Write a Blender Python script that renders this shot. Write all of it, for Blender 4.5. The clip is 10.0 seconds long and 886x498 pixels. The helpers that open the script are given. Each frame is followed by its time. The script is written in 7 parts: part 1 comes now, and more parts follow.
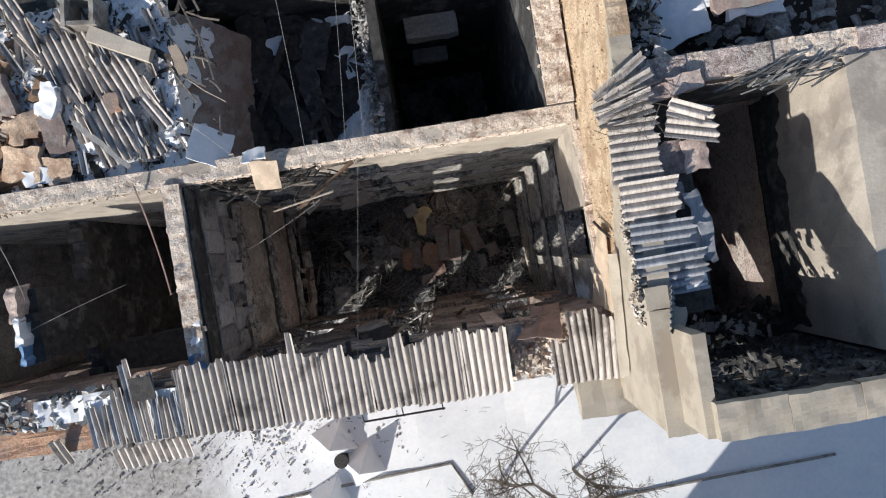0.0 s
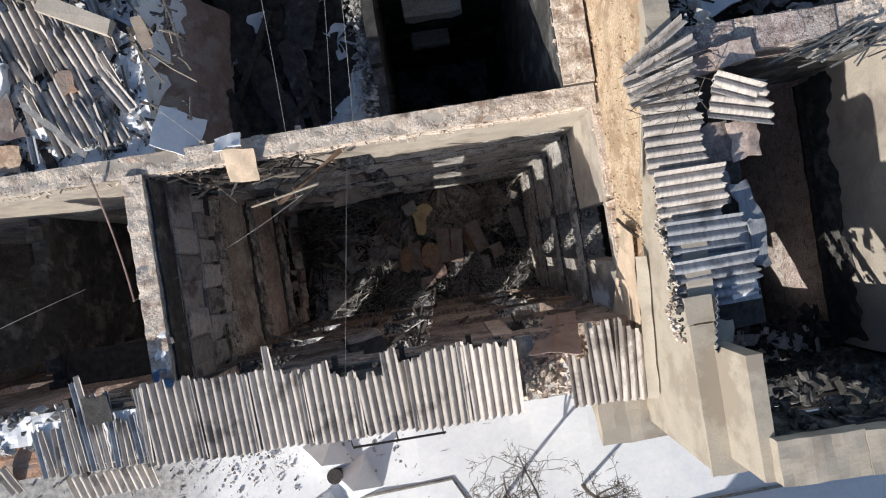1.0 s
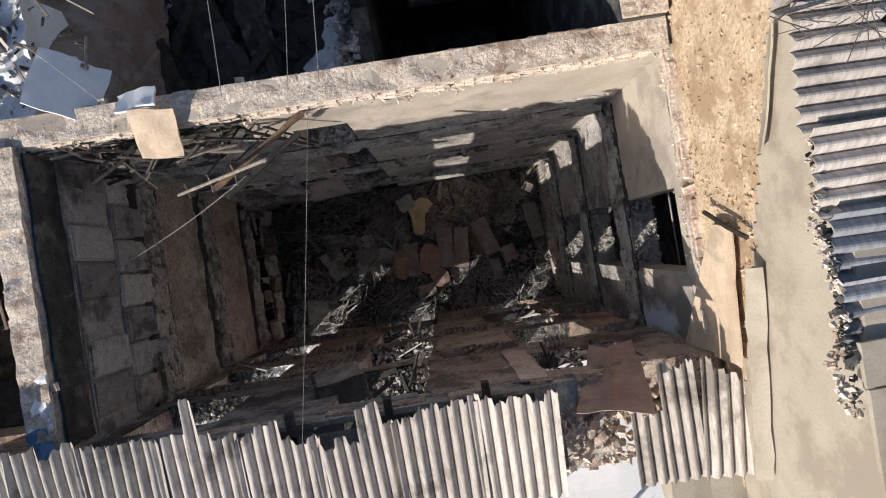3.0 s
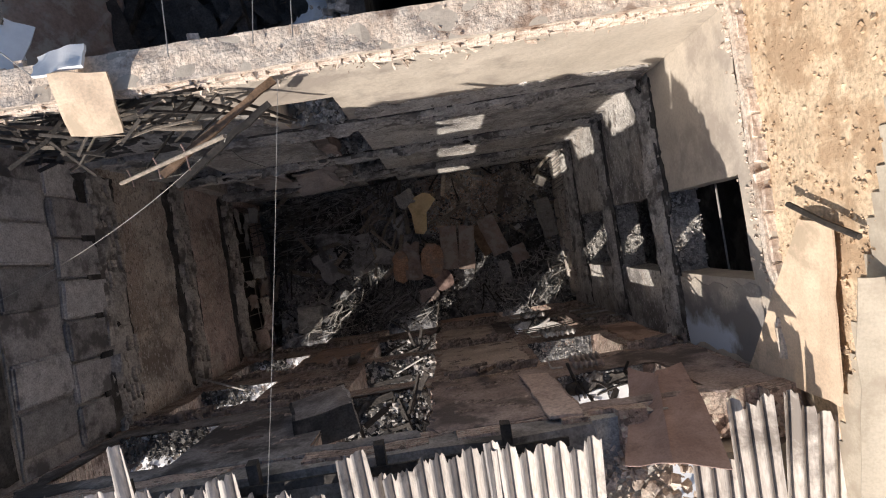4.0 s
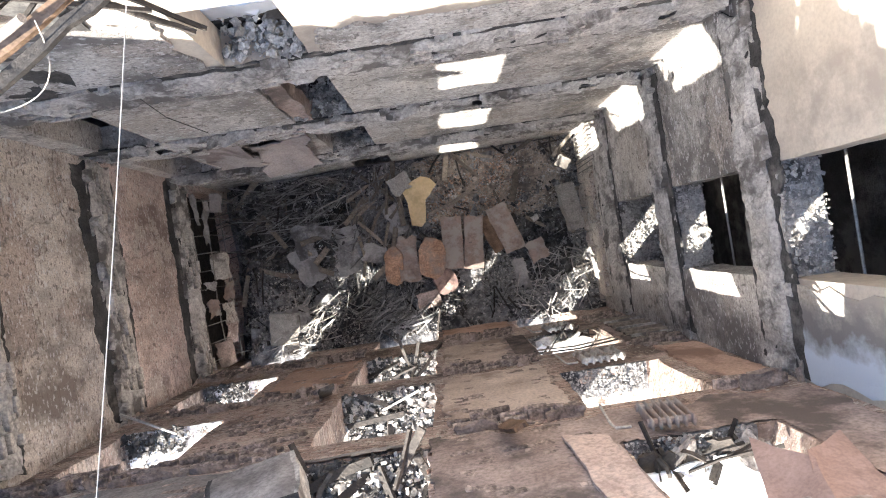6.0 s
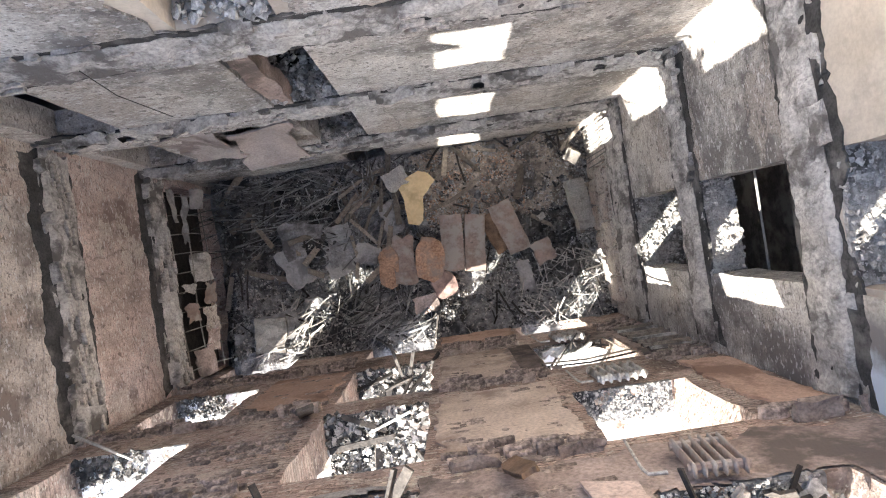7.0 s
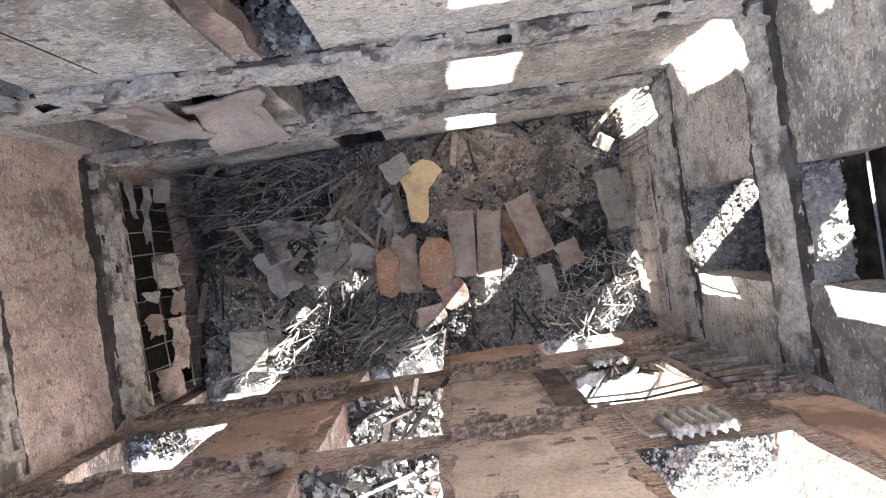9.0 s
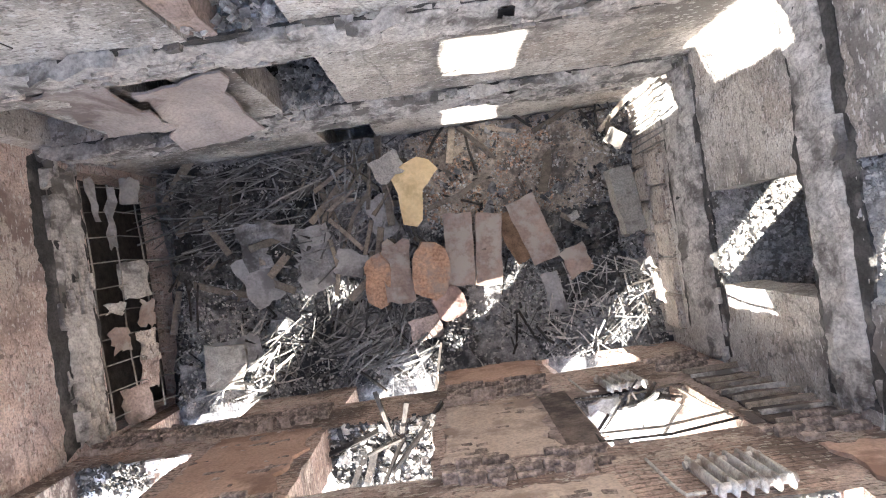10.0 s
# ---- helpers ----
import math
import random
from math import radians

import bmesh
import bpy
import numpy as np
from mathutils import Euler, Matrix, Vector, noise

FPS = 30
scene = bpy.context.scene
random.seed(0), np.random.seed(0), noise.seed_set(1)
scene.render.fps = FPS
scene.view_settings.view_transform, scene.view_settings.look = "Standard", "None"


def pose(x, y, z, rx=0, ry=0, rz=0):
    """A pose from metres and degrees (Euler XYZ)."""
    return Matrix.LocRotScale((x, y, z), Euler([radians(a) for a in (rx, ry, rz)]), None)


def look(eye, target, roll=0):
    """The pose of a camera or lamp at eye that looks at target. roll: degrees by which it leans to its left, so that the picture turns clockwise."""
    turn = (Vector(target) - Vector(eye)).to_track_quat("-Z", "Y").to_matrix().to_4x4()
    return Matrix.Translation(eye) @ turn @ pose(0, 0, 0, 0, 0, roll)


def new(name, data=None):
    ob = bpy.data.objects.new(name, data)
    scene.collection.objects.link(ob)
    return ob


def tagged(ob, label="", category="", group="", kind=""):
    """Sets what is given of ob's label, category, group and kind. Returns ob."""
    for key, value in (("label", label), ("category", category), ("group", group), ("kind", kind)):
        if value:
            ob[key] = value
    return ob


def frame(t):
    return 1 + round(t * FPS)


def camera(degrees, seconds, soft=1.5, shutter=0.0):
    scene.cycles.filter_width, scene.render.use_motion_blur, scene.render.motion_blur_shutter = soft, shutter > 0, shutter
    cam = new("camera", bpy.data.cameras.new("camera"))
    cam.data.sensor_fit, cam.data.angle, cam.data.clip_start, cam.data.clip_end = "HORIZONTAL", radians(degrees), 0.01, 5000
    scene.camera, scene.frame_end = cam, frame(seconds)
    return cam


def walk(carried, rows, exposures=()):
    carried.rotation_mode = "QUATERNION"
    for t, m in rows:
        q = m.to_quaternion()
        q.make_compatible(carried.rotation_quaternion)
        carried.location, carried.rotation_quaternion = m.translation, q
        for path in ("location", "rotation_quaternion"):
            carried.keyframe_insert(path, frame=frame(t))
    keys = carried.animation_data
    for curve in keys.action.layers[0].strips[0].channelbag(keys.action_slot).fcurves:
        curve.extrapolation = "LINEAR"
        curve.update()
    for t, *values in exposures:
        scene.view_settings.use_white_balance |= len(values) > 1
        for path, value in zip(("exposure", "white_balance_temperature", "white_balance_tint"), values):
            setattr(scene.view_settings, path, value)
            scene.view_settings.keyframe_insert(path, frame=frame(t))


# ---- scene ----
cam = camera(72.0, 10.0, soft=1.1)
# seconds, eye x y z, turn about x y z
PATH = [
    (0.0, -0.111, -0.178, 24.289, 0.13, -0.21, -9.17),
    (0.5, -0.112, -0.160, 23.491, 0.11, -0.17, -9.13),
    (1.0, -0.096, -0.155, 22.647, 0.13, -0.10, -9.03),
    (1.5, -0.088, -0.147, 21.779, 0.17, -0.11, -8.96),
    (2.0, -0.102, -0.135, 20.897, 0.21, -0.15, -8.97),
    (2.5, -0.120, -0.099, 20.006, 0.19, -0.16, -8.99),
    (4.0, -0.207, -0.018, 17.456, 0.08, -0.04, -8.95),
    (4.5, -0.218, -0.014, 16.644, 0.01, -0.02, -8.99),
    (5.0, -0.228, -0.008, 15.877, -0.20, 0.03, -8.89),
    (5.5, -0.258, -0.027, 15.176, -0.26, -0.01, -8.88),
    (7.0, -0.153, -0.041, 13.535, -0.24, 0.31, -8.52),
    (7.5, -0.164, -0.060, 13.055, -0.25, 0.29, -8.48),
    (8.0, -0.191, -0.071, 12.581, -0.29, 0.31, -8.39),
    (8.5, -0.252, -0.047, 12.086, -0.20, 0.29, -8.37),
    (9.0, -0.299, -0.003, 11.631, -0.18, 0.39, -8.30),
    (9.5, -0.309, 0.069, 11.151, -0.11, 0.36, -8.30),
    (10.0, -0.197, 0.068, 10.653, -0.11, 0.51, -8.26),
]
SKY, SUN = 0.076, 3.9
EXPOSURES = [(0, 0.40, 6000, 10), (2.5, 0.32, 6200, 12), (4.0, 0.56, 6400, 14), (4.5, 0.82, 6450, 17), (5.0, 1.53, 6370, 15), (5.5, 2.5, 6150, 12), (7.0, 3.12, 6150, 10), (9.0, 3.40, 6120, 11), (10.0, 3.68, 6100, 11)]
walk(cam, [(t, pose(x, y, z, rx, ry, rz)) for t, x, y, z, rx, ry, rz in PATH], EXPOSURES)

# ---- light ----
SUN_DIR = Vector((0.74 * math.cos(radians(25.5)), 0.67 * math.cos(radians(25.5)), -math.sin(radians(25.5))))
world = bpy.data.worlds.new("sky")
scene.world = world
world.use_nodes = True
wn = world.node_tree
sky = wn.nodes.new("ShaderNodeTexSky")
sky.sky_type = "NISHITA"
sky.sun_disc = False
sky.sun_elevation = radians(25.5)
sky.sun_rotation = radians(228)
wn.links.new(sky.outputs[0], wn.nodes["Background"].inputs[0])
wn.nodes["Background"].inputs[1].default_value = SKY
sun = new("sun", bpy.data.lights.new("sun", "SUN"))
sun.data.energy = SUN
sun.data.angle = radians(0.5)
sun.data.color = (1.0, 0.91, 0.78)
sun.matrix_world = look((-30, -30, 40), Vector((-30, -30, 40)) + SUN_DIR)


# ---- materials ----
def material(name, dark, light, scale=6.0, rough=0.9, bump=0.3, stain=None, stain_scale=0.8, stain_amount=0.5,
             stretch=(1, 1, 1), streak=None, fine=40.0, metal=0.0, vary=0.0, island=0.0, courses=0.0, distance=0.02, spot=0.62, peel=None, dents=1.0):
    """Two scales of colour noise, optional stains and drip streaks, optional masonry courses, and fine relief."""
    m = bpy.data.materials.new(name)
    m.use_nodes = True
    nt = m.node_tree
    n, l = nt.nodes, nt.links
    b = n["Principled BSDF"]
    b.inputs["Roughness"].default_value = rough
    b.inputs["Metallic"].default_value = metal
    co = n.new("ShaderNodeTexCoord")
    mp = n.new("ShaderNodeMapping")
    mp.inputs["Scale"].default_value = stretch
    l.new(co.outputs["Object"], mp.inputs[0])

    def noise_tex(sc, src, detail=8.0, ro=0.6):
        t = n.new("ShaderNodeTexNoise")
        t.inputs["Scale"].default_value = sc
        t.inputs["Detail"].default_value = detail
        t.inputs["Roughness"].default_value = ro
        l.new(src, t.inputs["Vector"])
        return t.outputs[0]

    def ramp(src, lo, hi, c0, c1):
        r = n.new("ShaderNodeValToRGB")
        r.color_ramp.elements[0].position, r.color_ramp.elements[1].position = lo, hi
        r.color_ramp.elements[0].color, r.color_ramp.elements[1].color = (*c0, 1), (*c1, 1)
        l.new(src, r.inputs[0])
        return r.outputs[0]

    def mix(fac, a, c, mode="MIX"):
        x = n.new("ShaderNodeMix")
        x.data_type, x.blend_type = "RGBA", mode
        if isinstance(fac, float):
            x.inputs[0].default_value = fac
        else:
            l.new(fac, x.inputs[0])
        for s, v in ((6, a), (7, c)):
            if isinstance(v, tuple):
                x.inputs[s].default_value = (*v, 1)
            else:
                l.new(v, x.inputs[s])
        return x.outputs[2]

    col = ramp(noise_tex(scale, mp.outputs[0]), 0.32, 0.68, dark, light)
    spots = ramp(noise_tex(fine, mp.outputs[0], 4.0), 0.3, 0.6, (spot,) * 3, (1.0 + (1 - spot) * 0.3,) * 3)
    col = mix(1.0, col, spots, "MULTIPLY")
    if stain:
        col = mix(ramp(noise_tex(stain_scale, co.outputs["Object"], 10.0, 0.68), 0.31 + 0.26 * stain_amount, 0.40 + 0.26 * stain_amount, (1, 1, 1), (0, 0, 0)), col, stain)
    peeled = None
    if streak:
        def stretched(sc, at):
            k = n.new("ShaderNodeMapping")
            k.inputs["Scale"].default_value = sc
            k.inputs["Location"].default_value = at
            l.new(co.outputs["Object"], k.inputs[0])
            return k.outputs[0]
        # bare undercoat where the finish has fallen off
        peeled = ramp(noise_tex(1.0, stretched((0.9, 0.9, 1.3), (4.2, 1.7, 8.8)), 12.0, 0.66), 0.545, 0.565, (0, 0, 0), (1, 1, 1))
        if peel:
            col = mix(ramp(peeled, 0.0, 1.0, (0, 0, 0), (0.85,) * 3), col, mix(1.0, peel, spots, "MULTIPLY"))
        # smoke stains running up the wall
        col = mix(ramp(noise_tex(1.0, stretched((1.6, 1.6, 0.5), (0, 0, 0)), 9.0, 0.72), 0.5, 0.68, (0, 0, 0), (0.7,) * 3), col, tuple(0.42 * v for v in dark))
        # short level lath marks and dents, dark and light
        col = mix(ramp(noise_tex(1.0, stretched((12, 12, 30), (1, 2, 3)), 3.0, 0.5), 0.595, 0.63, (0, 0, 0), (0.8 * dents,) * 3), col, streak)
        col = mix(ramp(noise_tex(1.0, stretched((13, 13, 28), (7, 3, 5)), 3.0, 0.5), 0.60, 0.64, (0, 0, 0), (0.6 * dents,) * 3), col, tuple(min(0.8, 1.3 * v) for v in light))
        col = mix(ramp(noise_tex(1.0, stretched((8, 8, 6), (3, 9, 1)), 6.0, 0.6), 0.62, 0.66, (0, 0, 0), (0.8,) * 3), col, tuple(0.35 * v for v in dark))
        # cracks
        warp = n.new("ShaderNodeTexNoise")
        warp.inputs["Scale"].default_value, warp.inputs["Detail"].default_value = 2.5, 6.0
        l.new(co.outputs["Object"], warp.inputs["Vector"])
        wv = n.new("ShaderNodeMix")
        wv.data_type = "RGBA"
        wv.inputs[0].default_value = 0.3
        l.new(co.outputs["Object"], wv.inputs[6])
        l.new(warp.outputs[1], wv.inputs[7])
        vo = n.new("ShaderNodeTexVoronoi")
        vo.feature = "DISTANCE_TO_EDGE"
        vo.inputs["Scale"].default_value = 0.5
        l.new(wv.outputs[2], vo.inputs["Vector"])
        col = mix(ramp(vo.outputs["Distance"], 0.001, 0.006, (0.55,) * 3, (0, 0, 0)), col, tuple(0.3 * v for v in dark))
    if courses:
        tb = n.new("ShaderNodeTexBrick")
        tb.inputs["Scale"].default_value = 1.0
        tb.inputs["Brick Width"].default_value, tb.inputs["Row Height"].default_value = 0.26, 0.077
        tb.inputs["Mortar Size"].default_value = 0.009
        tb.inputs["Color1"].default_value, tb.inputs["Color2"].default_value = (1.1, 1.05, 1.0, 1), (0.72, 0.68, 0.66, 1)
        tb.inputs["Mortar"].default_value = (0.45, 0.43, 0.42, 1)
        bx = n.new("ShaderNodeSeparateXYZ")
        l.new(co.outputs["Object"], bx.inputs[0])
        bc = n.new("ShaderNodeCombineXYZ")
        l.new(bx.outputs[0], bc.inputs[0])
        l.new(bx.outputs[2], bc.inputs[1])
        l.new(bc.outputs[0], tb.inputs["Vector"])
        bare = ramp(noise_tex(0.8, co.outputs["Object"], 8.0, 0.65), 0.44, 0.52, (0, 0, 0), (0.75,) * 3)
        col = mix(bare, col, mix(1.0, col, tb.outputs["Color"], "MULTIPLY"))
    if vary or island:
        if island:
            src = n.new("ShaderNodeNewGeometry").outputs["Random Per Island"]
        else:
            src = n.new("ShaderNodeObjectInfo").outputs["Random"]
        k = max(vary, island)
        col = mix(1.0, col, ramp(src, 0.0, 1.0, (1 - k,) * 3, (1 + k,) * 3), "MULTIPLY")
    l.new(col, b.inputs["Base Color"])
    height = noise_tex(fine * 0.6, mp.outputs[0], 8.0, 0.65)
    if courses:
        br = n.new("ShaderNodeTexBrick")
        br.inputs["Scale"].default_value = 1.0
        br.inputs["Brick Width"].default_value, br.inputs["Row Height"].default_value = 0.26, 0.077
        br.inputs["Mortar Size"].default_value = 0.008
        cx = n.new("ShaderNodeSeparateXYZ")
        l.new(co.outputs["Object"], cx.inputs[0])
        ad = n.new("ShaderNodeMath")
        l.new(cx.outputs[0], ad.inputs[0])
        l.new(cx.outputs[1], ad.inputs[1])
        cc = n.new("ShaderNodeCombineXYZ")
        l.new(ad.outputs[0], cc.inputs[0])
        l.new(cx.outputs[2], cc.inputs[1])
        l.new(cc.outputs[0], br.inputs["Vector"])
        mm = n.new("ShaderNodeMath")
        mm.operation = "MULTIPLY_ADD"
        l.new(br.outputs["Fac"], mm.inputs[0])
        mm.inputs[1].default_value = -courses
        l.new(height, mm.inputs[2])
        height = mm.outputs[0]
    if peeled:
        pm = n.new("ShaderNodeMath")
        pm.operation = "MULTIPLY_ADD"
        l.new(peeled, pm.inputs[0])
        pm.inputs[1].default_value = -0.5
        l.new(height, pm.inputs[2])
        height = pm.outputs[0]
    bp = n.new("ShaderNodeBump")
    bp.inputs["Strength"].default_value = bump
    bp.inputs["Distance"].default_value = distance
    l.new(height, bp.inputs["Height"])
    l.new(bp.outputs[0], b.inputs["Normal"])
    return m


M = {}
M["plaster_grey"] = material("sooty_grey_plaster", (0.47, 0.445, 0.415), (0.72, 0.69, 0.65), 3, 0.92, 1.0, (0.20, 0.188, 0.18), 0.55, 0.42, streak=(0.21, 0.195, 0.18), distance=0.03, peel=(0.46, 0.415, 0.375))
M["plaster_cream"] = material("cream_plaster", (0.46, 0.41, 0.345), (0.60, 0.54, 0.46), 1.3, 0.92, 0.35, (0.37, 0.325, 0.28), 0.7, 0.36, fine=24, spot=0.88)
M["plaster_pink"] = material("brown_pink_plaster", (0.55, 0.435, 0.39), (0.78, 0.655, 0.60), 2.5, 0.92, 1.0, (0.27, 0.205, 0.185), 0.55, 0.3, streak=(0.25, 0.185, 0.16), distance=0.03, peel=(0.62, 0.55, 0.495))
M["plaster_red"] = material("scorched_brick_wall", (0.45, 0.325, 0.27), (0.74, 0.60, 0.52), 1.1, 0.95, 0.9, (0.21, 0.165, 0.145), 0.5, 0.42, streak=(0.16, 0.115, 0.095), courses=0.35, distance=0.035, peel=(0.68, 0.58, 0.50), spot=0.62, dents=1.0)
M["firewall"] = material("sandy_orange_render", (0.52, 0.385, 0.255), (0.71, 0.565, 0.405), 3, 0.95, 1.0, (0.42, 0.30, 0.195), 1.5, 0.38, fine=22)
M["render_grey"] = material("smooth_beige_render", (0.41, 0.365, 0.295), (0.51, 0.455, 0.375), 2, 0.9, 0.15, (0.36, 0.31, 0.25), 1.0, 0.38, spot=0.88)
M["brick"] = material("mortar_smeared_brick", (0.66, 0.53, 0.43), (0.87, 0.77, 0.67), 7, 0.95, 0.8, (0.45, 0.34, 0.27), 3, 0.3, vary=0.14)
M["brick_band"] = material("soot_grey_brick", (0.28, 0.26, 0.24), (0.60, 0.565, 0.52), 7, 0.95, 1.0, (0.10, 0.092, 0.086), 1.8, 0.3, fine=30, vary=0.25, distance=0.03)
M["brick_brown"] = material("scorched_brown_brick", (0.32, 0.255, 0.22), (0.58, 0.48, 0.42), 7, 0.95, 1.0, (0.13, 0.105, 0.095), 1.8, 0.3, fine=30, vary=0.35, distance=0.03)
M["block"] = material("grey_cinder_block", (0.36, 0.355, 0.36), (0.56, 0.55, 0.555), 7, 0.95, 0.7, (0.17, 0.165, 0.168), 1.4, 0.36, vary=0.45)
M["concrete"] = material("weathered_concrete", (0.26, 0.245, 0.225), (0.42, 0.40, 0.36), 4, 0.92, 0.5, (0.15, 0.135, 0.12), 1.5, 0.4, vary=0.15)
M["slate"] = material("asbestos_cement_slate", (0.42, 0.375, 0.335), (0.66, 0.605, 0.55), 4, 0.9, 0.3, (0.25, 0.22, 0.195), 1.2, 0.26, stretch=(5, 0.6, 0.6), vary=0.18, fine=14, spot=0.75)
M["snow"] = material("snow", (0.86, 0.88, 0.91), (0.94, 0.95, 0.96), 3, 0.6, 0.2, fine=14, spot=0.95)
M["ledge_plaster"] = material("crumbled_pale_plaster", (0.40, 0.384, 0.36), (0.68, 0.657, 0.622), 5, 0.95, 1.0, (0.17, 0.158, 0.147), 1.6, 0.45, fine=26, island=0.08, distance=0.04)
M["mortar"] = material("cream_mortar", (0.66, 0.54, 0.44), (0.86, 0.77, 0.67), 6, 0.95, 1.0, (0.40, 0.30, 0.235), 2.2, 0.3, fine=30, island=0.15, distance=0.03)
M["ash"] = material("ash_rubble", (0.13, 0.132, 0.14), (0.43, 0.43, 0.435), 7, 0.97, 1.0, (0.045, 0.046, 0.052), 1.1, 0.46, fine=40, distance=0.05)
M["tan_dust"] = material("tan_plaster_dust", (0.27, 0.225, 0.185), (0.54, 0.475, 0.41), 9, 0.97, 1.0, (0.15, 0.13, 0.118), 1.6, 0.4, fine=40, distance=0.05)
M["chunk"] = material("mixed_rubble", (0.27, 0.262, 0.253), (0.56, 0.55, 0.53), 14, 0.95, 0.8, (0.11, 0.105, 0.1), 1.4, 0.3, island=0.48)
# sooty pieces; on the balconies this dark colour stands in for shade
M["soot_shade_chunk"] = material("sooty_and_shade_dark_rubble", (0.05, 0.048, 0.046), (0.19, 0.185, 0.178), 14, 0.95, 0.8, (0.03, 0.03, 0.03), 2.0, 0.4, island=0.5)
M["pale_chunk"] = material("pale_plaster_rubble", (0.40, 0.385, 0.365), (0.60, 0.575, 0.54), 12, 0.95, 0.6, island=0.22)
# near-black: real soot, and painted shade on the rear room's walls
M["soot_shade_wall"] = material("soot_and_shade_black_plaster", (0.028, 0.027, 0.027), (0.085, 0.083, 0.08), 5, 0.9, 0.7, (0.17, 0.163, 0.155), 1.3, 0.3)
M["soot_grey"] = material("soot_grey_plaster", (0.19, 0.175, 0.166), (0.43, 0.40, 0.38), 3, 0.9, 0.9, (0.09, 0.083, 0.079), 0.9, 0.42, fine=26)
M["soot_brown"] = material("smoke_browned_plaster", (0.29, 0.225, 0.20), (0.50, 0.41, 0.37), 2.2, 0.92, 0.9, (0.14, 0.115, 0.105), 0.8, 0.42, fine=26, distance=0.03)
M["soot_blue"] = material("smoke_grey_limewash", (0.19, 0.19, 0.195), (0.36, 0.36, 0.37), 2.5, 0.9, 0.7, (0.09, 0.086, 0.084), 0.9, 0.42, fine=26)
M["plaster_beige"] = material("beige_pitted_plaster", (0.56, 0.50, 0.445), (0.80, 0.735, 0.665), 3, 0.92, 1.0, (0.26, 0.22, 0.195), 0.55, 0.34, streak=(0.2, 0.165, 0.14), distance=0.03, peel=(0.52, 0.43, 0.375))
M["brick_chunk"] = material("red_brick_rubble", (0.30, 0.19, 0.135), (0.52, 0.37, 0.28), 12, 0.95, 0.6, island=0.5)
M["wood"] = material("grey_split_wood", (0.15, 0.128, 0.105), (0.31, 0.27, 0.225), 5, 0.85, 0.5, stretch=(3, 3, 3), island=0.45)
M["straw"] = material("plaster_lath", (0.12, 0.12, 0.118), (0.31, 0.305, 0.295), 6, 0.85, 0.4, island=0.7)
# charred wood; also blackens the sheet standing in for the west gap's shade
M["char"] = material("charred_wood_and_gap_black", (0.018, 0.016, 0.015), (0.07, 0.06, 0.052), 9, 0.8, 0.8, island=0.4)
M["brown_wood"] = material("brown_timber", (0.12, 0.075, 0.045), (0.26, 0.17, 0.11), 6, 0.8, 0.5, vary=0.2)
M["rust"] = material("rusty_sheet_steel", (0.27, 0.18, 0.155), (0.42, 0.30, 0.265), 2.5, 0.75, 0.3, (0.19, 0.13, 0.115), 1.2, 0.4, spot=0.85)
M["iron"] = material("grey_painted_cast_iron", (0.46, 0.44, 0.41), (0.64, 0.62, 0.58), 8, 0.6, 0.2, (0.24, 0.2, 0.17), 3, 0.35)
M["steel"] = material("dark_steel", (0.03, 0.028, 0.027), (0.085, 0.075, 0.07), 12, 0.55, 0.2, metal=0.6)
M["foam"] = material("yellow_insulation_board", (0.72, 0.54, 0.29), (0.84, 0.67, 0.41), 2, 0.85, 0.15, (0.60, 0.45, 0.24), 1.6, 0.36, fine=18, spot=0.9)
M["terracotta"] = material("orange_terracotta", (0.38, 0.215, 0.14), (0.57, 0.36, 0.24), 3, 0.9, 0.8, (0.32, 0.25, 0.21), 1.1, 0.4, fine=24, distance=0.03)
M["brown_panel"] = material("dusty_brown_panel", (0.25, 0.19, 0.165), (0.40, 0.315, 0.275), 2.5, 0.85, 0.5, (0.38, 0.345, 0.315), 2.2, 0.42, fine=22, spot=0.8)
M["pale_board"] = material("pale_painted_board", (0.62, 0.475, 0.345), (0.76, 0.61, 0.46), 3, 0.8, 0.2, (0.48, 0.385, 0.28), 2, 0.35, spot=0.85)
M["white_wire"] = material("pale_cable", (0.34, 0.33, 0.31), (0.5, 0.485, 0.46), 8, 0.6, 0.1)
M["blue_slate"] = material("sooty_blue_grey_slate", (0.25, 0.265, 0.295), (0.43, 0.445, 0.475), 4, 0.85, 0.3, (0.16, 0.165, 0.18), 1.2, 0.3, stretch=(5, 0.6, 0.6), vary=0.12, fine=14, spot=0.8)
M["pink_block"] = material("pinkish_tan_masonry", (0.50, 0.39, 0.34), (0.68, 0.56, 0.49), 4, 0.92, 0.6, (0.36, 0.27, 0.235), 1.8, 0.36, fine=24)
M["plaster_tan"] = material("tan_scorched_plaster", (0.52, 0.415, 0.34), (0.76, 0.645, 0.555), 1.6, 0.93, 0.9, (0.36, 0.275, 0.225), 0.9, 0.36, fine=26, distance=0.03, spot=0.72)
M["plaster_rust"] = material("orange_scorched_plaster", (0.46, 0.30, 0.22), (0.66, 0.47, 0.37), 1.8, 0.93, 0.9, (0.31, 0.20, 0.15), 0.9, 0.36, fine=26, distance=0.03, spot=0.75)
M["scorched"] = material("charred_brown_plaster", (0.13, 0.10, 0.088), (0.27, 0.215, 0.19), 2.4, 0.9, 0.9, (0.065, 0.054, 0.05), 1.0, 0.42, fine=26, distance=0.03)
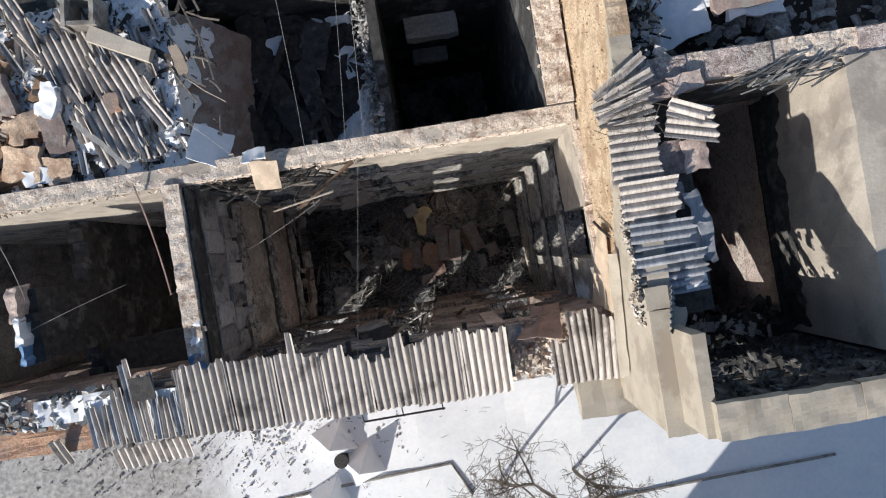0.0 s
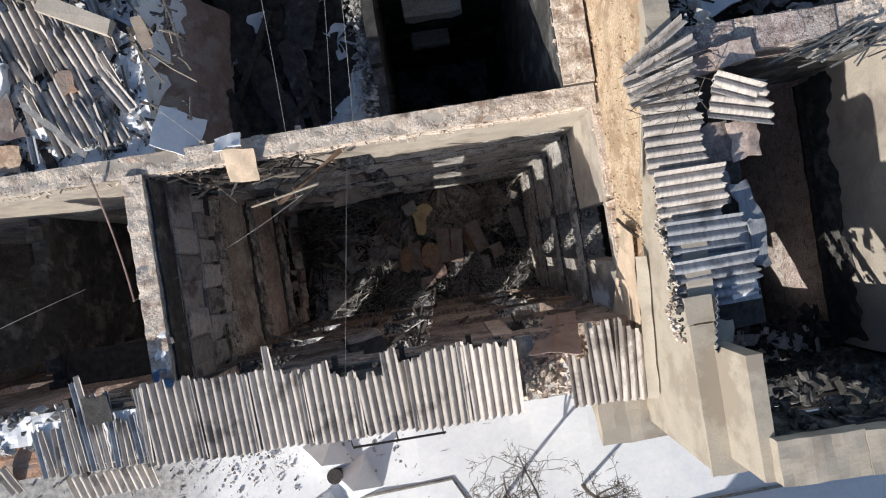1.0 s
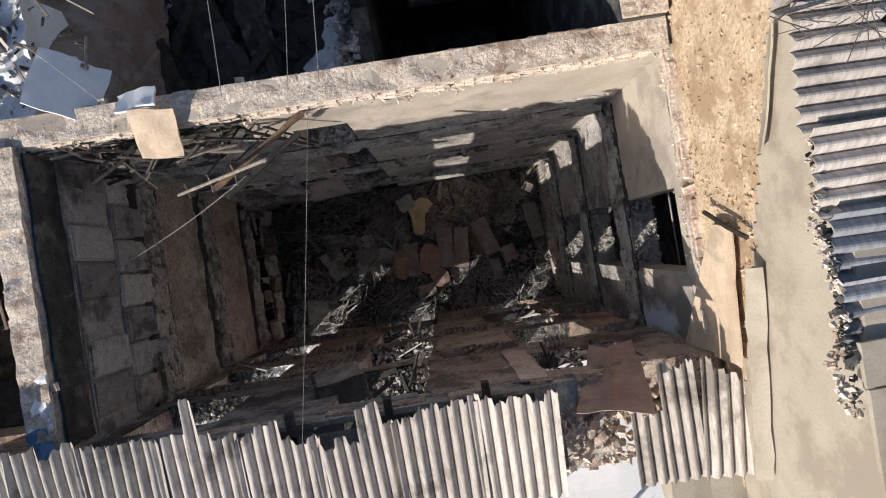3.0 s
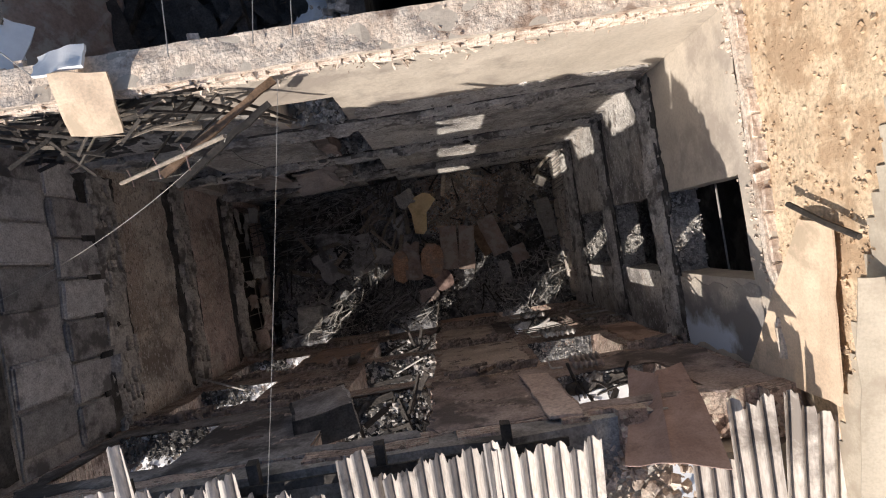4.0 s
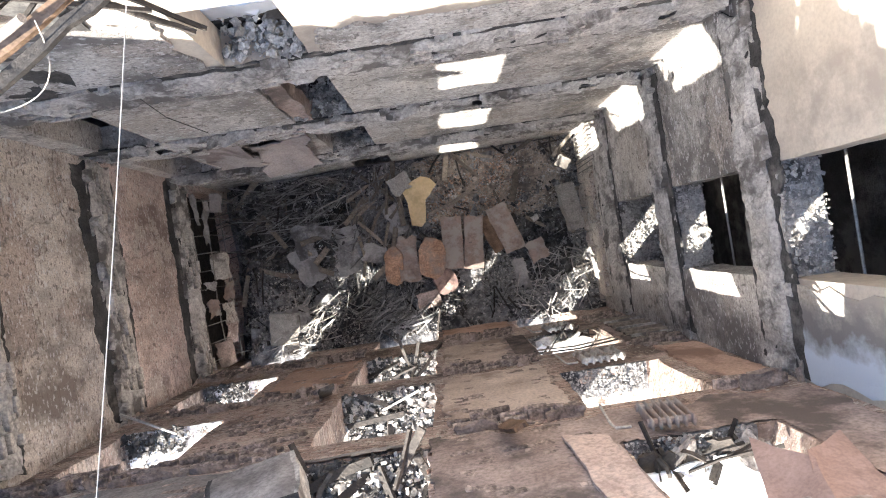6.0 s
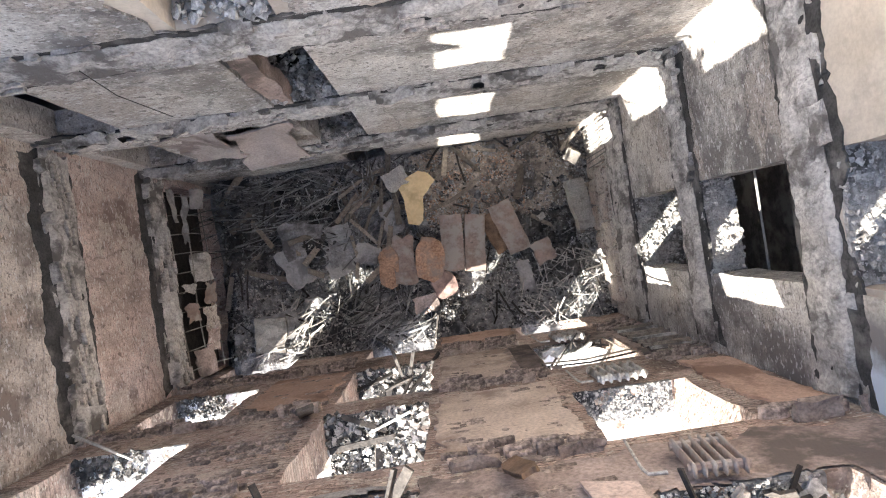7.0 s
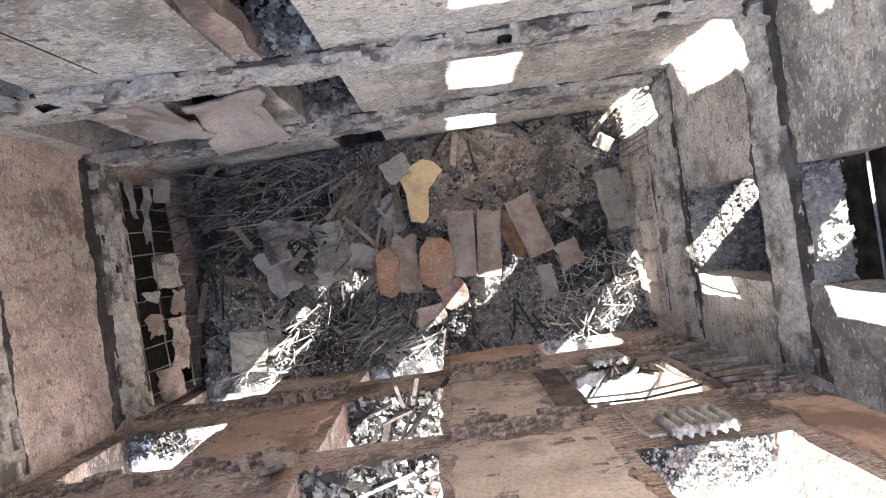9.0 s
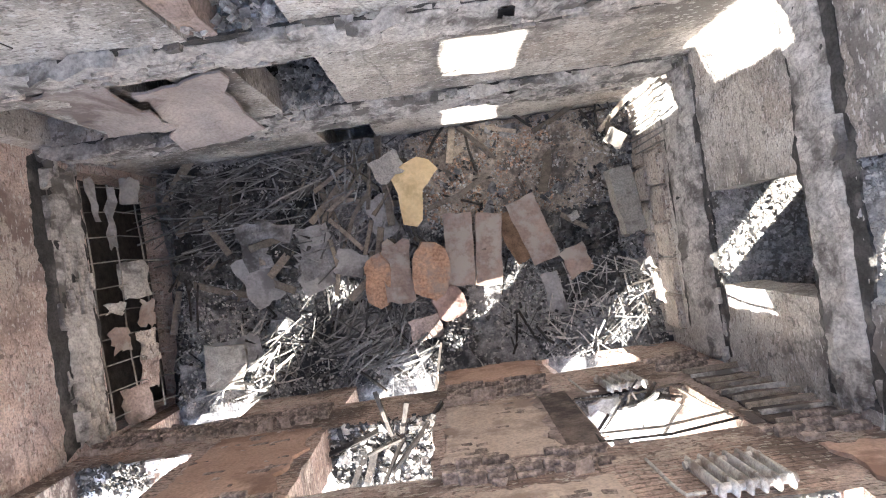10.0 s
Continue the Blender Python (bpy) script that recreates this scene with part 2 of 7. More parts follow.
M["peeling"] = material("peeling_grey_pink_plaster", (0.33, 0.29, 0.278), (0.50, 0.45, 0.432), 1.4, 0.9, 0.7, (0.22, 0.185, 0.175), 0.9, 0.4, fine=30, spot=0.75)
M["tan_board"] = material("tan_weathered_board", (0.54, 0.385, 0.265), (0.70, 0.53, 0.385), 3, 0.88, 0.4, (0.38, 0.25, 0.17), 1.6, 0.36, fine=24)
M["blue_paint"] = material("blue_wall_paint", (0.10, 0.22, 0.42), (0.2, 0.36, 0.60), 4, 0.7, 0.2)
M["bark"] = material("grey_brown_bark", (0.09, 0.075, 0.06), (0.2, 0.17, 0.14), 14, 0.95, 0.6)
M["grey_board"] = material("grey_sheet_board", (0.28, 0.275, 0.275), (0.43, 0.42, 0.415), 2.5, 0.8, 0.4, (0.19, 0.185, 0.185), 2, 0.4, fine=22, spot=0.8)
M["dark_floor"] = material("burnt_floor", (0.03, 0.028, 0.026), (0.085, 0.075, 0.068), 6, 0.95, 0.6)


def ground_material():
    """Snow, trodden and ash-grey close under the western part of the house."""
    m = material("ground_snow", (0.87, 0.89, 0.92), (0.95, 0.955, 0.96), 1.2, 0.6, 0.15, fine=6, spot=0.95)
    n, l = m.node_tree.nodes, m.node_tree.links
    b = n["Principled BSDF"]
    old = b.inputs["Base Color"].links[0].from_socket
    co = n.new("ShaderNodeTexCoord")
    nz = n.new("ShaderNodeTexNoise")
    nz.inputs["Scale"].default_value, nz.inputs["Detail"].default_value = 0.35, 10
    nz.inputs["Roughness"].default_value = 0.7
    l.new(co.outputs["Object"], nz.inputs["Vector"])
    sx = n.new("ShaderNodeSeparateXYZ")
    l.new(co.outputs["Object"], sx.inputs[0])
    mr = n.new("ShaderNodeMapRange")
    mr.inputs[1].default_value, mr.inputs[2].default_value = -15.0, -7.0
    mr.inputs[3].default_value, mr.inputs[4].default_value = 0.75, -0.35
    l.new(sx.outputs[0], mr.inputs[0])
    ad = n.new("ShaderNodeMath")
    l.new(nz.outputs[0], ad.inputs[0])
    l.new(mr.outputs[0], ad.inputs[1])
    rp = n.new("ShaderNodeValToRGB")
    rp.color_ramp.elements[0].position, rp.color_ramp.elements[1].position = 0.5, 0.95
    rp.color_ramp.elements[1].color = (0.85, 0.85, 0.85, 1)
    l.new(ad.outputs[0], rp.inputs[0])
    fn = n.new("ShaderNodeTexNoise")
    fn.inputs["Scale"].default_value, fn.inputs["Detail"].default_value = 5, 8
    l.new(co.outputs["Object"], fn.inputs["Vector"])
    dr = n.new("ShaderNodeValToRGB")
    dr.color_ramp.elements[0].color, dr.color_ramp.elements[1].color = (0.13, 0.12, 0.11, 1), (0.42, 0.40, 0.37, 1)
    dr.color_ramp.elements[0].position, dr.color_ramp.elements[1].position = 0.35, 0.65
    l.new(fn.outputs[0], dr.inputs[0])
    x = n.new("ShaderNodeMix")
    x.data_type = "RGBA"
    l.new(rp.outputs[0], x.inputs[0])
    l.new(old, x.inputs[6])
    l.new(dr.outputs[0], x.inputs[7])
    l.new(x.outputs[2], b.inputs["Base Color"])
    return m


M["ground"] = ground_material()


def limewash_material():
    """Pale blue limewash low in a corner, smoked over in a cloud that thins out to bare cream plaster."""
    m = material("smoked_limewash", (0.46, 0.42, 0.36), (0.60, 0.55, 0.475), 2.5, 0.9, 0.5, (0.36, 0.325, 0.29), 0.9, 0.36, fine=26)
    n, l = m.node_tree.nodes, m.node_tree.links
    b = n["Principled BSDF"]
    old = b.inputs["Base Color"].links[0].from_socket
    co = n.new("ShaderNodeTexCoord")
    sx = n.new("ShaderNodeSeparateXYZ")
    l.new(co.outputs["Object"], sx.inputs[0])
    nz = n.new("ShaderNodeTexNoise")
    nz.inputs["Scale"].default_value, nz.inputs["Detail"].default_value, nz.inputs["Roughness"].default_value = 2.2, 8.0, 0.6
    l.new(co.outputs["Object"], nz.inputs["Vector"])

    def calc(op, a, c):
        x = n.new("ShaderNodeMath")
        x.operation = op
        for k, v in enumerate((a, c)):
            if isinstance(v, float):
                x.inputs[k].default_value = v
            else:
                l.new(v, x.inputs[k])
        return x.outputs[0]

    def mask(src, lo, hi):
        r = n.new("ShaderNodeMapRange")
        r.inputs[1].default_value, r.inputs[2].default_value = lo, hi
        l.new(src, r.inputs[0])
        return r.outputs[0]

    def over(fac, a, c):
        x = n.new("ShaderNodeMix")
        x.data_type = "RGBA"
        l.new(fac, x.inputs[0])
        l.new(a, x.inputs[6])
        x.inputs[7].default_value = (*c, 1)
        return x.outputs[2]
    wob = calc("MULTIPLY", calc("SUBTRACT", nz.outputs[0], 0.5), 0.75)
    y = calc("ADD", sx.outputs[1], wob)
    z = calc("ADD", sx.outputs[2], calc("MULTIPLY", wob, -1.3))
    col = over(mask(y, -1.12, -1.32), old, (0.22, 0.21, 0.205))
    blue = calc("MULTIPLY", mask(y, -1.4, -1.58), mask(z, 9.98, 9.8))
    col = over(blue, col, (0.60, 0.67, 0.76))
    l.new(col, b.inputs["Base Color"])
    return m


M["limewash"] = limewash_material()


# ---- mesh tools ----
def link(name, bm, mat, parent=None, smooth=False):
    me = bpy.data.meshes.new(name)
    bm.to_mesh(me)
    bm.free()
    me.materials.append(mat)
    if smooth:
        me.polygons.foreach_set("use_smooth", [True] * len(me.polygons))
    ob = new(name, me)
    ob.parent = parent
    return ob


def part(name, bm, mat, parent, label="", smooth=False):
    ob = link(name, bm, mat, parent, smooth)
    if label:
        ob["label"] = label
    return ob


def thing(name, bm, mat, label, category, group="", kind="", smooth=False):
    return tagged(link(name, bm, mat, None, smooth), label, category, group, kind)


def holder(name, label, category, group="", kind="", at=(0, 0, 0)):
    ob = new(name)
    ob.location = at
    return tagged(ob, label, category, group, kind)


def box(bm, x0, x1, y0, y1, z0, z1, jitter=0.0, m=None):
    v = []
    for x in (x0, x1):
        for y in (y0, y1):
            for z in (z0, z1):
                p = Vector((x, y, z)) + Vector([random.uniform(-jitter, jitter) for _ in range(3)])
                v.append(bm.verts.new(m @ p if m else p))
    for f in ((0, 1, 3, 2), (4, 6, 7, 5), (0, 4, 5, 1), (2, 3, 7, 6), (0, 2, 6, 4), (1, 5, 7, 3)):
        bm.faces.new([v[i] for i in f])
    return v


def lumpy(p, amount, scale=1.7):
    return noise.noise_vector(Vector(p) * scale) * amount


def wall_mesh(axis, face, thick, u0, u1, z0, z1, openings=(), step=0.3, rough=0.012, top=None, edge=0.03):
    """A wall in the plane axis = face, going back by thick (its sign is the way), with openings (u0, u1, z0, z1) and uneven
    broken edges. top(u): the height of its broken top."""
    def lines(a, b, cuts):
        s = sorted({a, b, *[c for c in cuts if a < c < b]})
        out = []
        for p, q in zip(s, s[1:]):
            k = max(1, round((q - p) / step))
            out += [p + (q - p) * i / k for i in range(k)]
        return out + [b]
    us = lines(u0, u1, [c for o in openings for c in o[:2]])
    zs = lines(z0, z1, [c for o in openings for c in o[2:]])
    bm = bmesh.new()

    def solid(i, j):
        if not (0 <= i < len(us) - 1 and 0 <= j < len(zs) - 1):
            return False
        u, z = (us[i] + us[i + 1]) / 2, (zs[j] + zs[j + 1]) / 2
        if top and z > top(u):
            return False
        return not any(a < u < b and c < z < d for a, b, c, d in openings)
    cache = {}

    def vert(i, j, back):
        key = (i, j, back)
        if key not in cache:
            n_solid = sum(solid(a, b) for a in (i - 1, i) for b in (j - 1, j))
            u, z, w = us[i], zs[j], face + (thick if back else 0)
            rim = edge if 0 < n_solid < 4 and 0 < i < len(us) - 1 and j > 0 else 0
            q = lumpy((u + (50 if back else 0), z, face), rough, 2.3)
            r = lumpy((u, z, face + 9), rim, 6.0)
            u, z, w = u + r.x, z + r.y, w + q.z + q.x
            cache[key] = bm.verts.new((u, w, z) if axis == "y" else (w, u, z))
        return cache[key]
    for i in range(len(us) - 1):
        for j in range(len(zs) - 1):
            if not solid(i, j):
                continue
            for back in (0, 1):
                q = [vert(i, j, back), vert(i + 1, j, back), vert(i + 1, j + 1, back), vert(i, j + 1, back)]
                bm.faces.new(q[::-1] if back else q)
            for di, dj, a, b in ((-1, 0, (i, j + 1), (i, j)), (1, 0, (i + 1, j), (i + 1, j + 1)), (0, -1, (i, j), (i + 1, j)), (0, 1, (i + 1, j + 1), (i, j + 1))):
                if not solid(i + di, j + dj):
                    bm.faces.new([vert(*a, 0), vert(*a, 1), vert(*b, 1), vert(*b, 0)])
    bmesh.ops.recalc_face_normals(bm, faces=bm.faces[:])
    return bm


def lining(axis, face, way, u0, u1, low_edge, high_edge, proud, step=0.06, rows=6, rough=0.0, holes=()):
    """A layer on a wall between two ragged edges, low_edge(u) and high_edge(u), standing proud of it."""
    bm = bmesh.new()
    n = max(2, round((u1 - u0) / step))
    grid = []
    for i in range(n + 1):
        u = u0 + (u1 - u0) * i / n
        a, b = low_edge(u), high_edge(u)
        col = []
        for j in range(rows + 1):
            z = a + (b - a) * j / rows
            w = face + way * (proud + rough * noise.noise(Vector((u * 3, z * 3, face))) + 0.5 * rough * noise.noise(Vector((u * 11, z * 11, face))))
            if j in (0, rows):
                w = face + way * proud * 0.4
            near = min(i, n - i)
            e = u
            if near < 5 and n > 12:
                e += (1 - near / 5) * (0.16 * noise.noise(Vector((z * 2.5, face, i > 5))) + 0.08 * noise.noise(Vector((z * 9, face, i > 5))) + 0.06) * (1 if i < 6 else -1)
            col.append([bm.verts.new((e, q, z) if axis == "y" else (q, e, z)) for q in (w, face - way * 0.02)])
        grid.append(col)
    for i in range(n):
        for j in range(rows):
            c = [grid[i][j], grid[i + 1][j], grid[i + 1][j + 1], grid[i][j + 1]]
            mid = sum((v[0].co for v in c), Vector()) / 4
            mu = mid.x if axis == "y" else mid.y
            if any(h[0] < mu < h[1] and h[2] < mid.z < h[3] for h in holes):
                continue
            bm.faces.new([v[0] for v in c])
            bm.faces.new([v[1] for v in c][::-1])
            for k, (di, dj) in enumerate(((0, -1), (1, 0), (0, 1), (-1, 0))):
                if not (0 <= i + di < n and 0 <= j + dj < rows):
                    p, q = c[k], c[(k + 1) % 4]
                    bm.faces.new((p[0], p[1], q[1], q[0]))
    bmesh.ops.recalc_face_normals(bm, faces=bm.faces[:])
    return bm


def scatter(n, spot, size, shape=(1, 1, 0.6), lie=0.5, seed=1, sides=False):
    """Many broken pieces as one bmesh. spot(rng): a point; size: least and most edge; lie: how flat they lie (0 flat)."""
    rng = random.Random(seed)
    verts, faces = [], []
    for _ in range(n):
        p = spot(rng)
        if p is None:
            continue
        s = size[0] + (size[1] - size[0]) * rng.random() ** 2.2
        e = Euler((rng.gauss(0, lie), rng.gauss(0, lie), rng.uniform(0, 6.28))).to_matrix()
        k = len(verts)
        for x in (-0.5, 0.5):
            for y in (-0.5, 0.5):
                for z in (-0.5, 0.5):
                    q = Vector((x * shape[0] * rng.uniform(0.55, 1.2), y * shape[1] * rng.uniform(0.55, 1.2), z * shape[2] * rng.uniform(0.6, 1.1))) * s
                    verts.append(tuple(e @ q + Vector(p)))
        faces += [tuple(k + i for i in f) for f in ((0, 1, 3, 2), (4, 6, 7, 5), (0, 4, 5, 1), (2, 3, 7, 6), (0, 2, 6, 4), (1, 5, 7, 3))]
    me = bpy.data.meshes.new("tmp")
    me.from_pydata(verts, [], faces)
    bm = bmesh.new()
    bm.from_mesh(me)
    bpy.data.meshes.remove(me)
    return bm


def sticks(n, spot, length, width, thick, lie=0.15, seed=1, heading=None):
    """Many thin laths as one bmesh."""
    rng = random.Random(seed)
    verts, faces = [], []
    for _ in range(n):
        p = spot(rng)
        if p is None:
            continue
        L = rng.uniform(*length)
        a = rng.uniform(0, 6.28) if heading is None else rng.gauss(*heading)
        e = Euler((rng.gauss(0, 0.5), rng.gauss(0, lie), a)).to_matrix()
        k = len(verts)
        bend = rng.gauss(0, 0.04) * L
        w = width * rng.uniform(0.6, 1.4)
        for i, t in enumerate((-0.5, 0, 0.5)):
            for y, z in ((-w, -thick), (w, -thick), (w, thick), (-w, thick)):
                verts.append(tuple(e @ Vector((t * L, y / 2 + (bend if i == 1 else 0), z / 2)) + Vector(p)))
        for i in (0, 4):
            faces += [(k + i + j, k + i + (j + 1) % 4, k + i + 4 + (j + 1) % 4, k + i + 4 + j) for j in range(4)]
        faces += [(k + 3, k + 2, k + 1, k), (k + 8, k + 9, k + 10, k + 11)]
    me = bpy.data.meshes.new("tmp")
    me.from_pydata(verts, [], faces)
    bm = bmesh.new()
    bm.from_mesh(me)
    bpy.data.meshes.remove(me)
    return bm


def slab(points, thick, m, sag=0.0, rough=0.01, cuts=5):
    """A broken flat piece: an outline (x, y) with thickness, cut finely enough to sag and be uneven, moved by m."""
    bm = bmesh.new()
    f = bm.faces.new([bm.verts.new((x, y, 0)) for x, y in points])
    bmesh.ops.triangulate(bm, faces=[f])
    bmesh.ops.subdivide_edges(bm, edges=bm.edges[:], cuts=cuts, use_grid_fill=True)
    top = bm.faces[:]
    r = bmesh.ops.extrude_face_region(bm, geom=top)
    low = [v for v in r["geom"] if isinstance(v, bmesh.types.BMVert)]
    for v in low:
        v.co.z -= thick
    for v in bm.verts:
        v.co += lumpy(v.co, rough, 5.0)
        v.co.z -= sag * (v.co.x ** 2 - 0.3 * v.co.y ** 2)
    bmesh.ops.recalc_face_normals(bm, faces=bm.faces[:])
    bm.transform(m)
    return bm


def torn(w, h, seed, amount=0.08, per=4):
    """An uneven rectangle outline."""
    rng = random.Random(seed)
    c = [(-w / 2, -h / 2), (w / 2, -h / 2), (w / 2, h / 2), (-w / 2, h / 2)]
    out = []
    for (ax, ay), (bx, by) in zip(c, c[1:] + c[:1]):
        for i in range(per):
            t = i / per
            out.append((ax + (bx - ax) * t + rng.uniform(-amount, amount) * (i > 0), ay + (by - ay) * t + rng.uniform(-amount, amount) * (i > 0)))
    return out


def blob(w, h, seed, amount=0.1, n=13):
    """A rounded, knocked-about outline."""
    rng = random.Random(seed)
    out = []
    for i in range(n):
        a = 6.2832 * i / n
        c, s = math.cos(a), math.sin(a)
        k = 1 - rng.uniform(0, amount * 2)
        out.append((math.copysign(abs(c) ** 0.72, c) * w / 2 * k, math.copysign(abs(s) ** 0.72, s) * h / 2 * k))
    return out


def corrugated(width, length, m, pitch=0.15, amp=0.052, thick=0.009, tops=None, seed=0, curl=0.0):
    """A corrugated sheet: waves across x, length along y from 0 up; tops: how far each wave reaches (broken end)."""
    rng = random.Random(seed)
    waves = max(1, round(width / pitch))
    per, rows = 8, 5
    bm = bmesh.new()
    grid = []
    for i in range(waves * per + 1):
        w = min(waves - 1, i // per)
        reach = tops[w % len(tops)] if tops else 1.0
        x = i / per * pitch
        col = []
        for j in range(rows + 1):
            y = length * reach * j / rows
            if j == rows and tops:
                y += rng.uniform(-0.03, 0.03)
            z = amp * (1.6 * abs(math.cos(math.pi * i / per)) ** 0.9 - 1) + curl * (x - width / 2) ** 2
            z += 0.012 * noise.noise(Vector((x * 2, y * 2, seed)))
            col.append((x, y, z))
        grid.append(col)
    for s in (0, -thick):
        vs = [[bm.verts.new((x, y, z + s)) for x, y, z in col] for col in grid]
        for i in range(len(vs) - 1):
            for j in range(rows):
                q = [vs[i][j], vs[i + 1][j], vs[i + 1][j + 1], vs[i][j + 1]]
                bm.faces.new(q if s == 0 else q[::-1])
        if s == 0:
            up = vs
    n = len(up) - 1
    for i in range(n):
        bm.faces.new((up[i][0], vs[i][0], vs[i + 1][0], up[i + 1][0]))
        bm.faces.new((up[i + 1][rows], vs[i + 1][rows], vs[i][rows], up[i][rows]))
    for j in range(rows):
        bm.faces.new((up[0][j + 1], vs[0][j + 1], vs[0][j], up[0][j]))
        bm.faces.new((up[n][j], vs[n][j], vs[n][j + 1], up[n][j + 1]))
    bm.transform(m)
    return bm


def tube(points, radius, sides=6, taper=1.0):
    """A round bar or cable along points."""
    bm = bmesh.new()
    pts = [Vector(p) for p in points]
    rings = []
    for i, p in enumerate(pts):
        d = (pts[min(i + 1, len(pts) - 1)] - pts[max(i - 1, 0)]).normalized()
        a = d.orthogonal().normalized()
        b = d.cross(a)
        r = radius * (1 + (taper - 1) * i / max(1, len(pts) - 1))
        rings.append([bm.verts.new(p + (a * math.cos(6.2832 * k / sides) + b * math.sin(6.2832 * k / sides)) * r) for k in range(sides)])
    for r0, r1 in zip(rings, rings[1:]):
        best = min(range(sides), key=lambda s: sum((r0[k].co - r1[(k + s) % sides].co).length for k in range(sides)))
        r1 = r1[best:] + r1[:best]
        for k in range(sides):
            bm.faces.new((r0[k], r0[(k + 1) % sides], r1[(k + 1) % sides], r1[k]))
        rings[rings.index(r0) + 1][:] = r1
    bm.faces.new(rings[0][::-1])
    bm.faces.new(rings[-1])
    bmesh.ops.recalc_face_normals(bm, faces=bm.faces[:])
    return bm


def hang(a, b, sag, n=14):
    a, b = Vector(a), Vector(b)
    return [a.lerp(b, i / n) - Vector((0, 0, sag * 4 * (i / n) * (1 - i / n))) for i in range(n + 1)]


def merge(*bms):
    out = bmesh.new()
    for b in bms:
        me = bpy.data.meshes.new("tmp")
        b.to_mesh(me)
        b.free()
        out.from_mesh(me)
        bpy.data.meshes.remove(me)
    return out


def field(x0, x1, y0, y1, step, height, depth=0.35):
    """An uneven heap: a height field with sides and a bottom."""
    nx, ny = max(2, round((x1 - x0) / step)), max(2, round((y1 - y0) / step))
    bm = bmesh.new()
    g = [[bm.verts.new((x0 + (x1 - x0) * i / nx, y0 + (y1 - y0) * j / ny, 0)) for j in range(ny + 1)] for i in range(nx + 1)]
    for row in g:
        for v in row:
            v.co.z = height(v.co.x, v.co.y)
    for i in range(nx):
        for j in range(ny):
            bm.faces.new((g[i][j], g[i + 1][j], g[i + 1][j + 1], g[i][j + 1]))
    ring = [g[i][0] for i in range(nx)] + [g[nx][j] for j in range(ny)] + [g[i][ny] for i in range(nx, 0, -1)] + [g[0][j] for j in range(ny, 0, -1)]
    low = [bm.verts.new((v.co.x, v.co.y, v.co.z - depth)) for v in ring]
    for i in range(len(ring)):
        k = (i + 1) % len(ring)
        bm.faces.new((ring[k], ring[i], low[i], low[k]))
    bm.faces.new(low[::-1])
    return bm


# ---- the setting ----
WX, EX, NY, SY = -5.35, 3.2, 2.1, -1.95
STOREY = 2.8
GROUND = -1.2


def structure(name, bm, mat, label, parent=None):
    ob = link(name, bm, mat, parent)
    return tagged(ob, label, "", "", "structure")


def ground_height(x, y):
    far = max(0.0, math.hypot(x, y + 10) - 40)
    return GROUND + 0.10 * noise.noise(Vector((x * 0.25, y * 0.25, 0))) + 0.03 * noise.noise(Vector((x, y, 3))) - 0.0 * far


bm = bmesh.new()
ring = [-900, -300, -120, -60, -40] + [-30 + 0.75 * i for i in range(81)] + [40, 60, 120, 300, 900]
gv = [[bm.verts.new((x, y - 8, ground_height(x, y - 8))) for y in ring] for x in ring]
for i in range(len(ring) - 1):
    for j in range(len(ring) - 1):
        bm.faces.new((gv[i][j], gv[i + 1][j], gv[i + 1][j + 1], gv[i][j + 1]))
ground = structure("ground", bm, M["ground"], "snow-covered yard, trodden grey with ash beside the house")


def ragged(base, amount, seed):
    return lambda u: base + amount * noise.noise(Vector((u * 1.3, seed, 0.5))) + 0.5 * amount * noise.noise(Vector((u * 4.1, seed, 2.5)))


# joist pockets left by the burnt floors
pocket_rng = random.Random(91)
POCKETS = []
for k in (1, 2, 3):
    x = WX + 0.35
    while x < EX - 0.3:
        if not -2.4 < x < -0.95 and pocket_rng.random() < 0.75:
            z = STOREY * k - 0.42 + pocket_rng.uniform(-0.04, 0.04)
            POCKETS.append((x, x + pocket_rng.uniform(0.11, 0.2), z, z + pocket_rng.uniform(0.12, 0.2)))
        x += 0.62 + pocket_rng.uniform(-0.1, 0.35)

# the north wall of the burnt rooms
north_doors = [(-2.05, -1.22, 2.8, 4.7), (-2.12, -1.24, 5.55, 7.55), (-2.15, -1.28, 8.35, 9.75), (-5.0, -4.1, 5.5, 7.5), (-5.1, -4.25, 2.8, 4.5), (-3.2, -2.68, 3.35, 4.72), (-8.4, -7.5, 5.6, 7.6), (-1.95, -1.12, -0.6, 1.5)]
structure("wall_north_lower", wall_mesh("y", NY, 0.4, -13.0, EX, GROUND, 8.2, [d for d in north_doors if d[2] < 8] + [p for p in POCKETS if p[3] < 8.1]), M["plaster_grey"], "soot-streaked grey plastered inner wall with broken doorways")
structure("wall_north_upper", wall_mesh("y", NY + 0.01, 0.38, -13.0, EX, 8.2, 11.2, [d for d in north_doors if d[2] > 8], top=ragged(11.15, 0.05, 3)), M["plaster_cream"], "cream plastered top storey of the inner wall, open to the sky")

# the east fire wall, higher than the burnt part
east_doors = [(-0.9, 0.3, STOREY * k - 0.02, STOREY * k + 2.2) for k in (1, 2, 3)]


def roofline(y):
    return 11.35 + (min(y, 4.0) + 3.3) * 0.43


structure("wall_east_lower", wall_mesh("x", EX, 0.45, -3.9, 7.0, GROUND, 8.2, east_doors[:2]), M["plaster_grey"], "soot-streaked plastered wall with a doorway on each storey")
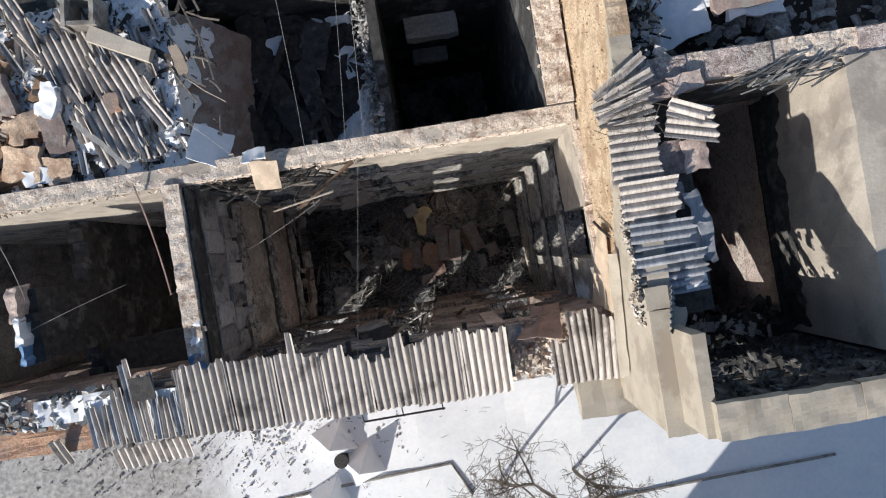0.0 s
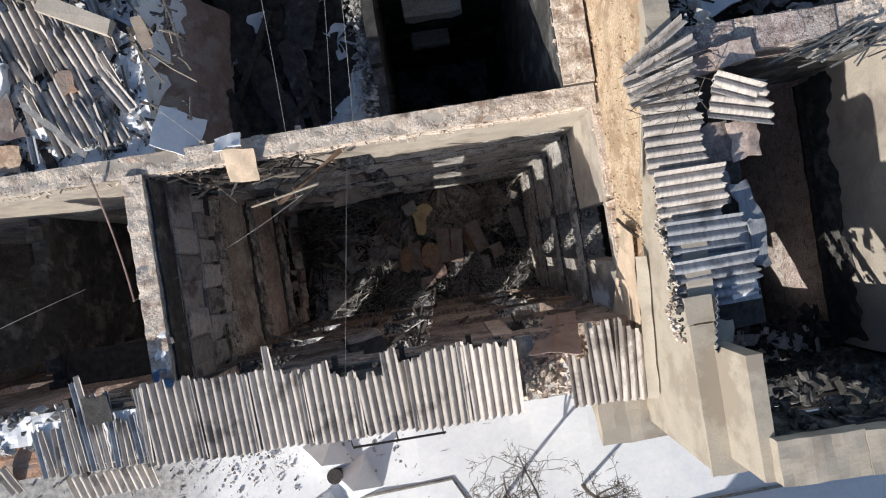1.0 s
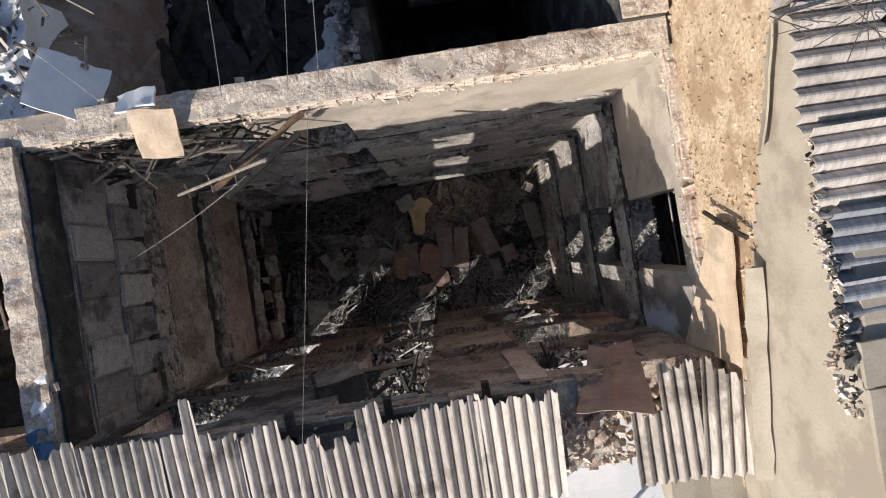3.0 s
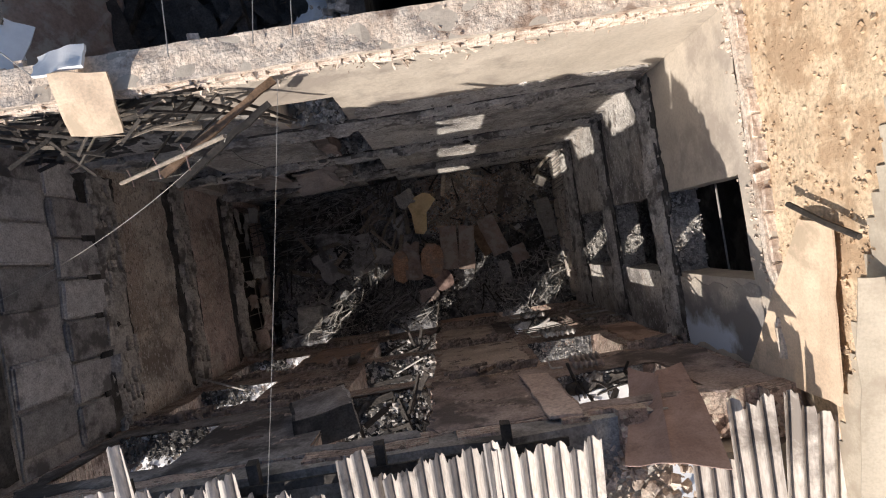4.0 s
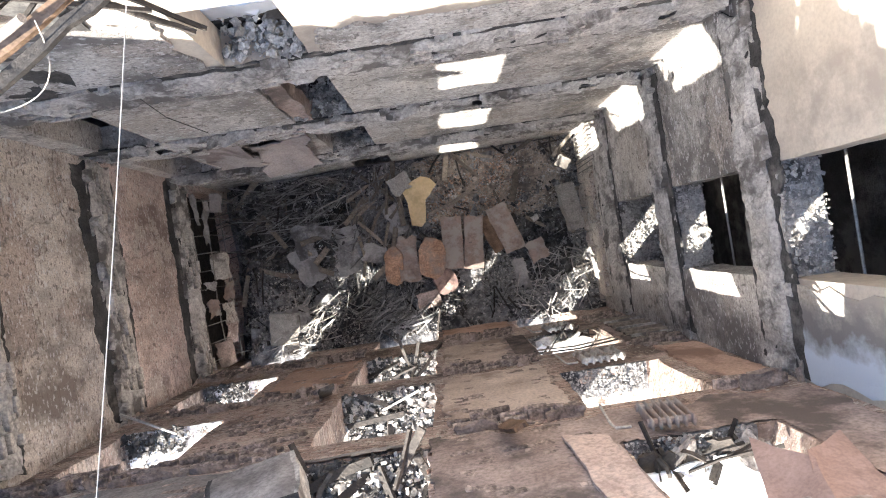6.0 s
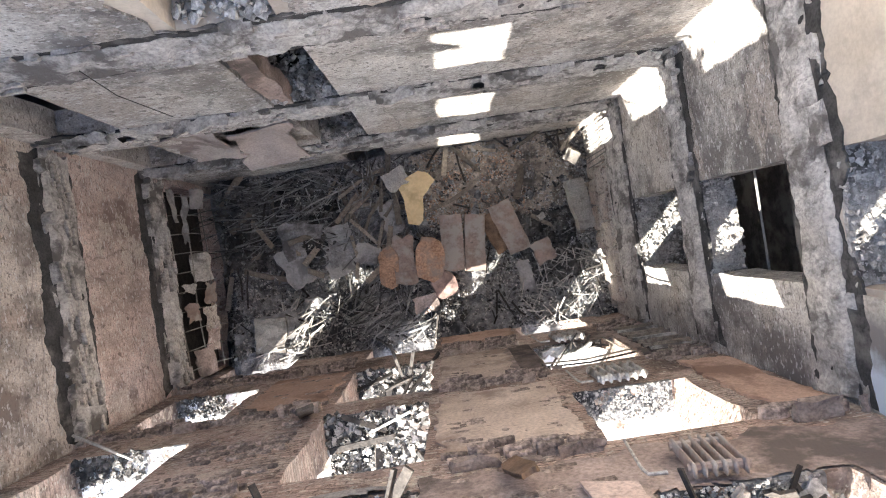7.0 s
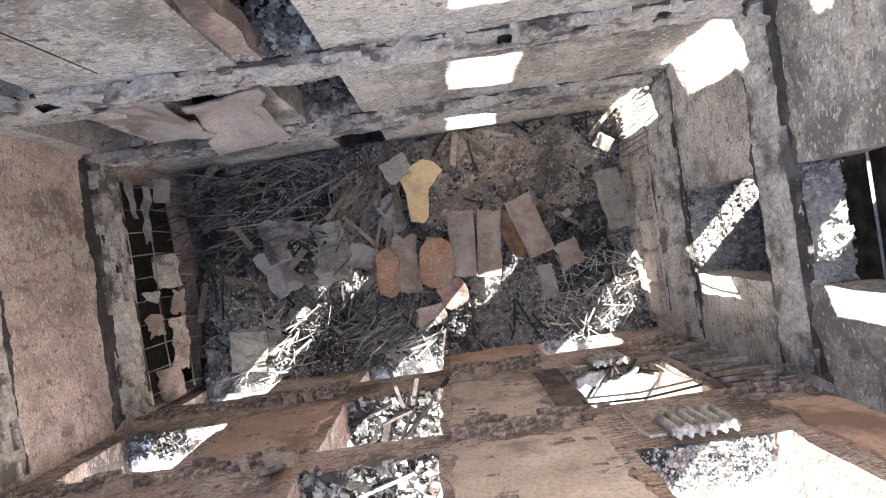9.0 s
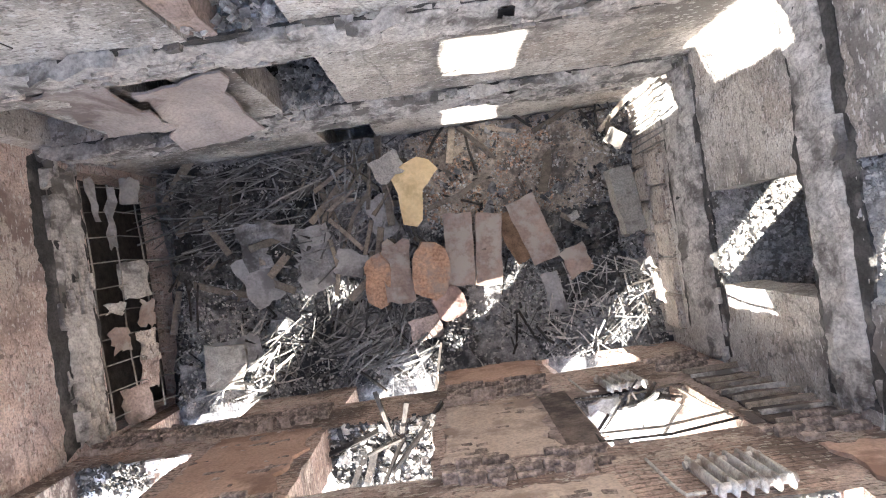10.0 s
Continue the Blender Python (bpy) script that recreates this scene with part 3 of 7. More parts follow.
structure("wall_east_upper", wall_mesh("x", EX + 0.01, 0.43, -3.9, 7.0, 8.2, 11.1, east_doors[2:], top=ragged(11.05, 0.06, 8)), M["plaster_cream"], "cream plastered top-storey wall with a doorway")


def firewall(lower):
    bm = wall_mesh("x", EX + (0.07 if lower else 0.05), 0.36, -3.9, 7.0, 11.05 if lower else 11.3, 14.05, step=0.1, rough=0.02 if lower else 0.006,
                   top=(lambda u: roofline(u) + 0.05 * noise.noise(Vector((u * 2, 0, 7)))) if lower else None, edge=0.03)
    if not lower:
        cut = [f for f in bm.faces if f.calc_center_median().z < roofline(f.calc_center_median().y) - 0.1]
        bmesh.ops.delete(bm, geom=cut, context="FACES")
    return bm


structure("wall_fire_lower", firewall(True), M["firewall"], "rough sandy-orange rendered attic side of the fire wall")
structure("wall_fire_upper", firewall(False), M["render_grey"], "smooth beige render of the fire wall above the lost roof")

# the west cross wall
structure("wall_west", wall_mesh("x", WX, -0.45, SY, NY, GROUND, 5.3, [(-1.88, 1.94, -0.6, 1.92)], step=0.25), M["plaster_pink"], "brown-pink scorched plaster on the cross wall")
structure("wall_west_middle", wall_mesh("x", WX, -0.45, SY, NY, 5.3, 8.1, step=0.25), M["plaster_beige"], "beige pitted plaster on the cross wall's middle storey")
structure("wall_west_upper", wall_mesh("x", WX - 0.06, -0.36, SY, NY, 8.1, 11.25, top=ragged(11.2, 0.08, 5)), M["block"], "soot-black block wall between two roofless rooms")

# near-black sheet added behind the gap so that it reads as deep shade
structure("wall_cavity", wall_mesh("x", WX - 0.40, -0.04, SY, NY, GROUND, 2.0, step=0.4), M["char"], "near-black sheet added behind the cross wall's gap in place of its shade")

# the south outer wall with its windows
W1, W2, W3 = (-5.0, -3.6), (-2.0, -0.65), (1.02, 2.22)
south_open = []
W3_SILL = (0.75, 3.35, 6.5, 9.35)
for k, head in ((0, 1.82), (1, 5.0), (2, 8.15), (3, 10.75)):
    zb = STOREY * k
    south_open += [(*W1, zb + 0.55, zb + (2.25 if k else 1.82)), (*W2, zb + 0.2, zb + (2.38 if k else 1.82)), (*W3, W3_SILL[k], head),
                   (-8.6, -7.3, zb + 0.75, zb + 2.2), (-12.0, -10.7, zb + 0.75, zb + 2.2)]
south_bm = wall_mesh("y", SY, -0.5, -13.0, EX, GROUND, 11.2, south_open, step=0.28, rough=0.02, top=ragged(11.1, 0.1, 12), edge=0.05)
# the eastern windows' jambs are splayed towards the room
for v in south_bm.verts:
    if abs(v.co.x - W3[1]) < 0.09 and any(o[0] == W3[0] and o[2] - 0.09 < v.co.z < o[3] + 0.09 for o in south_open):
        v.co.x += 0.13 if v.co.y > SY - 0.1 else -0.1
structure("wall_south", south_bm, M["plaster_red"], "scorched red-brown brick outer wall with empty window openings")
inner_open = [(o[0], o[1] + (0.15 if o[0] == W3[0] else 0.0), o[2], o[3]) for o in south_open]

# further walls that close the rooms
# rear wall and partition are near-black to paint in the rear rooms' shade
structure("wall_far_north", wall_mesh("y", 6.5, 0.4, -13.0, EX, GROUND, 10.6, step=0.5, top=ragged(10.4, 0.3, 21)), M["soot_shade_wall"], "dark rear wall of the roofless rooms, shade put into its colour")
structure("wall_partition_north", wall_mesh("x", -0.72, -0.25, NY + 0.4, 6.5, GROUND, 10.5, step=0.35, top=lambda u: 9.4 + 0.12 * (u - 2.5) + 0.25 * noise.noise(Vector((u * 2, 4, 4)))), M["soot_shade_wall"], "broken partition wall between two roofless rooms")
structure("wall_far_west", wall_mesh("x", -9.25, -0.4, SY, NY, GROUND, 11.1, step=0.18, top=lambda u: 8.3 + 0.4 * noise.noise(Vector((u * 2, 1, 1))) + 2.3 * (-1.15 < u < 0.4)), M["soot_shade_wall"], "sooty cross wall broken down to a stump")
structure("wall_end_west", wall_mesh("x", -13.0, -0.4, SY - 0.5, 6.9, GROUND, 11.0, step=0.6), M["plaster_grey"], "end wall of the burnt wing")
structure("wall_wing_south", wall_mesh("y", -3.17, -0.42, EX + 0.38, 9.0, GROUND, 15.0, [(4.28, 5.8, 12.4, 14.15), (4.27, 6.05, 9.93, 11.27)], step=0.3, rough=0.03), M["soot_shade_wall"], "dark burnt inner face of the higher wing's outer wall")
structure("wall_wing_east_lower", wall_mesh("x", 7.22, 0.7, -3.1, 2.0, GROUND, 10.9, step=0.3, rough=0.03), M["plaster_pink"], "scorched brown wall of the higher wing's lower storey")
structure("wall_wing_east", wall_mesh("x", 7.2, 0.75, -3.1, 2.0, 10.9, 13.95, step=0.3, rough=0.03, top=ragged(13.9, 0.05, 31)), M["plaster_cream"], "stained cream wall of the higher wing's open room")
structure("wall_wing_north", wall_mesh("y", 2.0, 0.45, EX + 0.42, 9.0, GROUND, 13.9, step=0.3, rough=0.03, top=ragged(13.75, 0.12, 33)), M["plaster_pink"], "broken cross wall of the higher wing")
structure("wall_wing_far", wall_mesh("x", 9.0, 0.4, -3.9, 7.0, GROUND, 13.7, step=0.8), M["plaster_grey"], "far wall of the higher wing")
structure("wall_wing_rear", wall_mesh("y", 7.0, 0.4, EX, 9.4, GROUND, 13.4, step=0.8), M["plaster_grey"], "rear wall of the higher wing")
bm = bmesh.new()
box(bm, EX + 0.45, 4.95, -2.4, 2.0, 10.75, 11.0)
box(bm, 3.9, 7.2, -3.1, -2.75, 10.8, 11.0, 0.03)
structure("floor_wing_upper", bm, M["dark_floor"], "burnt remains of the higher wing's upper floor")
structure("wall_wing_inner", wall_mesh("x", 5.05, -0.12, -1.6, 2.0, GROUND, 10.75, step=0.6), M["soot_shade_wall"], "sooty partition in the higher wing")
bm = bmesh.new()
box(bm, EX + 0.45, 9.0, 2.45, 7.0, 12.2, 12.4)
structure("floor_wing_rear", bm, M["dark_floor"], "burnt attic floor of the higher wing")
bm = bmesh.new()
box(bm, 7.95, 9.0, -3.1, 2.0, 13.3, 13.5)
structure("floor_wing_strip", bm, M["mortar"], "dusty strip of attic floor beyond the open room")
bm = bmesh.new()
box(bm, -5.4, -0.95, NY + 0.4, 6.5, 8.05, 8.3)
structure("floor_north_west", bm, M["dark_floor"], "burnt floor covered in debris")
bm = bmesh.new()
box(bm, -13.0, -5.4, NY + 0.42, 6.5, 10.55, 10.8)
structure("floor_attic", bm, M["dark_floor"], "remaining burnt attic floor")
bm = bmesh.new()
box(bm, EX + 0.4, 9.0, -3.1, 6.9, -1.1, -0.9)
structure("floor_wing_ground", bm, M["dark_floor"], "burnt ground floor of the higher wing")
for k in (1, 2):
    bm = bmesh.new()
    box(bm, -3.4, -1.0, NY + 0.4, 4.2, STOREY * k - 0.28, STOREY * k - 0.06, 0.05)
    structure("floor_landing", bm, M["dark_floor"], "broken edge of a landing floor behind a doorway")


# ---- exposed brick courses where the floors were ----
def loose_brick(name, L, mat, seed):
    bm = bmesh.new()
    rng_state = random.getstate()
    random.seed(seed)
    box(bm, -L / 2, L / 2, -0.07, 0.07, -0.033, 0.033, 0.009)
    random.setstate(rng_state)
    bmesh.ops.bevel(bm, geom=bm.edges[:], offset=0.008, segments=1, affect="EDGES")
    me = bpy.data.meshes.new(name)
    bm.to_mesh(me)
    bm.free()
    me.materials.append(mat)
    return me


BELT_BRICKS = {(key, L): [loose_brick("brick", L, M[key], 7 * i + int(100 * L)) for i in range(4)] for key in ("brick_brown", "brick_band") for L in (0.24, 0.115)}


def belt(name, axis, face, way, u0, u1, z0, z1, seed, gap=0.14, proud=0.05):
    """Bare bricks left sticking out of a wall, piece by piece."""
    rng = random.Random(seed)
    key = "brick_brown" if face == SY else "brick_band"
    owner = holder(name, "scorched bare bricks sticking out where a floor rested" if face == SY else "sooty bare bricks sticking out of a plastered band", "brickwork", "floor belts")
    z = z0
    while z < z1 - 0.03:
        u = u0 + rng.random() * 0.2
        while u < u1 - 0.13:
            L = rng.choice((0.24, 0.24, 0.115))
            a, b = u - L / 2, u + L / 2
            hole = rng.random() < gap * (0.4 + 1.2 * (noise.noise(Vector((u * 1.2, z * 2, seed))) > 0.05))
            hole = hole or (face == SY and any(o[0] - 0.05 < b and o[1] + 0.05 > a for o in (W2, W3)))
            hole = hole or (face == NY and any(p[0] - 0.02 < b and p[1] + 0.02 > a and p[2] - 0.08 < z < p[3] + 0.04 for p in POCKETS))
            if not hole and u0 < a and b < u1:
                ob = new("brick", rng.choice(BELT_BRICKS[key, L]))
                w = face + way * (proud * rng.uniform(0.3, 1.25) - 0.07)
                tilt = rng.gauss(0, 2.5)
                ob.matrix_basis = pose(u, w, z + 0.037, 0, tilt, rng.gauss(0, 2)) if axis == "y" else pose(w, u, z + 0.037, tilt, 0, 90 + rng.gauss(0, 2))
                ob.parent = owner
            u += L + 0.012
        z += 0.077
    return owner


def ledge(axis, face, way, u0, u1, z, seed, depth=0.13):
    """The uneven stub of a floor's edge, with dark joist pockets between."""
    rng = random.Random(seed)
    bm = bmesh.new()
    u = u0
    while u < u1:
        L = rng.uniform(0.08, 0.45)
        b = min(u + L, u1)
        d = depth * rng.uniform(0.1, 1.0) ** 1.5
        if rng.random() > 0.25 and not (face == SY and any(o[0] - 0.05 < b and o[1] + 0.05 > u for o in (W2, W3))):
            p, q = sorted((face - way * 0.02, face + way * d))
            h = rng.uniform(0.03, 0.12)
            if axis == "y":
                box(bm, u, b - 0.01, p, q, z - h, z, 0.02)
            else:
                box(bm, p, q, u, b - 0.01, z - h, z, 0.02)
        u = b + (rng.uniform(0.08, 0.16) if rng.random() < 0.5 else 0.0)
    bmesh.ops.subdivide_edges(bm, edges=bm.edges[:], cuts=2, use_grid_fill=True)
    for v in bm.verts:
        v.co += lumpy(v.co, 0.045, 9)
    return tagged(link("floor_stub", bm, M["brick_brown"] if axis == "y" and way > 0 else M["ledge_plaster"]), "crumbled edge of a lost floor along the wall", "ledge", "floor stubs", "stuff")


def ring_band(axis, face, way, u0, u1, z0, z1, seed, holes=(), above=0.1):
    """A proud, crumbling plastered band with a sooty ragged margin behind it."""
    def wave(u, slow, fast, s):
        return slow * noise.noise(Vector((u * 1.3, seed, s))) + fast * noise.noise(Vector((u * 5, seed, s + 1))) + 0.6 * fast * noise.noise(Vector((u * 16, seed, s + 2)))
    bm = lining(axis, face, way, u0, u1, lambda u: z0 + wave(u, 0.06, 0.05, 1), lambda u: z1 + wave(u, 0.05, 0.05, 4), 0.055, 0.05, 8, 0.07, holes)
    tagged(link("floor_band", bm, M["ledge_plaster"]), "crumbling grey plastered band where a floor rested", "band", "floor bands", "stuff")
    bm = lining(axis, face, way, u0, u1, lambda u: z0 - 0.07 + wave(u, 0.09, 0.07, 7), lambda u: z1 + above + wave(u, 0.16, 0.07, 9), 0.014, 0.05, 5, 0.0, holes)
    tagged(link("soot_margin", bm, M["soot_shade_wall"]), "soot-black ragged margin along a lost floor", "soot", "soot margins", "stuff")


for k in (1, 2, 3):
    zt = STOREY * k - 0.12
    tall = 1.15 if k == 1 else 0.62
    holes = [p for p in POCKETS if p[3] < 8.1]
    ring_band("y", NY, -1, WX + 0.02, EX - 0.02, zt - tall, zt, 10 + k, holes)
    ring_band("x", EX, -1, SY + 0.02, NY - 0.05, zt - tall * 0.9, zt, 20 + k, above=0.16)
    ring_band("x", WX, 1, SY + 0.02, NY - 0.05, zt - (0.68 if k == 1 else tall), zt, 30 + k, above=0.3)
    belt("brickwork", "y", NY, -1, WX, EX, zt - tall, zt - 0.1, 10 + k, gap=0.8, proud=0.07)
    belt("brickwork", "x", WX, 1, SY, NY, zt - (0.66 if k == 1 else tall), zt - 0.1, 30 + k, gap=0.8, proud=0.09)
    belt("brickwork", "y", SY, 1, WX, EX, zt - tall * 0.6, zt, 40 + k, gap=0.3, proud=0.09)
    belt("brickwork", "y", SY, 1, -0.55, 0.95, STOREY * k + 0.2, STOREY * k + 2.1, 90 + k, gap=0.95, proud=0.03)
    belt("brickwork", "y", SY, 1, -3.5, -2.1, STOREY * k + 0.2, STOREY * k + 2.1, 95 + k, gap=0.95, proud=0.03)
    ledge("y", NY, -1, WX, EX, zt + 0.1, 50 + k)
    ledge("x", EX, -1, SY, -0.95, zt + 0.1, 60 + k)
    ledge("x", EX, -1, 0.35, NY, zt + 0.1, 65 + k)
    ledge("x", WX, 1, SY, NY, zt + 0.1, 70 + k, 0.2)
    ledge("y", SY, 1, WX, EX, zt + 0.1, 80 + k, 0.16)


# ---- rubble on the floor of the well ----
def heap(x, y):
    h = 0.25 + 0.22 * noise.noise(Vector((x * 0.9, y * 0.9, 1))) + 0.12 * noise.noise(Vector((x * 2.7, y * 2.7, 5))) + 0.05 * noise.noise(Vector((x * 8, y * 8, 9)))
    h += 0.45 * math.exp(-((y + 2.0) / 0.8) ** 2) - 0.75 * math.exp(-((x + 5.35) / 0.32) ** 2)
    return h


thing("rubble_heap", field(WX, EX, SY - 0.45, NY, 0.06, heap, 0.9), M["ash"], "grey heap of ash, plaster and brick rubble", "rubble", kind="stuff")


def on_heap(x0=WX + 0.1, x1=EX - 0.1, y0=SY, y1=NY - 0.05, up=0.0):
    def spot(rng):
        x, y = rng.uniform(x0, x1), rng.uniform(y0, y1)
        if up == 0.0 and noise.noise(Vector((x * 1.4, y * 1.4, 17))) + 0.5 * noise.noise(Vector((x * 5, y * 5, 19))) < rng.uniform(-0.55, 0.25):
            return None
        return (x, y, heap(x, y) + max(up, 0.014))
    return spot


thing("plaster_dust", field(-0.7, 3.1, -0.1, NY - 0.02, 0.06, lambda x, y: heap(x, y) + 0.035 - 0.12 * max(0.0, math.hypot((x - 1.0) / 1.9, (y - 1.3) / 1.15) - 0.75) + 0.06 * noise.noise(Vector((x * 4, y * 4, 21))), 0.12), M["tan_dust"], "tan plaster dust spread over the heap", "dust", kind="stuff")
thing("rubble_pieces", scatter(24000, on_heap(), (0.006, 0.062), (1, 0.75, 0.45), lie=0.5, seed=2), M["chunk"], "loose broken plaster and mortar over the heap", "rubble", kind="stuff")
thing("pale_rubble", scatter(3000, on_heap(), (0.006, 0.04), lie=0.6, seed=3), M["pale_chunk"], "pale plaster crumbs over the heap", "rubble", kind="stuff")
thing("brick_crumbs", scatter(4200, on_heap(-0.5, 1.9, 0.4, NY - 0.1), (0.008, 0.05), lie=0.6, seed=4), M["brick_chunk"], "reddish brick crumbs over the heap", "rubble", kind="stuff")
thing("dust_crumbs", scatter(5200, on_heap(-0.5, 3.0, 0.1, NY - 0.06, 0.035), (0.006, 0.055), (1, 0.75, 0.5), 0.5, seed=13), M["chunk"], "plaster crumbs over tan dust", "rubble", kind="stuff")
thing("brick_crumbs", scatter(1900, on_heap(-0.4, 1.7, 0.5, NY - 0.1, 0.035), (0.006, 0.05), lie=0.6, seed=14), M["brick_chunk"], "reddish brick crumbs over tan dust", "rubble", kind="stuff")
thing("charred_lumps", scatter(5200, on_heap(), (0.025, 0.13), (1, 0.5, 0.4), 0.6, seed=31), M["soot_shade_chunk"], "charred lumps and splinters over the heap", "rubble", kind="stuff")
thing("charred_splinters", scatter(650, on_heap(), (0.12, 0.4), (1, 0.07, 0.06), 0.3, seed=33), M["soot_shade_chunk"], "thin charred wood splinters over the heap", "rubble", kind="stuff")
thing("plaster_lumps", scatter(1300, on_heap(), (0.025, 0.09), (1, 0.7, 0.5), 0.6, seed=32), M["pale_chunk"], "pale plaster lumps over the heap", "rubble", kind="stuff")
thing("plaster_splinters", scatter(260, on_heap(), (0.1, 0.35), (1, 0.08, 0.06), 0.3, seed=34), M["pale_chunk"], "thin ash-whitened splinters over the heap", "rubble", kind="stuff")
thing("mortar_lumps", scatter(420, on_heap(), (0.06, 0.17), (1, 0.8, 0.55), 0.5, seed=12), M["ash"], "larger ashy lumps of mortar on the heap", "rubble", kind="stuff")
thing("pale_slabs", scatter(90, on_heap(), (0.15, 0.45), (1, 0.75, 0.16), 0.25, seed=5), M["ash"], "broken flat plaster slabs lying on the heap", "rubble", kind="stuff")
thing("laths", sticks(170, on_heap(-3.0, -0.6, SY, 1.9, 0.07), (0.3, 1.1), 0.02, 0.008, 0.12, 6), M["straw"], "tangled split plaster laths on the heap", "laths", kind="stuff")
thing("laths", sticks(60, on_heap(-4.8, -1.6, 0.5, 1.95, 0.1), (0.8, 2.0), 0.018, 0.01, 0.08, 7, (0.1, 0.35)), M["straw"], "long laths lying beside the inner wall", "laths", kind="stuff")
thing("laths", sticks(130, on_heap(0.6, 3.1, SY, 0.0, 0.07), (0.25, 0.8), 0.016, 0.008, 0.15, 8), M["straw"], "short laths among ash", "laths", kind="stuff")
thing("burnt_sticks", sticks(70, on_heap(up=0.05), (0.3, 1.0), 0.035, 0.03, 0.12, 9), M["char"], "charred battens on the heap", "wood", kind="stuff")
thing("split_boards", sticks(45, on_heap(y0=-0.2, up=0.08), (0.4, 1.3), 0.11, 0.02, 0.15, 11), M["wood"], "split grey boards on the heap", "wood", kind="stuff")


thing("laths", sticks(95, on_heap(-2.35, -0.95, -1.2, 1.7, 0.12), (0.35, 1.4), 0.026, 0.01, 0.14, 480, (1.25, 0.5)), M["straw"], "tangle of long split laths across the heap", "laths", kind="stuff")
thing("laths", sticks(110, on_heap(-2.3, -0.9, -1.75, -0.85, 0.1), (0.3, 0.8), 0.03, 0.012, 0.14, 481, (0.5, 0.45)), M["straw"], "pale laths lying crosswise beside the outer wall", "laths", kind="stuff")
thing("laths", sticks(34, on_heap(-4.7, -1.9, 0.75, 1.98, 0.12), (0.8, 2.1), 0.022, 0.012, 0.07, 482, (0.12, 0.22)), M["straw"], "long combed laths lying along the inner wall", "laths", kind="stuff")
thing("laths", sticks(60, on_heap(1.3, 2.9, -1.75, -0.55, 0.1), (0.2, 0.7), 0.022, 0.01, 0.2, 483), M["pale_chunk"], "ash-whitened laths in a corner of the heap", "laths", kind="stuff")
thing("laths", sticks(40, on_heap(-4.3, -2.9, -1.8, -0.9, 0.1), (0.25, 0.9), 0.025, 0.012, 0.15, 484, (0.7, 0.4)), M["pale_chunk"], "ash-whitened laths beside the outer wall", "laths", kind="stuff")
thing("brown_boards", sticks(14, on_heap(-2.3, -1.0, -0.4, 1.6, 0.16), (0.5, 1.3), 0.09, 0.022, 0.12, 485, (1.1, 0.5)), M["wood"], "split grey-brown boards among laths", "wood", kind="stuff")
thing("charred_lumps", scatter(900, on_heap(1.4, 2.7, -1.1, 0.4, 0.03), (0.04, 0.2), (1, 0.7, 0.5), 0.6, seed=486), M["soot_shade_chunk"], "charred lumps heaped beside the east wall", "rubble", kind="stuff")
thing("charred_lumps", scatter(1500, on_heap(-4.8, -2.2, 0.0, 1.95, 0.02), (0.05, 0.24), (1, 0.6, 0.3), 0.5, seed=487), M["soot_shade_chunk"], "charred lumps heaped beside the inner wall", "rubble", kind="stuff")
for i, (x, y, w, l, rz, mt) in enumerate(((-3.4, 0.55, 0.42, 0.8, 8, "soot_blue"), (-3.0, 0.75, 0.3, 0.6, 70, "soot_blue"), (-2.35, 0.15, 0.75, 0.5, 15, "soot_blue"), (-3.9, -1.2, 0.75, 0.6, 10, "grey_board"), (1.9, -0.45, 0.45, 0.5, 20, "brown_panel"), (1.45, -0.95, 0.3, 0.75, 8, "grey_board"), (-0.75, -1.2, 0.5, 0.4, 10, "soot_brown"))):
    thing("fallen_sheet", slab(torn(w, l, 490 + i, 0.03, 4), 0.03, pose(x, y, heap(x, y) + 0.2, 9 * (-1) ** i, 7, rz), 0.3, 0.03), M[mt], "broken sheet lying tilted on the heap", "sheet", "fallen sheets on the heap")
base = holder("base_blocks", "worn tan masonry blocks at the foot of the wall", "masonry")
rng = random.Random(500)
for c in range(7):
    for r in range(2):
        bm = bmesh.new()
        y0 = -1.88 + 0.56 * c + 0.2 * r
        box(bm, EX - 0.07 - 0.03 * rng.random(), EX + 0.03, y0 + 0.015, min(NY - 0.02, y0 + 0.545), 0.15 + 0.64 * r, 0.77 + 0.64 * r, 0.012)
        bmesh.ops.bevel(bm, geom=bm.edges[:], offset=0.03, segments=2, affect="EDGES")
        part("block", bm, M["plaster_beige"], base)
for i in range(9):
    y = 1.15 + 0.1 * i
    thing("corner_lath", tube([(EX - 0.1 - 0.02 * (i % 3), y, 0.5), (EX - 0.13, y + 0.03 * (i % 2), 1.9 + 0.12 * (i % 4))], 0.012, 5), M["straw"], "upright lath standing in the corner", "lath", "corner laths")


def lying(name, w, l, thick, x, y, rz, mat, label, category, seed, tilt=(0, 0), sag=0.0, up=0.12, amount=0.03):
    m = pose(x, y, heap(x, y) + up + thick, tilt[0], tilt[1], rz)
    shape = blob(w, l, seed) if name in ("terracotta_slab", "brick_slab") else torn(w, l, seed, amount)
    return thing(name, slab(shape, thick, m, sag + 0.15, 0.03 if name in ("terracotta_slab", "brick_slab", "grey_slab") else 0.014, 4), mat, label, category)


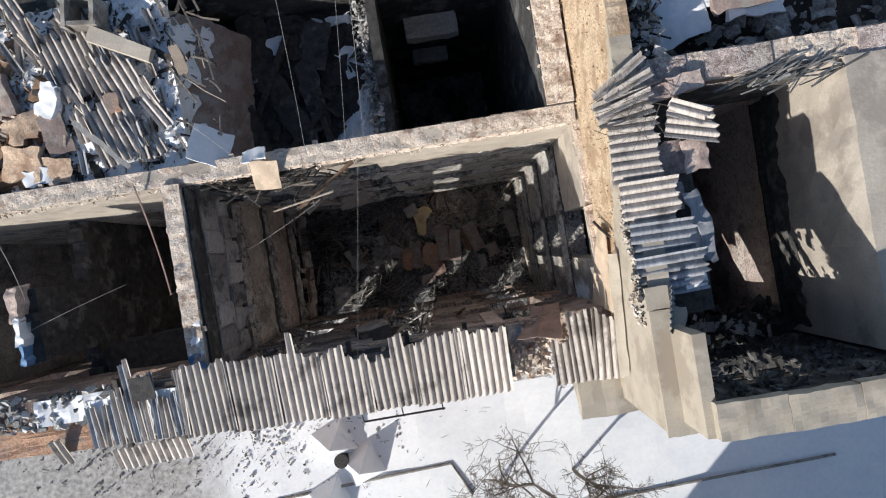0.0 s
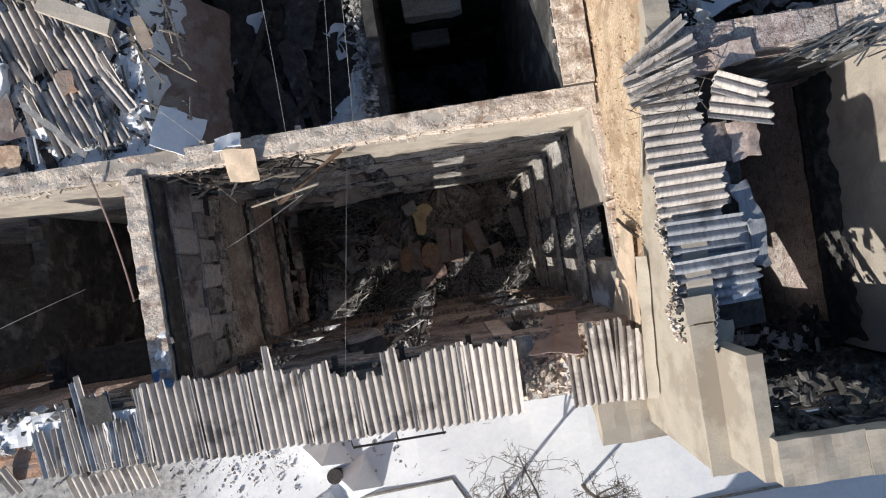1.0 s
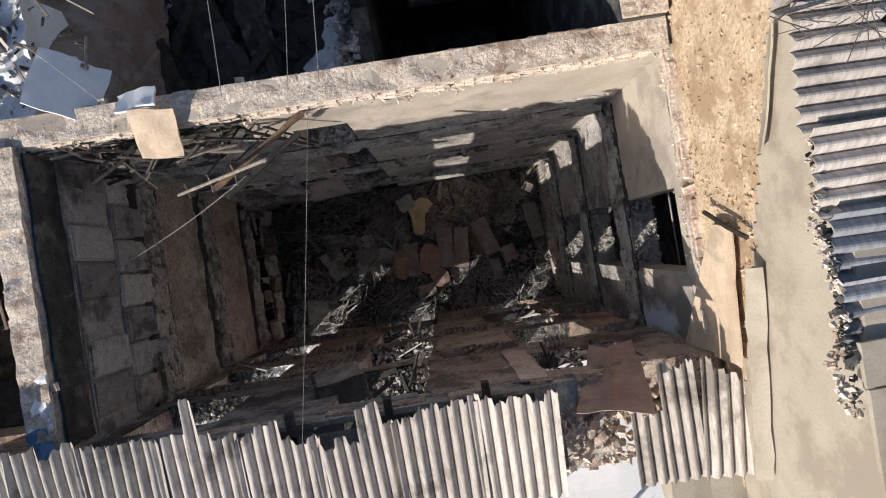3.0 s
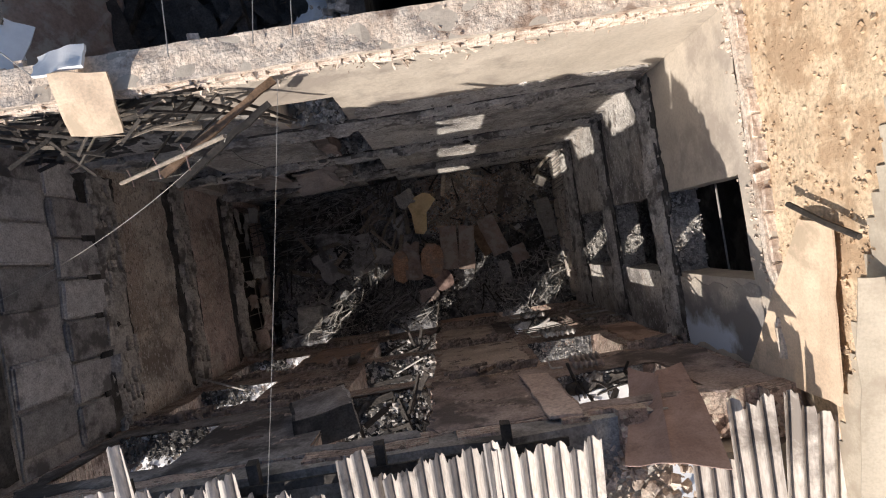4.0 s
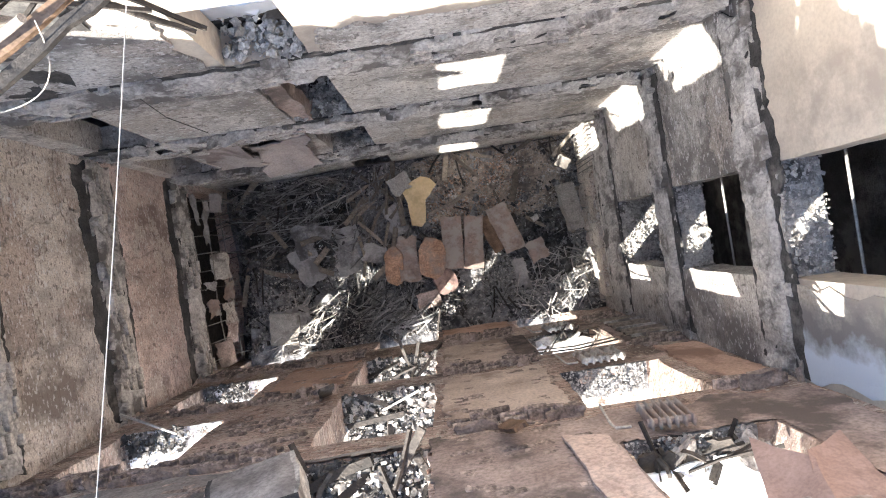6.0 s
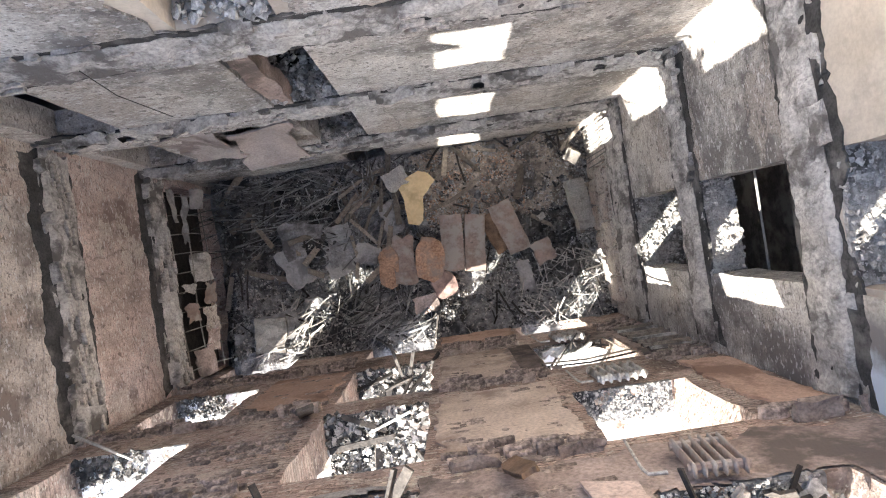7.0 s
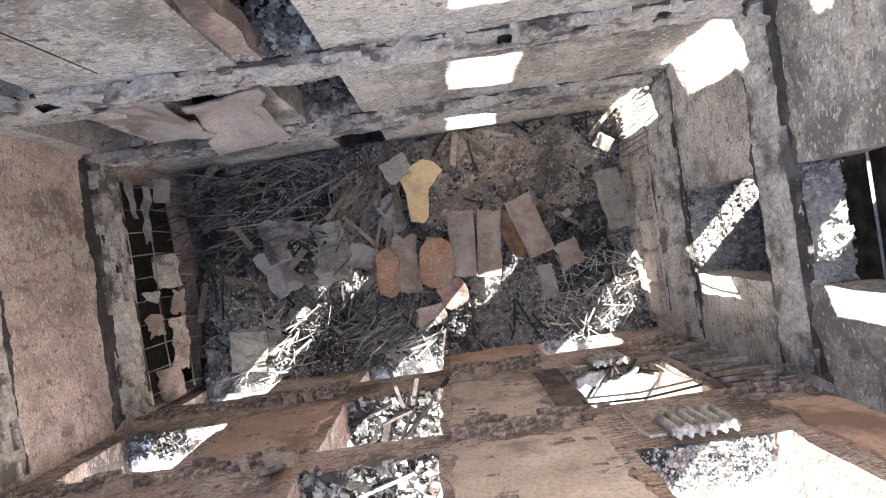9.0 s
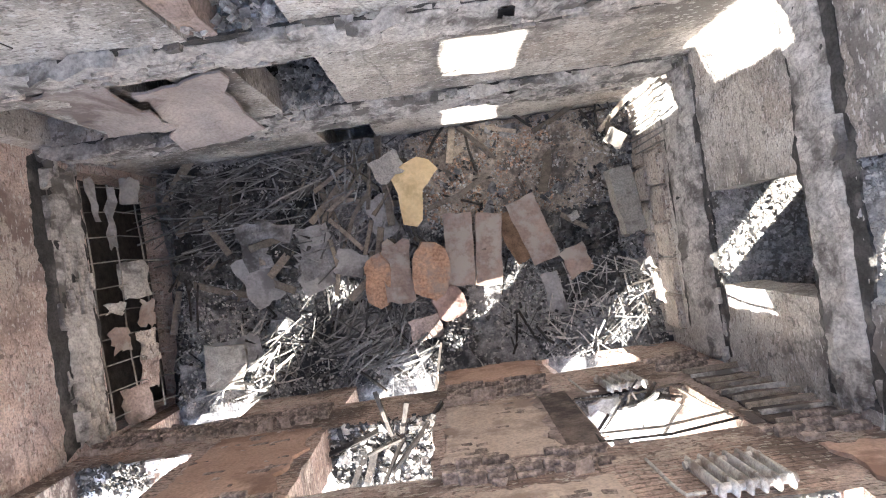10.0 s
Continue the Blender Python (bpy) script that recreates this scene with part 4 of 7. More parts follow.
thing("insulation_board", slab([(-0.22, -0.52), (0.0, -0.56), (0.1, -0.46), (0.14, 0.05), (0.18, 0.4), (0.34, 0.3), (0.4, 0.38), (0.26, 0.54), (0.05, 0.6), (-0.14, 0.5), (-0.42, 0.34), (-0.28, 0.0)], 0.06, pose(-0.62, 1.05, heap(-0.6, 1.0) + 0.3, 8, 8, -4), 0.35, 0.02, 4), M["foam"], "yellow bent insulation board on rubble", "board")
thing("insulation_board", slab(torn(0.5, 0.42, 2, 0.05), 0.05, pose(-1.0, 1.55, heap(-1.0, 1.5) + 0.3, -8, 14, 25), 0.3, 0.02), M["pale_chunk"], "torn grey insulation piece on rubble", "board")
lying("floor_panel", 0.47, 1.2, 0.10, -0.03, 0.02, -5, M["brown_panel"], "dusty brown panel lying on rubble", "panel", 3, (3, -4), 0.05, 0.2, 0.015)
lying("floor_panel", 0.44, 1.2, 0.10, 0.47, -0.05, -7, M["brown_panel"], "dusty brown panel lying on rubble", "panel", 4, (2, 5), 0.05, 0.2, 0.015)
lying("wooden_panel", 0.48, 1.15, 0.05, 1.24, 0.16, 17, M["brown_panel"], "tilted smooth brown panel on rubble", "panel", 5, (10, -8), 0.0, 0.25, 0.012)
lying("wooden_panel", 0.4, 0.9, 0.05, 0.95, 0.1, 22, M["brown_wood"], "dark brown board under a panel", "board", 25, (6, -4), 0.0, 0.12, 0.02)
lying("terracotta_slab", 0.72, 1.0, 0.22, -0.52, -0.28, -8, M["terracotta"], "broken orange terracotta block on rubble", "masonry", 6, (6, 4), 0.15, 0.22, 0.06)
lying("terracotta_slab", 0.46, 0.95, 0.16, -1.42, -0.3, -6, M["terracotta"], "narrow orange masonry block on rubble", "masonry", 7, (4, -10), 0.1, 0.22, 0.05)
lying("grey_slab", 0.46, 1.0, 0.16, -1.06, -0.2, -3, M["brown_panel"], "grey-brown masonry slab on rubble", "masonry", 8, (-4, 8), 0.08, 0.2, 0.05)
lying("grey_slab", 0.45, 0.7, 0.14, -1.2, 0.75, 12, M["grey_board"], "grey masonry slab under a yellow board", "masonry", 28, (8, 4), 0.08, 0.15, 0.05)
lying("brick_slab", 0.6, 0.6, 0.12, -0.3, -0.85, 30, M["rust"], "broken reddish wall piece on rubble", "masonry", 9, (12, 6), 0.1, 0.18, 0.06)
lying("concrete_block", 0.36, 1.05, 0.22, 2.72, 0.42, 9, M["concrete"], "grey oblong concrete block beside the wall", "block", 10, (3, 6), 0.0, 0.6, 0.02)
lying("white_brick", 0.16, 0.13, 0.1, 1.97, 0.3, 25, M["pale_chunk"], "small white brick piece on rubble", "brick", 11, (4, 6), 0.0, 0.1, 0.01)
lying("pale_brick", 0.28, 0.24, 0.12, 2.7, 1.42, -35, M["concrete"], "pale square block on rubble", "brick", 12, (5, 6), 0.0, 0.5, 0.01)
lying("grey_slab", 0.6, 0.55, 0.1, -2.5, -0.05, 20, M["grey_board"], "flat grey slab on rubble", "slab", 13, (5, -6), 0.05, 0.1, 0.05)
lying("grey_slab", 0.5, 0.4, 0.1, -1.85, 0.05, -20, M["grey_board"], "flat grey slab on rubble", "slab", 14, (-6, 4), 0.05, 0.1, 0.05)
lying("grey_slab", 0.55, 0.5, 0.08, -2.4, 0.5, 10, M["grey_board"], "flat grey slab on rubble", "slab", 15, (5, 5), 0.05, 0.08, 0.05)
lying("grey_slab", 0.62, 0.75, 0.08, -4.1, -1.35, -8, M["concrete"], "broken pale slab beside the outer wall", "slab", 16, (5, 4), 0.05, 0.15, 0.05)
lying("grey_slab", 0.5, 0.9, 0.08, -3.45, 0.0, 25, M["grey_board"], "flat grey board on rubble", "slab", 17, (4, 8), 0.05, 0.12, 0.05)


# a steel bar grid in the low gap beside the west wall, hung with torn sheets
def on_grid(y, t):
    """A point of the leaning grid: t runs from its head at the wall down to the heap."""
    return Vector((WX - 0.06 + 0.36 * t + 0.02 * math.sin(3 * y), y, 1.85 - 1.3 * t))


bed = holder("steel_grid", "pale dusty steel bar grid leaning in a burnt-out wall gap", "grid")
for t in (0.04, 0.42, 0.8):
    part("bar", tube([on_grid(-1.8 + 0.45 * j, t) for j in range(9)], 0.013), M["concrete"], bed)
for i in range(10):
    y = -1.7 + 0.38 * i
    part("crossbar", tube([on_grid(y, 0.0), on_grid(y + 0.03, 0.5), on_grid(y - 0.02, 1.05)], 0.01), M["concrete"], bed)
for i, (y, t, w, l, mt, lb) in enumerate((
        (0.28, 0.62, 0.55, 0.5, "ledge_plaster", "pale torn sheet hanging on a bar grid"), (1.25, 0.4, 0.9, 0.14, "grey_board", "narrow pale strip hanging on a bar grid"),
        (1.55, 0.18, 0.7, 0.1, "grey_board", "narrow grey strip hanging on a bar grid"), (-0.28, 0.75, 0.4, 0.26, "brown_panel", "curled brown sheet hanging on a bar grid"),
        (-0.78, 0.7, 0.5, 0.36, "plaster_beige", "tan bulging sheet hanging on a bar grid"), (-1.22, 0.62, 0.5, 0.32, "plaster_pink", "tan bulging sheet hanging on a bar grid"),
        (-0.62, 0.3, 0.35, 0.3, "brown_panel", "scorched sheet hanging on a bar grid"), (-0.12, 0.28, 0.16, 0.3, "ledge_plaster", "small pale scrap hanging on a bar grid"),
        (-1.6, 0.4, 0.5, 0.5, "soot_brown", "smoke-browned sheet hanging on a bar grid"), (1.7, 0.75, 0.4, 0.35, "grey_board", "grey torn sheet hanging on a bar grid"))):
    p = on_grid(y, t)
    thing("torn_sheet", slab(torn(l, w, 30 + i, 0.05, 5), 0.02, pose(p.x + 0.03, y, p.z + 0.02, 0, 66, 5 * (-1) ** i), 0.5, 0.03), M[mt], lb, "sheet", "torn sheets")


# rubble on window sills, balconies and landings
def strip(name, x0, x1, y0, y1, z, n, mat, seed, label, size=(0.02, 0.14), hump=0.1, shape=(1, 0.8, 0.35)):
    def spot(rng):
        return (rng.uniform(x0, x1), rng.uniform(y0, y1), z + abs(rng.gauss(0, hump)))
    return thing(name, scatter(n, spot, size, shape, lie=0.4, seed=seed), mat, label, "rubble", kind="stuff")


for k in (1, 2, 3):
    zb = STOREY * k
    for (a, b), s in ((W1, 1), (W3, 3)):
        z = zb + 0.53 if s == 1 else W3_SILL[k] - 0.03
        if s == 1:
            bm = field(a + 0.03, b - 0.03, SY - 0.46, SY, 0.07, lambda x, y, z=z: z + 0.05 + 0.06 * noise.noise(Vector((x * 5, y * 5, 1 + z))), 0.08)
            thing("sill_snow", bm, M["snow"], "snow and plaster on a window sill", "snow", kind="stuff")
            strip("sill_pieces", a, b, SY - 0.45, SY, z + 0.06, 260, M["chunk"], 101 + 10 * k, "grey broken plaster on a window sill", (0.012, 0.06), hump=0.025)
            strip("sill_pieces", a, a + (0.85 if k < 3 else 1.2), SY - 0.3, SY + 0.02, z + 0.06, 380 if k < 3 else 600, M["soot_shade_chunk"], 102 + 10 * k, "sooty broken plaster on a window sill", (0.015, 0.09), hump=0.04)
        else:
            edge = SY - (0.34 if k == 2 else 0.24)
            thing("sill_snow", field(a + 0.1, b - 0.03, SY - 0.47, edge, 0.05, lambda x, y, z=z: z + 0.04 + (0.015 if z > 5 else 0.06) * noise.noise(Vector((x * 5, y * 5, 3 + z))), 0.06), M["snow"] if k > 1 else M["ledge_plaster"], "snow on the outer half of a window sill", "snow", kind="stuff")
            thing("sill_rubble", field(a + 0.02, b - 0.05, edge - 0.02, SY + 0.01, 0.05, lambda x, y, z=z: z + 0.05 + 0.05 * noise.noise(Vector((x * 7, y * 7, 3 + z))), 0.06), M["ash"], "grey plaster rubble on a window sill", "rubble", kind="stuff")
            strip("sill_pieces", a, b - 0.1, edge - 0.03, SY + 0.02, z + 0.06, 1100, M["chunk"], 103 + 10 * k, "grey broken plaster on a window sill", (0.006, 0.036), hump=0.025)
            strip("sill_pieces", a + 0.2, b - 0.2, SY - 0.4, SY, z + 0.05, 60 if k > 1 else 200, M["pale_chunk"], 104 + 10 * k, "pale broken plaster on a window sill", (0.01, 0.045), hump=0.03)
    balcony = holder("balcony", "shallow concrete balcony heaped with grey rubble", "balcony", "balconies")
    bm = bmesh.new()
    box(bm, W2[0] - 0.15, W2[1] + 0.15, SY - 0.85, SY - 0.5, zb - 0.1, zb + 0.12, 0.02)
    part("slab", bm, M["concrete"], balcony)
    part("rail", tube([(W2[0] - 0.1, SY - 0.83, zb + 0.95), (W2[1] + 0.15, SY - 0.83, zb + 0.95)], 0.02), M["steel"], balcony)
    thing("balcony_ash", field(W2[0] + 0.02, W2[1] - 0.02, SY - 0.83, SY - 0.02, 0.06, lambda x, y, z=zb: z + 0.24 + 0.1 * noise.noise(Vector((x * 3, y * 3, z))) + 0.05 * noise.noise(Vector((x * 9, y * 9, z))), 0.2), M["ash"], "grey ash and rubble filling a doorway", "rubble", kind="stuff")
    strip("balcony_rubble", W2[0], W2[1], SY - 0.83, SY - 0.02, zb + 0.24, 520, M["pale_chunk"], 144 + k, "pale plaster pieces heaped in a doorway", (0.02, 0.13), 0.05, (1, 0.6, 0.25))
    # dark pieces: the doorway's shade is put into the rubble colour
    strip("balcony_rubble", W2[0], W2[1], SY - 0.83, SY - 0.02, zb + 0.2, 1800, M["soot_shade_chunk"], 140 + k, "rubble heaped in a doorway and over a balcony, coloured dark for shade", (0.01, 0.14), 0.06, (1, 0.55, 0.2))
    strip("balcony_rubble", W2[0] + 0.5, W2[1], SY - 0.9, SY - 0.1, zb + 0.2, 90, M["pale_chunk"], 150 + k, "pale rubble heaped over a balcony", (0.015, 0.09), 0.08)
    thing("doorway_planks", sticks((0, 9, 3, 14)[k], lambda r, z=zb: (r.uniform(*W2), r.uniform(SY - 0.7, SY), z + 0.3 + r.uniform(0, 0.12)), (0.35, 1.1), 0.07, 0.03, 0.2, 240 + k), M["char"], "charred splintered planks in a balcony doorway", "wood", kind="stuff")
    thing("threshold_ash", field(EX + 0.0, EX + 0.45, -0.89, 0.29, 0.05, lambda x, y, z=zb: z + 0.0 + 0.03 * noise.noise(Vector((x * 8, y * 8, z))), 0.04), M["ledge_plaster"], "grey plaster dust on a doorway threshold", "rubble", kind="stuff")
    strip("threshold_rubble", EX + 0.0, EX + 0.46, -0.92, 0.32, zb + 0.0, 420, M["pale_chunk"], 160 + k, "grey crumbled plaster on a doorway threshold", (0.01, 0.07), 0.02)
    strip("threshold_rubble", EX + 0.02, EX + 0.44, -0.9, 0.3, zb, 40, M["pale_chunk"], 170 + k, "pale crumbled plaster on a doorway threshold", (0.015, 0.06), 0.02)
    strip("landing_rubble", -2.1, -1.25, NY + 0.02, NY + 1.5, zb + 0.0, 900, M["chunk"], 180 + k, "grey rubble on the floor behind a doorway", (0.02, 0.12), 0.06)
    if k > 1:
        pipe = thing("pipe", tube([(4.02, -3.5, zb - 0.1), (3.98, 2.0, zb - 0.1)], 0.016), M["white_wire"], "thin white pipe crossing behind a doorway", "pipe", "landing pipes")


bm = bmesh.new()
box(bm, EX + 0.45, 4.9, -2.0, 1.6, 2.5, 2.76, 0.04)
structure("floor_landing", bm, M["ledge_plaster"], "dusty landing floor behind the lowest open doorway")
strip("landing_rubble", EX + 0.4, 4.8, -1.2, 0.6, 2.76, 1900, M["chunk"], 190, "grey crumbled plaster over a landing floor", (0.015, 0.08), 0.02)


def radiator(x, z, n=7, tilt=0.0, mat=None, gap=0.098):
    """A cast-iron column radiator under a window."""
    r = holder("radiator", "grey cast-iron column radiator under a window opening", "radiator", "radiators")
    r.matrix_basis = pose(x, SY + 0.13, z, 0, tilt, 0)
    for i in range(n):
        x0 = (i - (n - 1) / 2) * gap
        bm = bmesh.new()
        rings = []
        for zz, wide in ((-0.012, 0.75), (0.0, 1.0), (0.08, 0.95), (0.28, 0.9), (0.48, 0.95), (0.56, 1.0), (0.572, 0.75)):
            rings.append([bm.verts.new((x0 + gap * 0.27 * wide * math.cos(6.2832 * s / 10), 0.055 * math.sin(6.2832 * s / 10), zz)) for s in range(10)])
        for p, q in zip(rings, rings[1:]):
            for s in range(10):
                bm.faces.new((p[s], p[(s + 1) % 10], q[(s + 1) % 10], q[s]))
        bm.faces.new(rings[0][::-1])
        bm.faces.new(rings[-1])
        part("section", bm, mat or M["iron"], r, smooth=True)
    for zz in (0.05, 0.51):
        part("header", tube([(-n * gap / 2, 0, zz), (n * gap / 2, 0, zz)], 0.036, 8), mat or M["iron"], r)
    part("supply_pipe", tube([(-0.35, 0.0, 0.53), (-0.48, 0.0, 0.53), (-0.5, 0.0, 0.4), (-0.5, 0.0, -0.2)], 0.014), M["iron"], r)
    return r


radiator(1.62, 5.97, 6, 2)
radiator(1.53, 8.8, 6, -5, M["brown_panel"], 0.07)
radiator(1.6, 3.0, 5, 4)

thing("limewash_patch", lining("x", EX, -1, -1.945, -0.93, lambda u: 8.42 + 0.05 * noise.noise(Vector((u * 6, 2, 2))), lambda u: 10.7 + 0.1 * noise.noise(Vector((u * 5, 4, 2))), 0.01, 0.05, 12, 0.008), M["limewash"], "smoked plaster with pale blue limewash low in the corner", "plaster patch")
thing("soot_lining", lining("y", SY, 1, WX + 0.05, -0.72, lambda u: 8.45 + 0.15 * noise.noise(Vector((u * 2, 6, 3))), lambda u: 10.95 + 0.1 * noise.noise(Vector((u * 3, 5, 9))), 0.026, 0.06, 40, 0.012, [o for o in inner_open if o[2] > 8.4]), M["soot_grey"], "soot-black plaster of the top storey's outer wall", "plaster patch")
thing("soot_lining", lining("y", SY, 1, -0.7, EX - 0.03, lambda u: 8.5 + 0.25 * noise.noise(Vector((u * 2, 8, 3))) + 0.1 * noise.noise(Vector((u * 9, 8, 3))), lambda u: 10.95 + 0.1 * noise.noise(Vector((u * 3, 7, 9))), 0.026, 0.06, 40, 0.012, [o for o in inner_open if o[2] > 8.4]), M["soot_brown"], "smoke-browned plaster of the top storey's outer wall", "plaster patch")
# greyer lower plaster: smoke, and some shade painted in with it
thing("smoke_stain", lining("y", NY, -1, -5.3, -2.25, lambda u: 8.35, lambda u: 9.75 + 0.25 * noise.noise(Vector((u * 1.1, 6, 6))) + 0.12 * noise.noise(Vector((u * 5, 6, 6))), 0.012, 0.06, 16, 0.01), M["plaster_grey"], "smoke-grey plaster low on the top storey, with shade in its grey", "plaster patch")
thing("smoke_stain", lining("y", NY, -1, -1.2, EX - 0.04, lambda u: 8.35, lambda u: 8.95 + 0.2 * noise.noise(Vector((u * 1.1, 9, 6))) + 0.12 * noise.noise(Vector((u * 5, 9, 6))), 0.012, 0.06, 16, 0.01), M["plaster_grey"], "smoke-grey plaster low on the top storey, with shade in its grey", "plaster patch")
for i, (x0, x1, z0, z1) in enumerate(((-5.3, -2.75, 9.6, 10.9), (-5.3, -3.6, 8.5, 9.5))):
    m = Matrix(((1, 0, 0, (x0 + x1) / 2), (0, 0, -1, NY - 0.012), (0, 1, 0, (z0 + z1) / 2), (0, 0, 0, 1)))
    thing("soot_patch", slab(torn(x1 - x0, z1 - z0, 260 + i, 0.15, 7), 0.015, m, 0, 0.006), M["soot_shade_wall"], "soot-black burnt plaster below the wall head", "plaster patch")
m = Matrix(((0, 0, 1, WX + 0.005), (1, 0, 0, 0.1), (0, 1, 0, 10.85), (0, 0, 0, 1)))
thing("soot_patch", slab(torn(3.9, 0.6, 263, 0.03, 9), 0.03, m, 0, 0.006), M["soot_shade_wall"], "soot-black lining along the cross wall head", "plaster patch")
thing("pale_ledge", tube([(WX + 0.03, -1.9, 10.5), (WX + 0.02, 2.0, 10.55)], 0.02, 6), M["concrete"], "thin pale pipe along the cross wall", "pipe")

thing("soot_lining", lining("y", SY, 1, 0.45, 2.56, lambda u: 2.95 + 0.15 * noise.noise(Vector((u * 3, 9, 3))), lambda u: 5.0 + 0.1 * noise.noise(Vector((u * 4, 9, 9))), 0.026, 0.05, 40, 0.012, [o for o in inner_open if 2.8 < o[2] < 5]), M["soot_brown"], "smoke-browned plaster round a lower window", "plaster patch")
for x0, x1, z0, z1, mt, lb in ((-0.58, 0.62, 2.95, 5.0, "plaster_tan", "pale tan plaster on the pier between two openings"), (-0.58, 0.95, 0.5, 1.75, "plaster_rust", "orange-tan plaster low on the outer wall"), (-0.58, 0.92, 5.75, 7.95, "plaster_tan", "pale tan plaster between two openings"),
                               (2.5, 3.17, 5.75, 7.95, "plaster_rust", "orange-brown plaster beside a window"), (2.44, 3.17, 2.9, 5.05, "scorched", "charred brown plaster behind bare battens"), (0.64, 0.99, 2.9, 5.0, "scorched", "charred plaster beside a lower window"), (-3.45, -2.1, 2.9, 5.0, "plaster_rust", "orange-brown plaster between two openings")):
    thing("plaster_patch", lining("y", SY, 1, x0, x1, lambda u, z=z0: z + 0.14 * noise.noise(Vector((u * 3, z, 3))) + 0.07 * noise.noise(Vector((u * 11, z, 3))), lambda u, z=z1: z + 0.14 * noise.noise(Vector((u * 3, z, 9))) + 0.07 * noise.noise(Vector((u * 11, z, 9))), 0.03, 0.05, 24, 0.014), M[mt], lb, "plaster patch", "plaster patches")
# bare battens and a burnt window frame beside the lower window
for i in range(9):
    z = 2.95 + 0.27 * i
    proud = 0.035 if i % 3 else 0.05
    bm = bmesh.new()
    box(bm, 2.5, EX - 0.02, SY + 0.02, SY + 0.075, z, z + proud, 0.012)
    thing("wall_batten", bm, M["ledge_plaster"] if i % 3 == 1 else M["wood"], "bare scorched batten nailed to the outer wall", "batten", "wall battens")
frame_ob = holder("window_frame", "burnt and bent window frame in a bare opening", "window frame")
for i, (a, b) in enumerate((((1.0, 3.45), (2.2, 3.4)), ((1.0, 3.45), (0.95, 4.95)), ((2.2, 3.4), (2.3, 4.9)), ((0.95, 4.95), (2.3, 4.85)), ((0.95, 4.7), (2.3, 4.62)))):
    part("bar", tube([(a[0], SY + 0.02, a[1]), ((a[0] + b[0]) / 2, SY - 0.01, (a[1] + b[1]) / 2 + 0.02), (b[0], SY + 0.03, b[1])], 0.014, 5), M["char"] if i % 2 else M["wood"], frame_ob)


for i, (x, y, z, w, l, rx, ry, rz, mt) in enumerate(((1.35, -2.1, 3.5, 0.4, 0.3, 20, 10, 10, "pale_chunk"), (1.75, -2.15, 3.55, 0.5, 0.4, 35, -12, 20, "pale_chunk"), (1.98, -2.2, 3.6, 0.36, 0.3, 10, 16, -15, "iron"), (1.2, -2.25, 3.5, 0.3, 0.3, 14, -8, 30, "snow"), (1.55, -2.3, 3.48, 0.45, 0.22, 6, 4, 5, "snow"),
                                                    (1.5, -2.05, 9.5, 0.2, 0.26, 30, 14, 30, "soot_grey"), (1.25, -2.1, 9.5, 0.26, 0.2, 20, -16, 10, "char"), (1.8, -2.05, 9.52, 0.3, 0.16, 25, 10, -20, "char"), (2.05, -2.1, 9.5, 0.24, 0.24, -20, 20, 40, "chunk"))):
    thing("window_scrap", slab(torn(w, l, 510 + i, 0.05, 5), 0.03, pose(x, y, z, rx, ry, rz), 0.5, 0.03), M[mt], "bent pale scrap on a window sill" if i < 5 else "dark bent scrap on a window sill", "scrap", "window scraps")
thing("frame_splinters", sticks(9, lambda r: (r.uniform(1.1, 2.1), r.uniform(SY - 0.35, SY + 0.0), 3.5 + r.uniform(0, 0.1)), (0.25, 0.7), 0.03, 0.02, 0.08, 520), M["char"], "charred frame splinters in a lower window", "wood", kind="stuff")
thing("frame_splinters", sticks(12, lambda r: (r.uniform(1.1, 2.2), r.uniform(SY - 0.3, SY), 9.45 + r.uniform(0, 0.12)), (0.2, 0.6), 0.03, 0.02, 0.3, 521), M["char"], "charred frame splinters in the top window", "wood", kind="stuff")


# ---- roof edge along the south wall ----
SLOPE = 0.15
PITCH = math.degrees(math.atan(SLOPE))


def eave_pose(x, y, dz=0.0, rz=0.0, lift=0.0):
    """On the south roof plane, x along the eaves, sheet length running up the slope."""
    return pose(x, y, 11.58 + (y + 3.15) * SLOPE + dz, PITCH + lift, 0, rz)


rng = random.Random(77)
for i, x in enumerate([-5.9 + 0.965 * j for j in range(7)]):
    tops = {0: [.95, 1, .97, 1, .9, .96, 1], 1: [1, 1, .98, 1, 1, 1, .97], 2: [.98, 1, 1, 1.28, .96, .9, .93], 3: [.92, .95, 1.0, 1.02, .86, .80, .84],
            4: [.74, .70, .78, .72, .98, 1.02, .84], 5: [.9, .93, .98, 1.0, .96, 1.02, .99], 6: [1.05, 1.0, .94, .98, .96, .9, .97]}[i]
    bm = corrugated(1.05, (1.56, 1.53, 1.5, 1.5, 1.56, 1.56, 1.54)[i], eave_pose(x, -3.2 - 0.02 * (i % 2) - 0.02 * i, 0.014 * (i % 2), (0.6, -0.8, 0.3, -0.4, 1.0, -0.6, 0.5)[i], (0, 0, 0, 1, 4, 8, 9)[i]), tops=tops, seed=i)
    thing("roof_slate", bm, M["slate"], "weathered corrugated asbestos-cement sheet on the roof edge, upper end broken", "roof sheet", "eaves sheets")
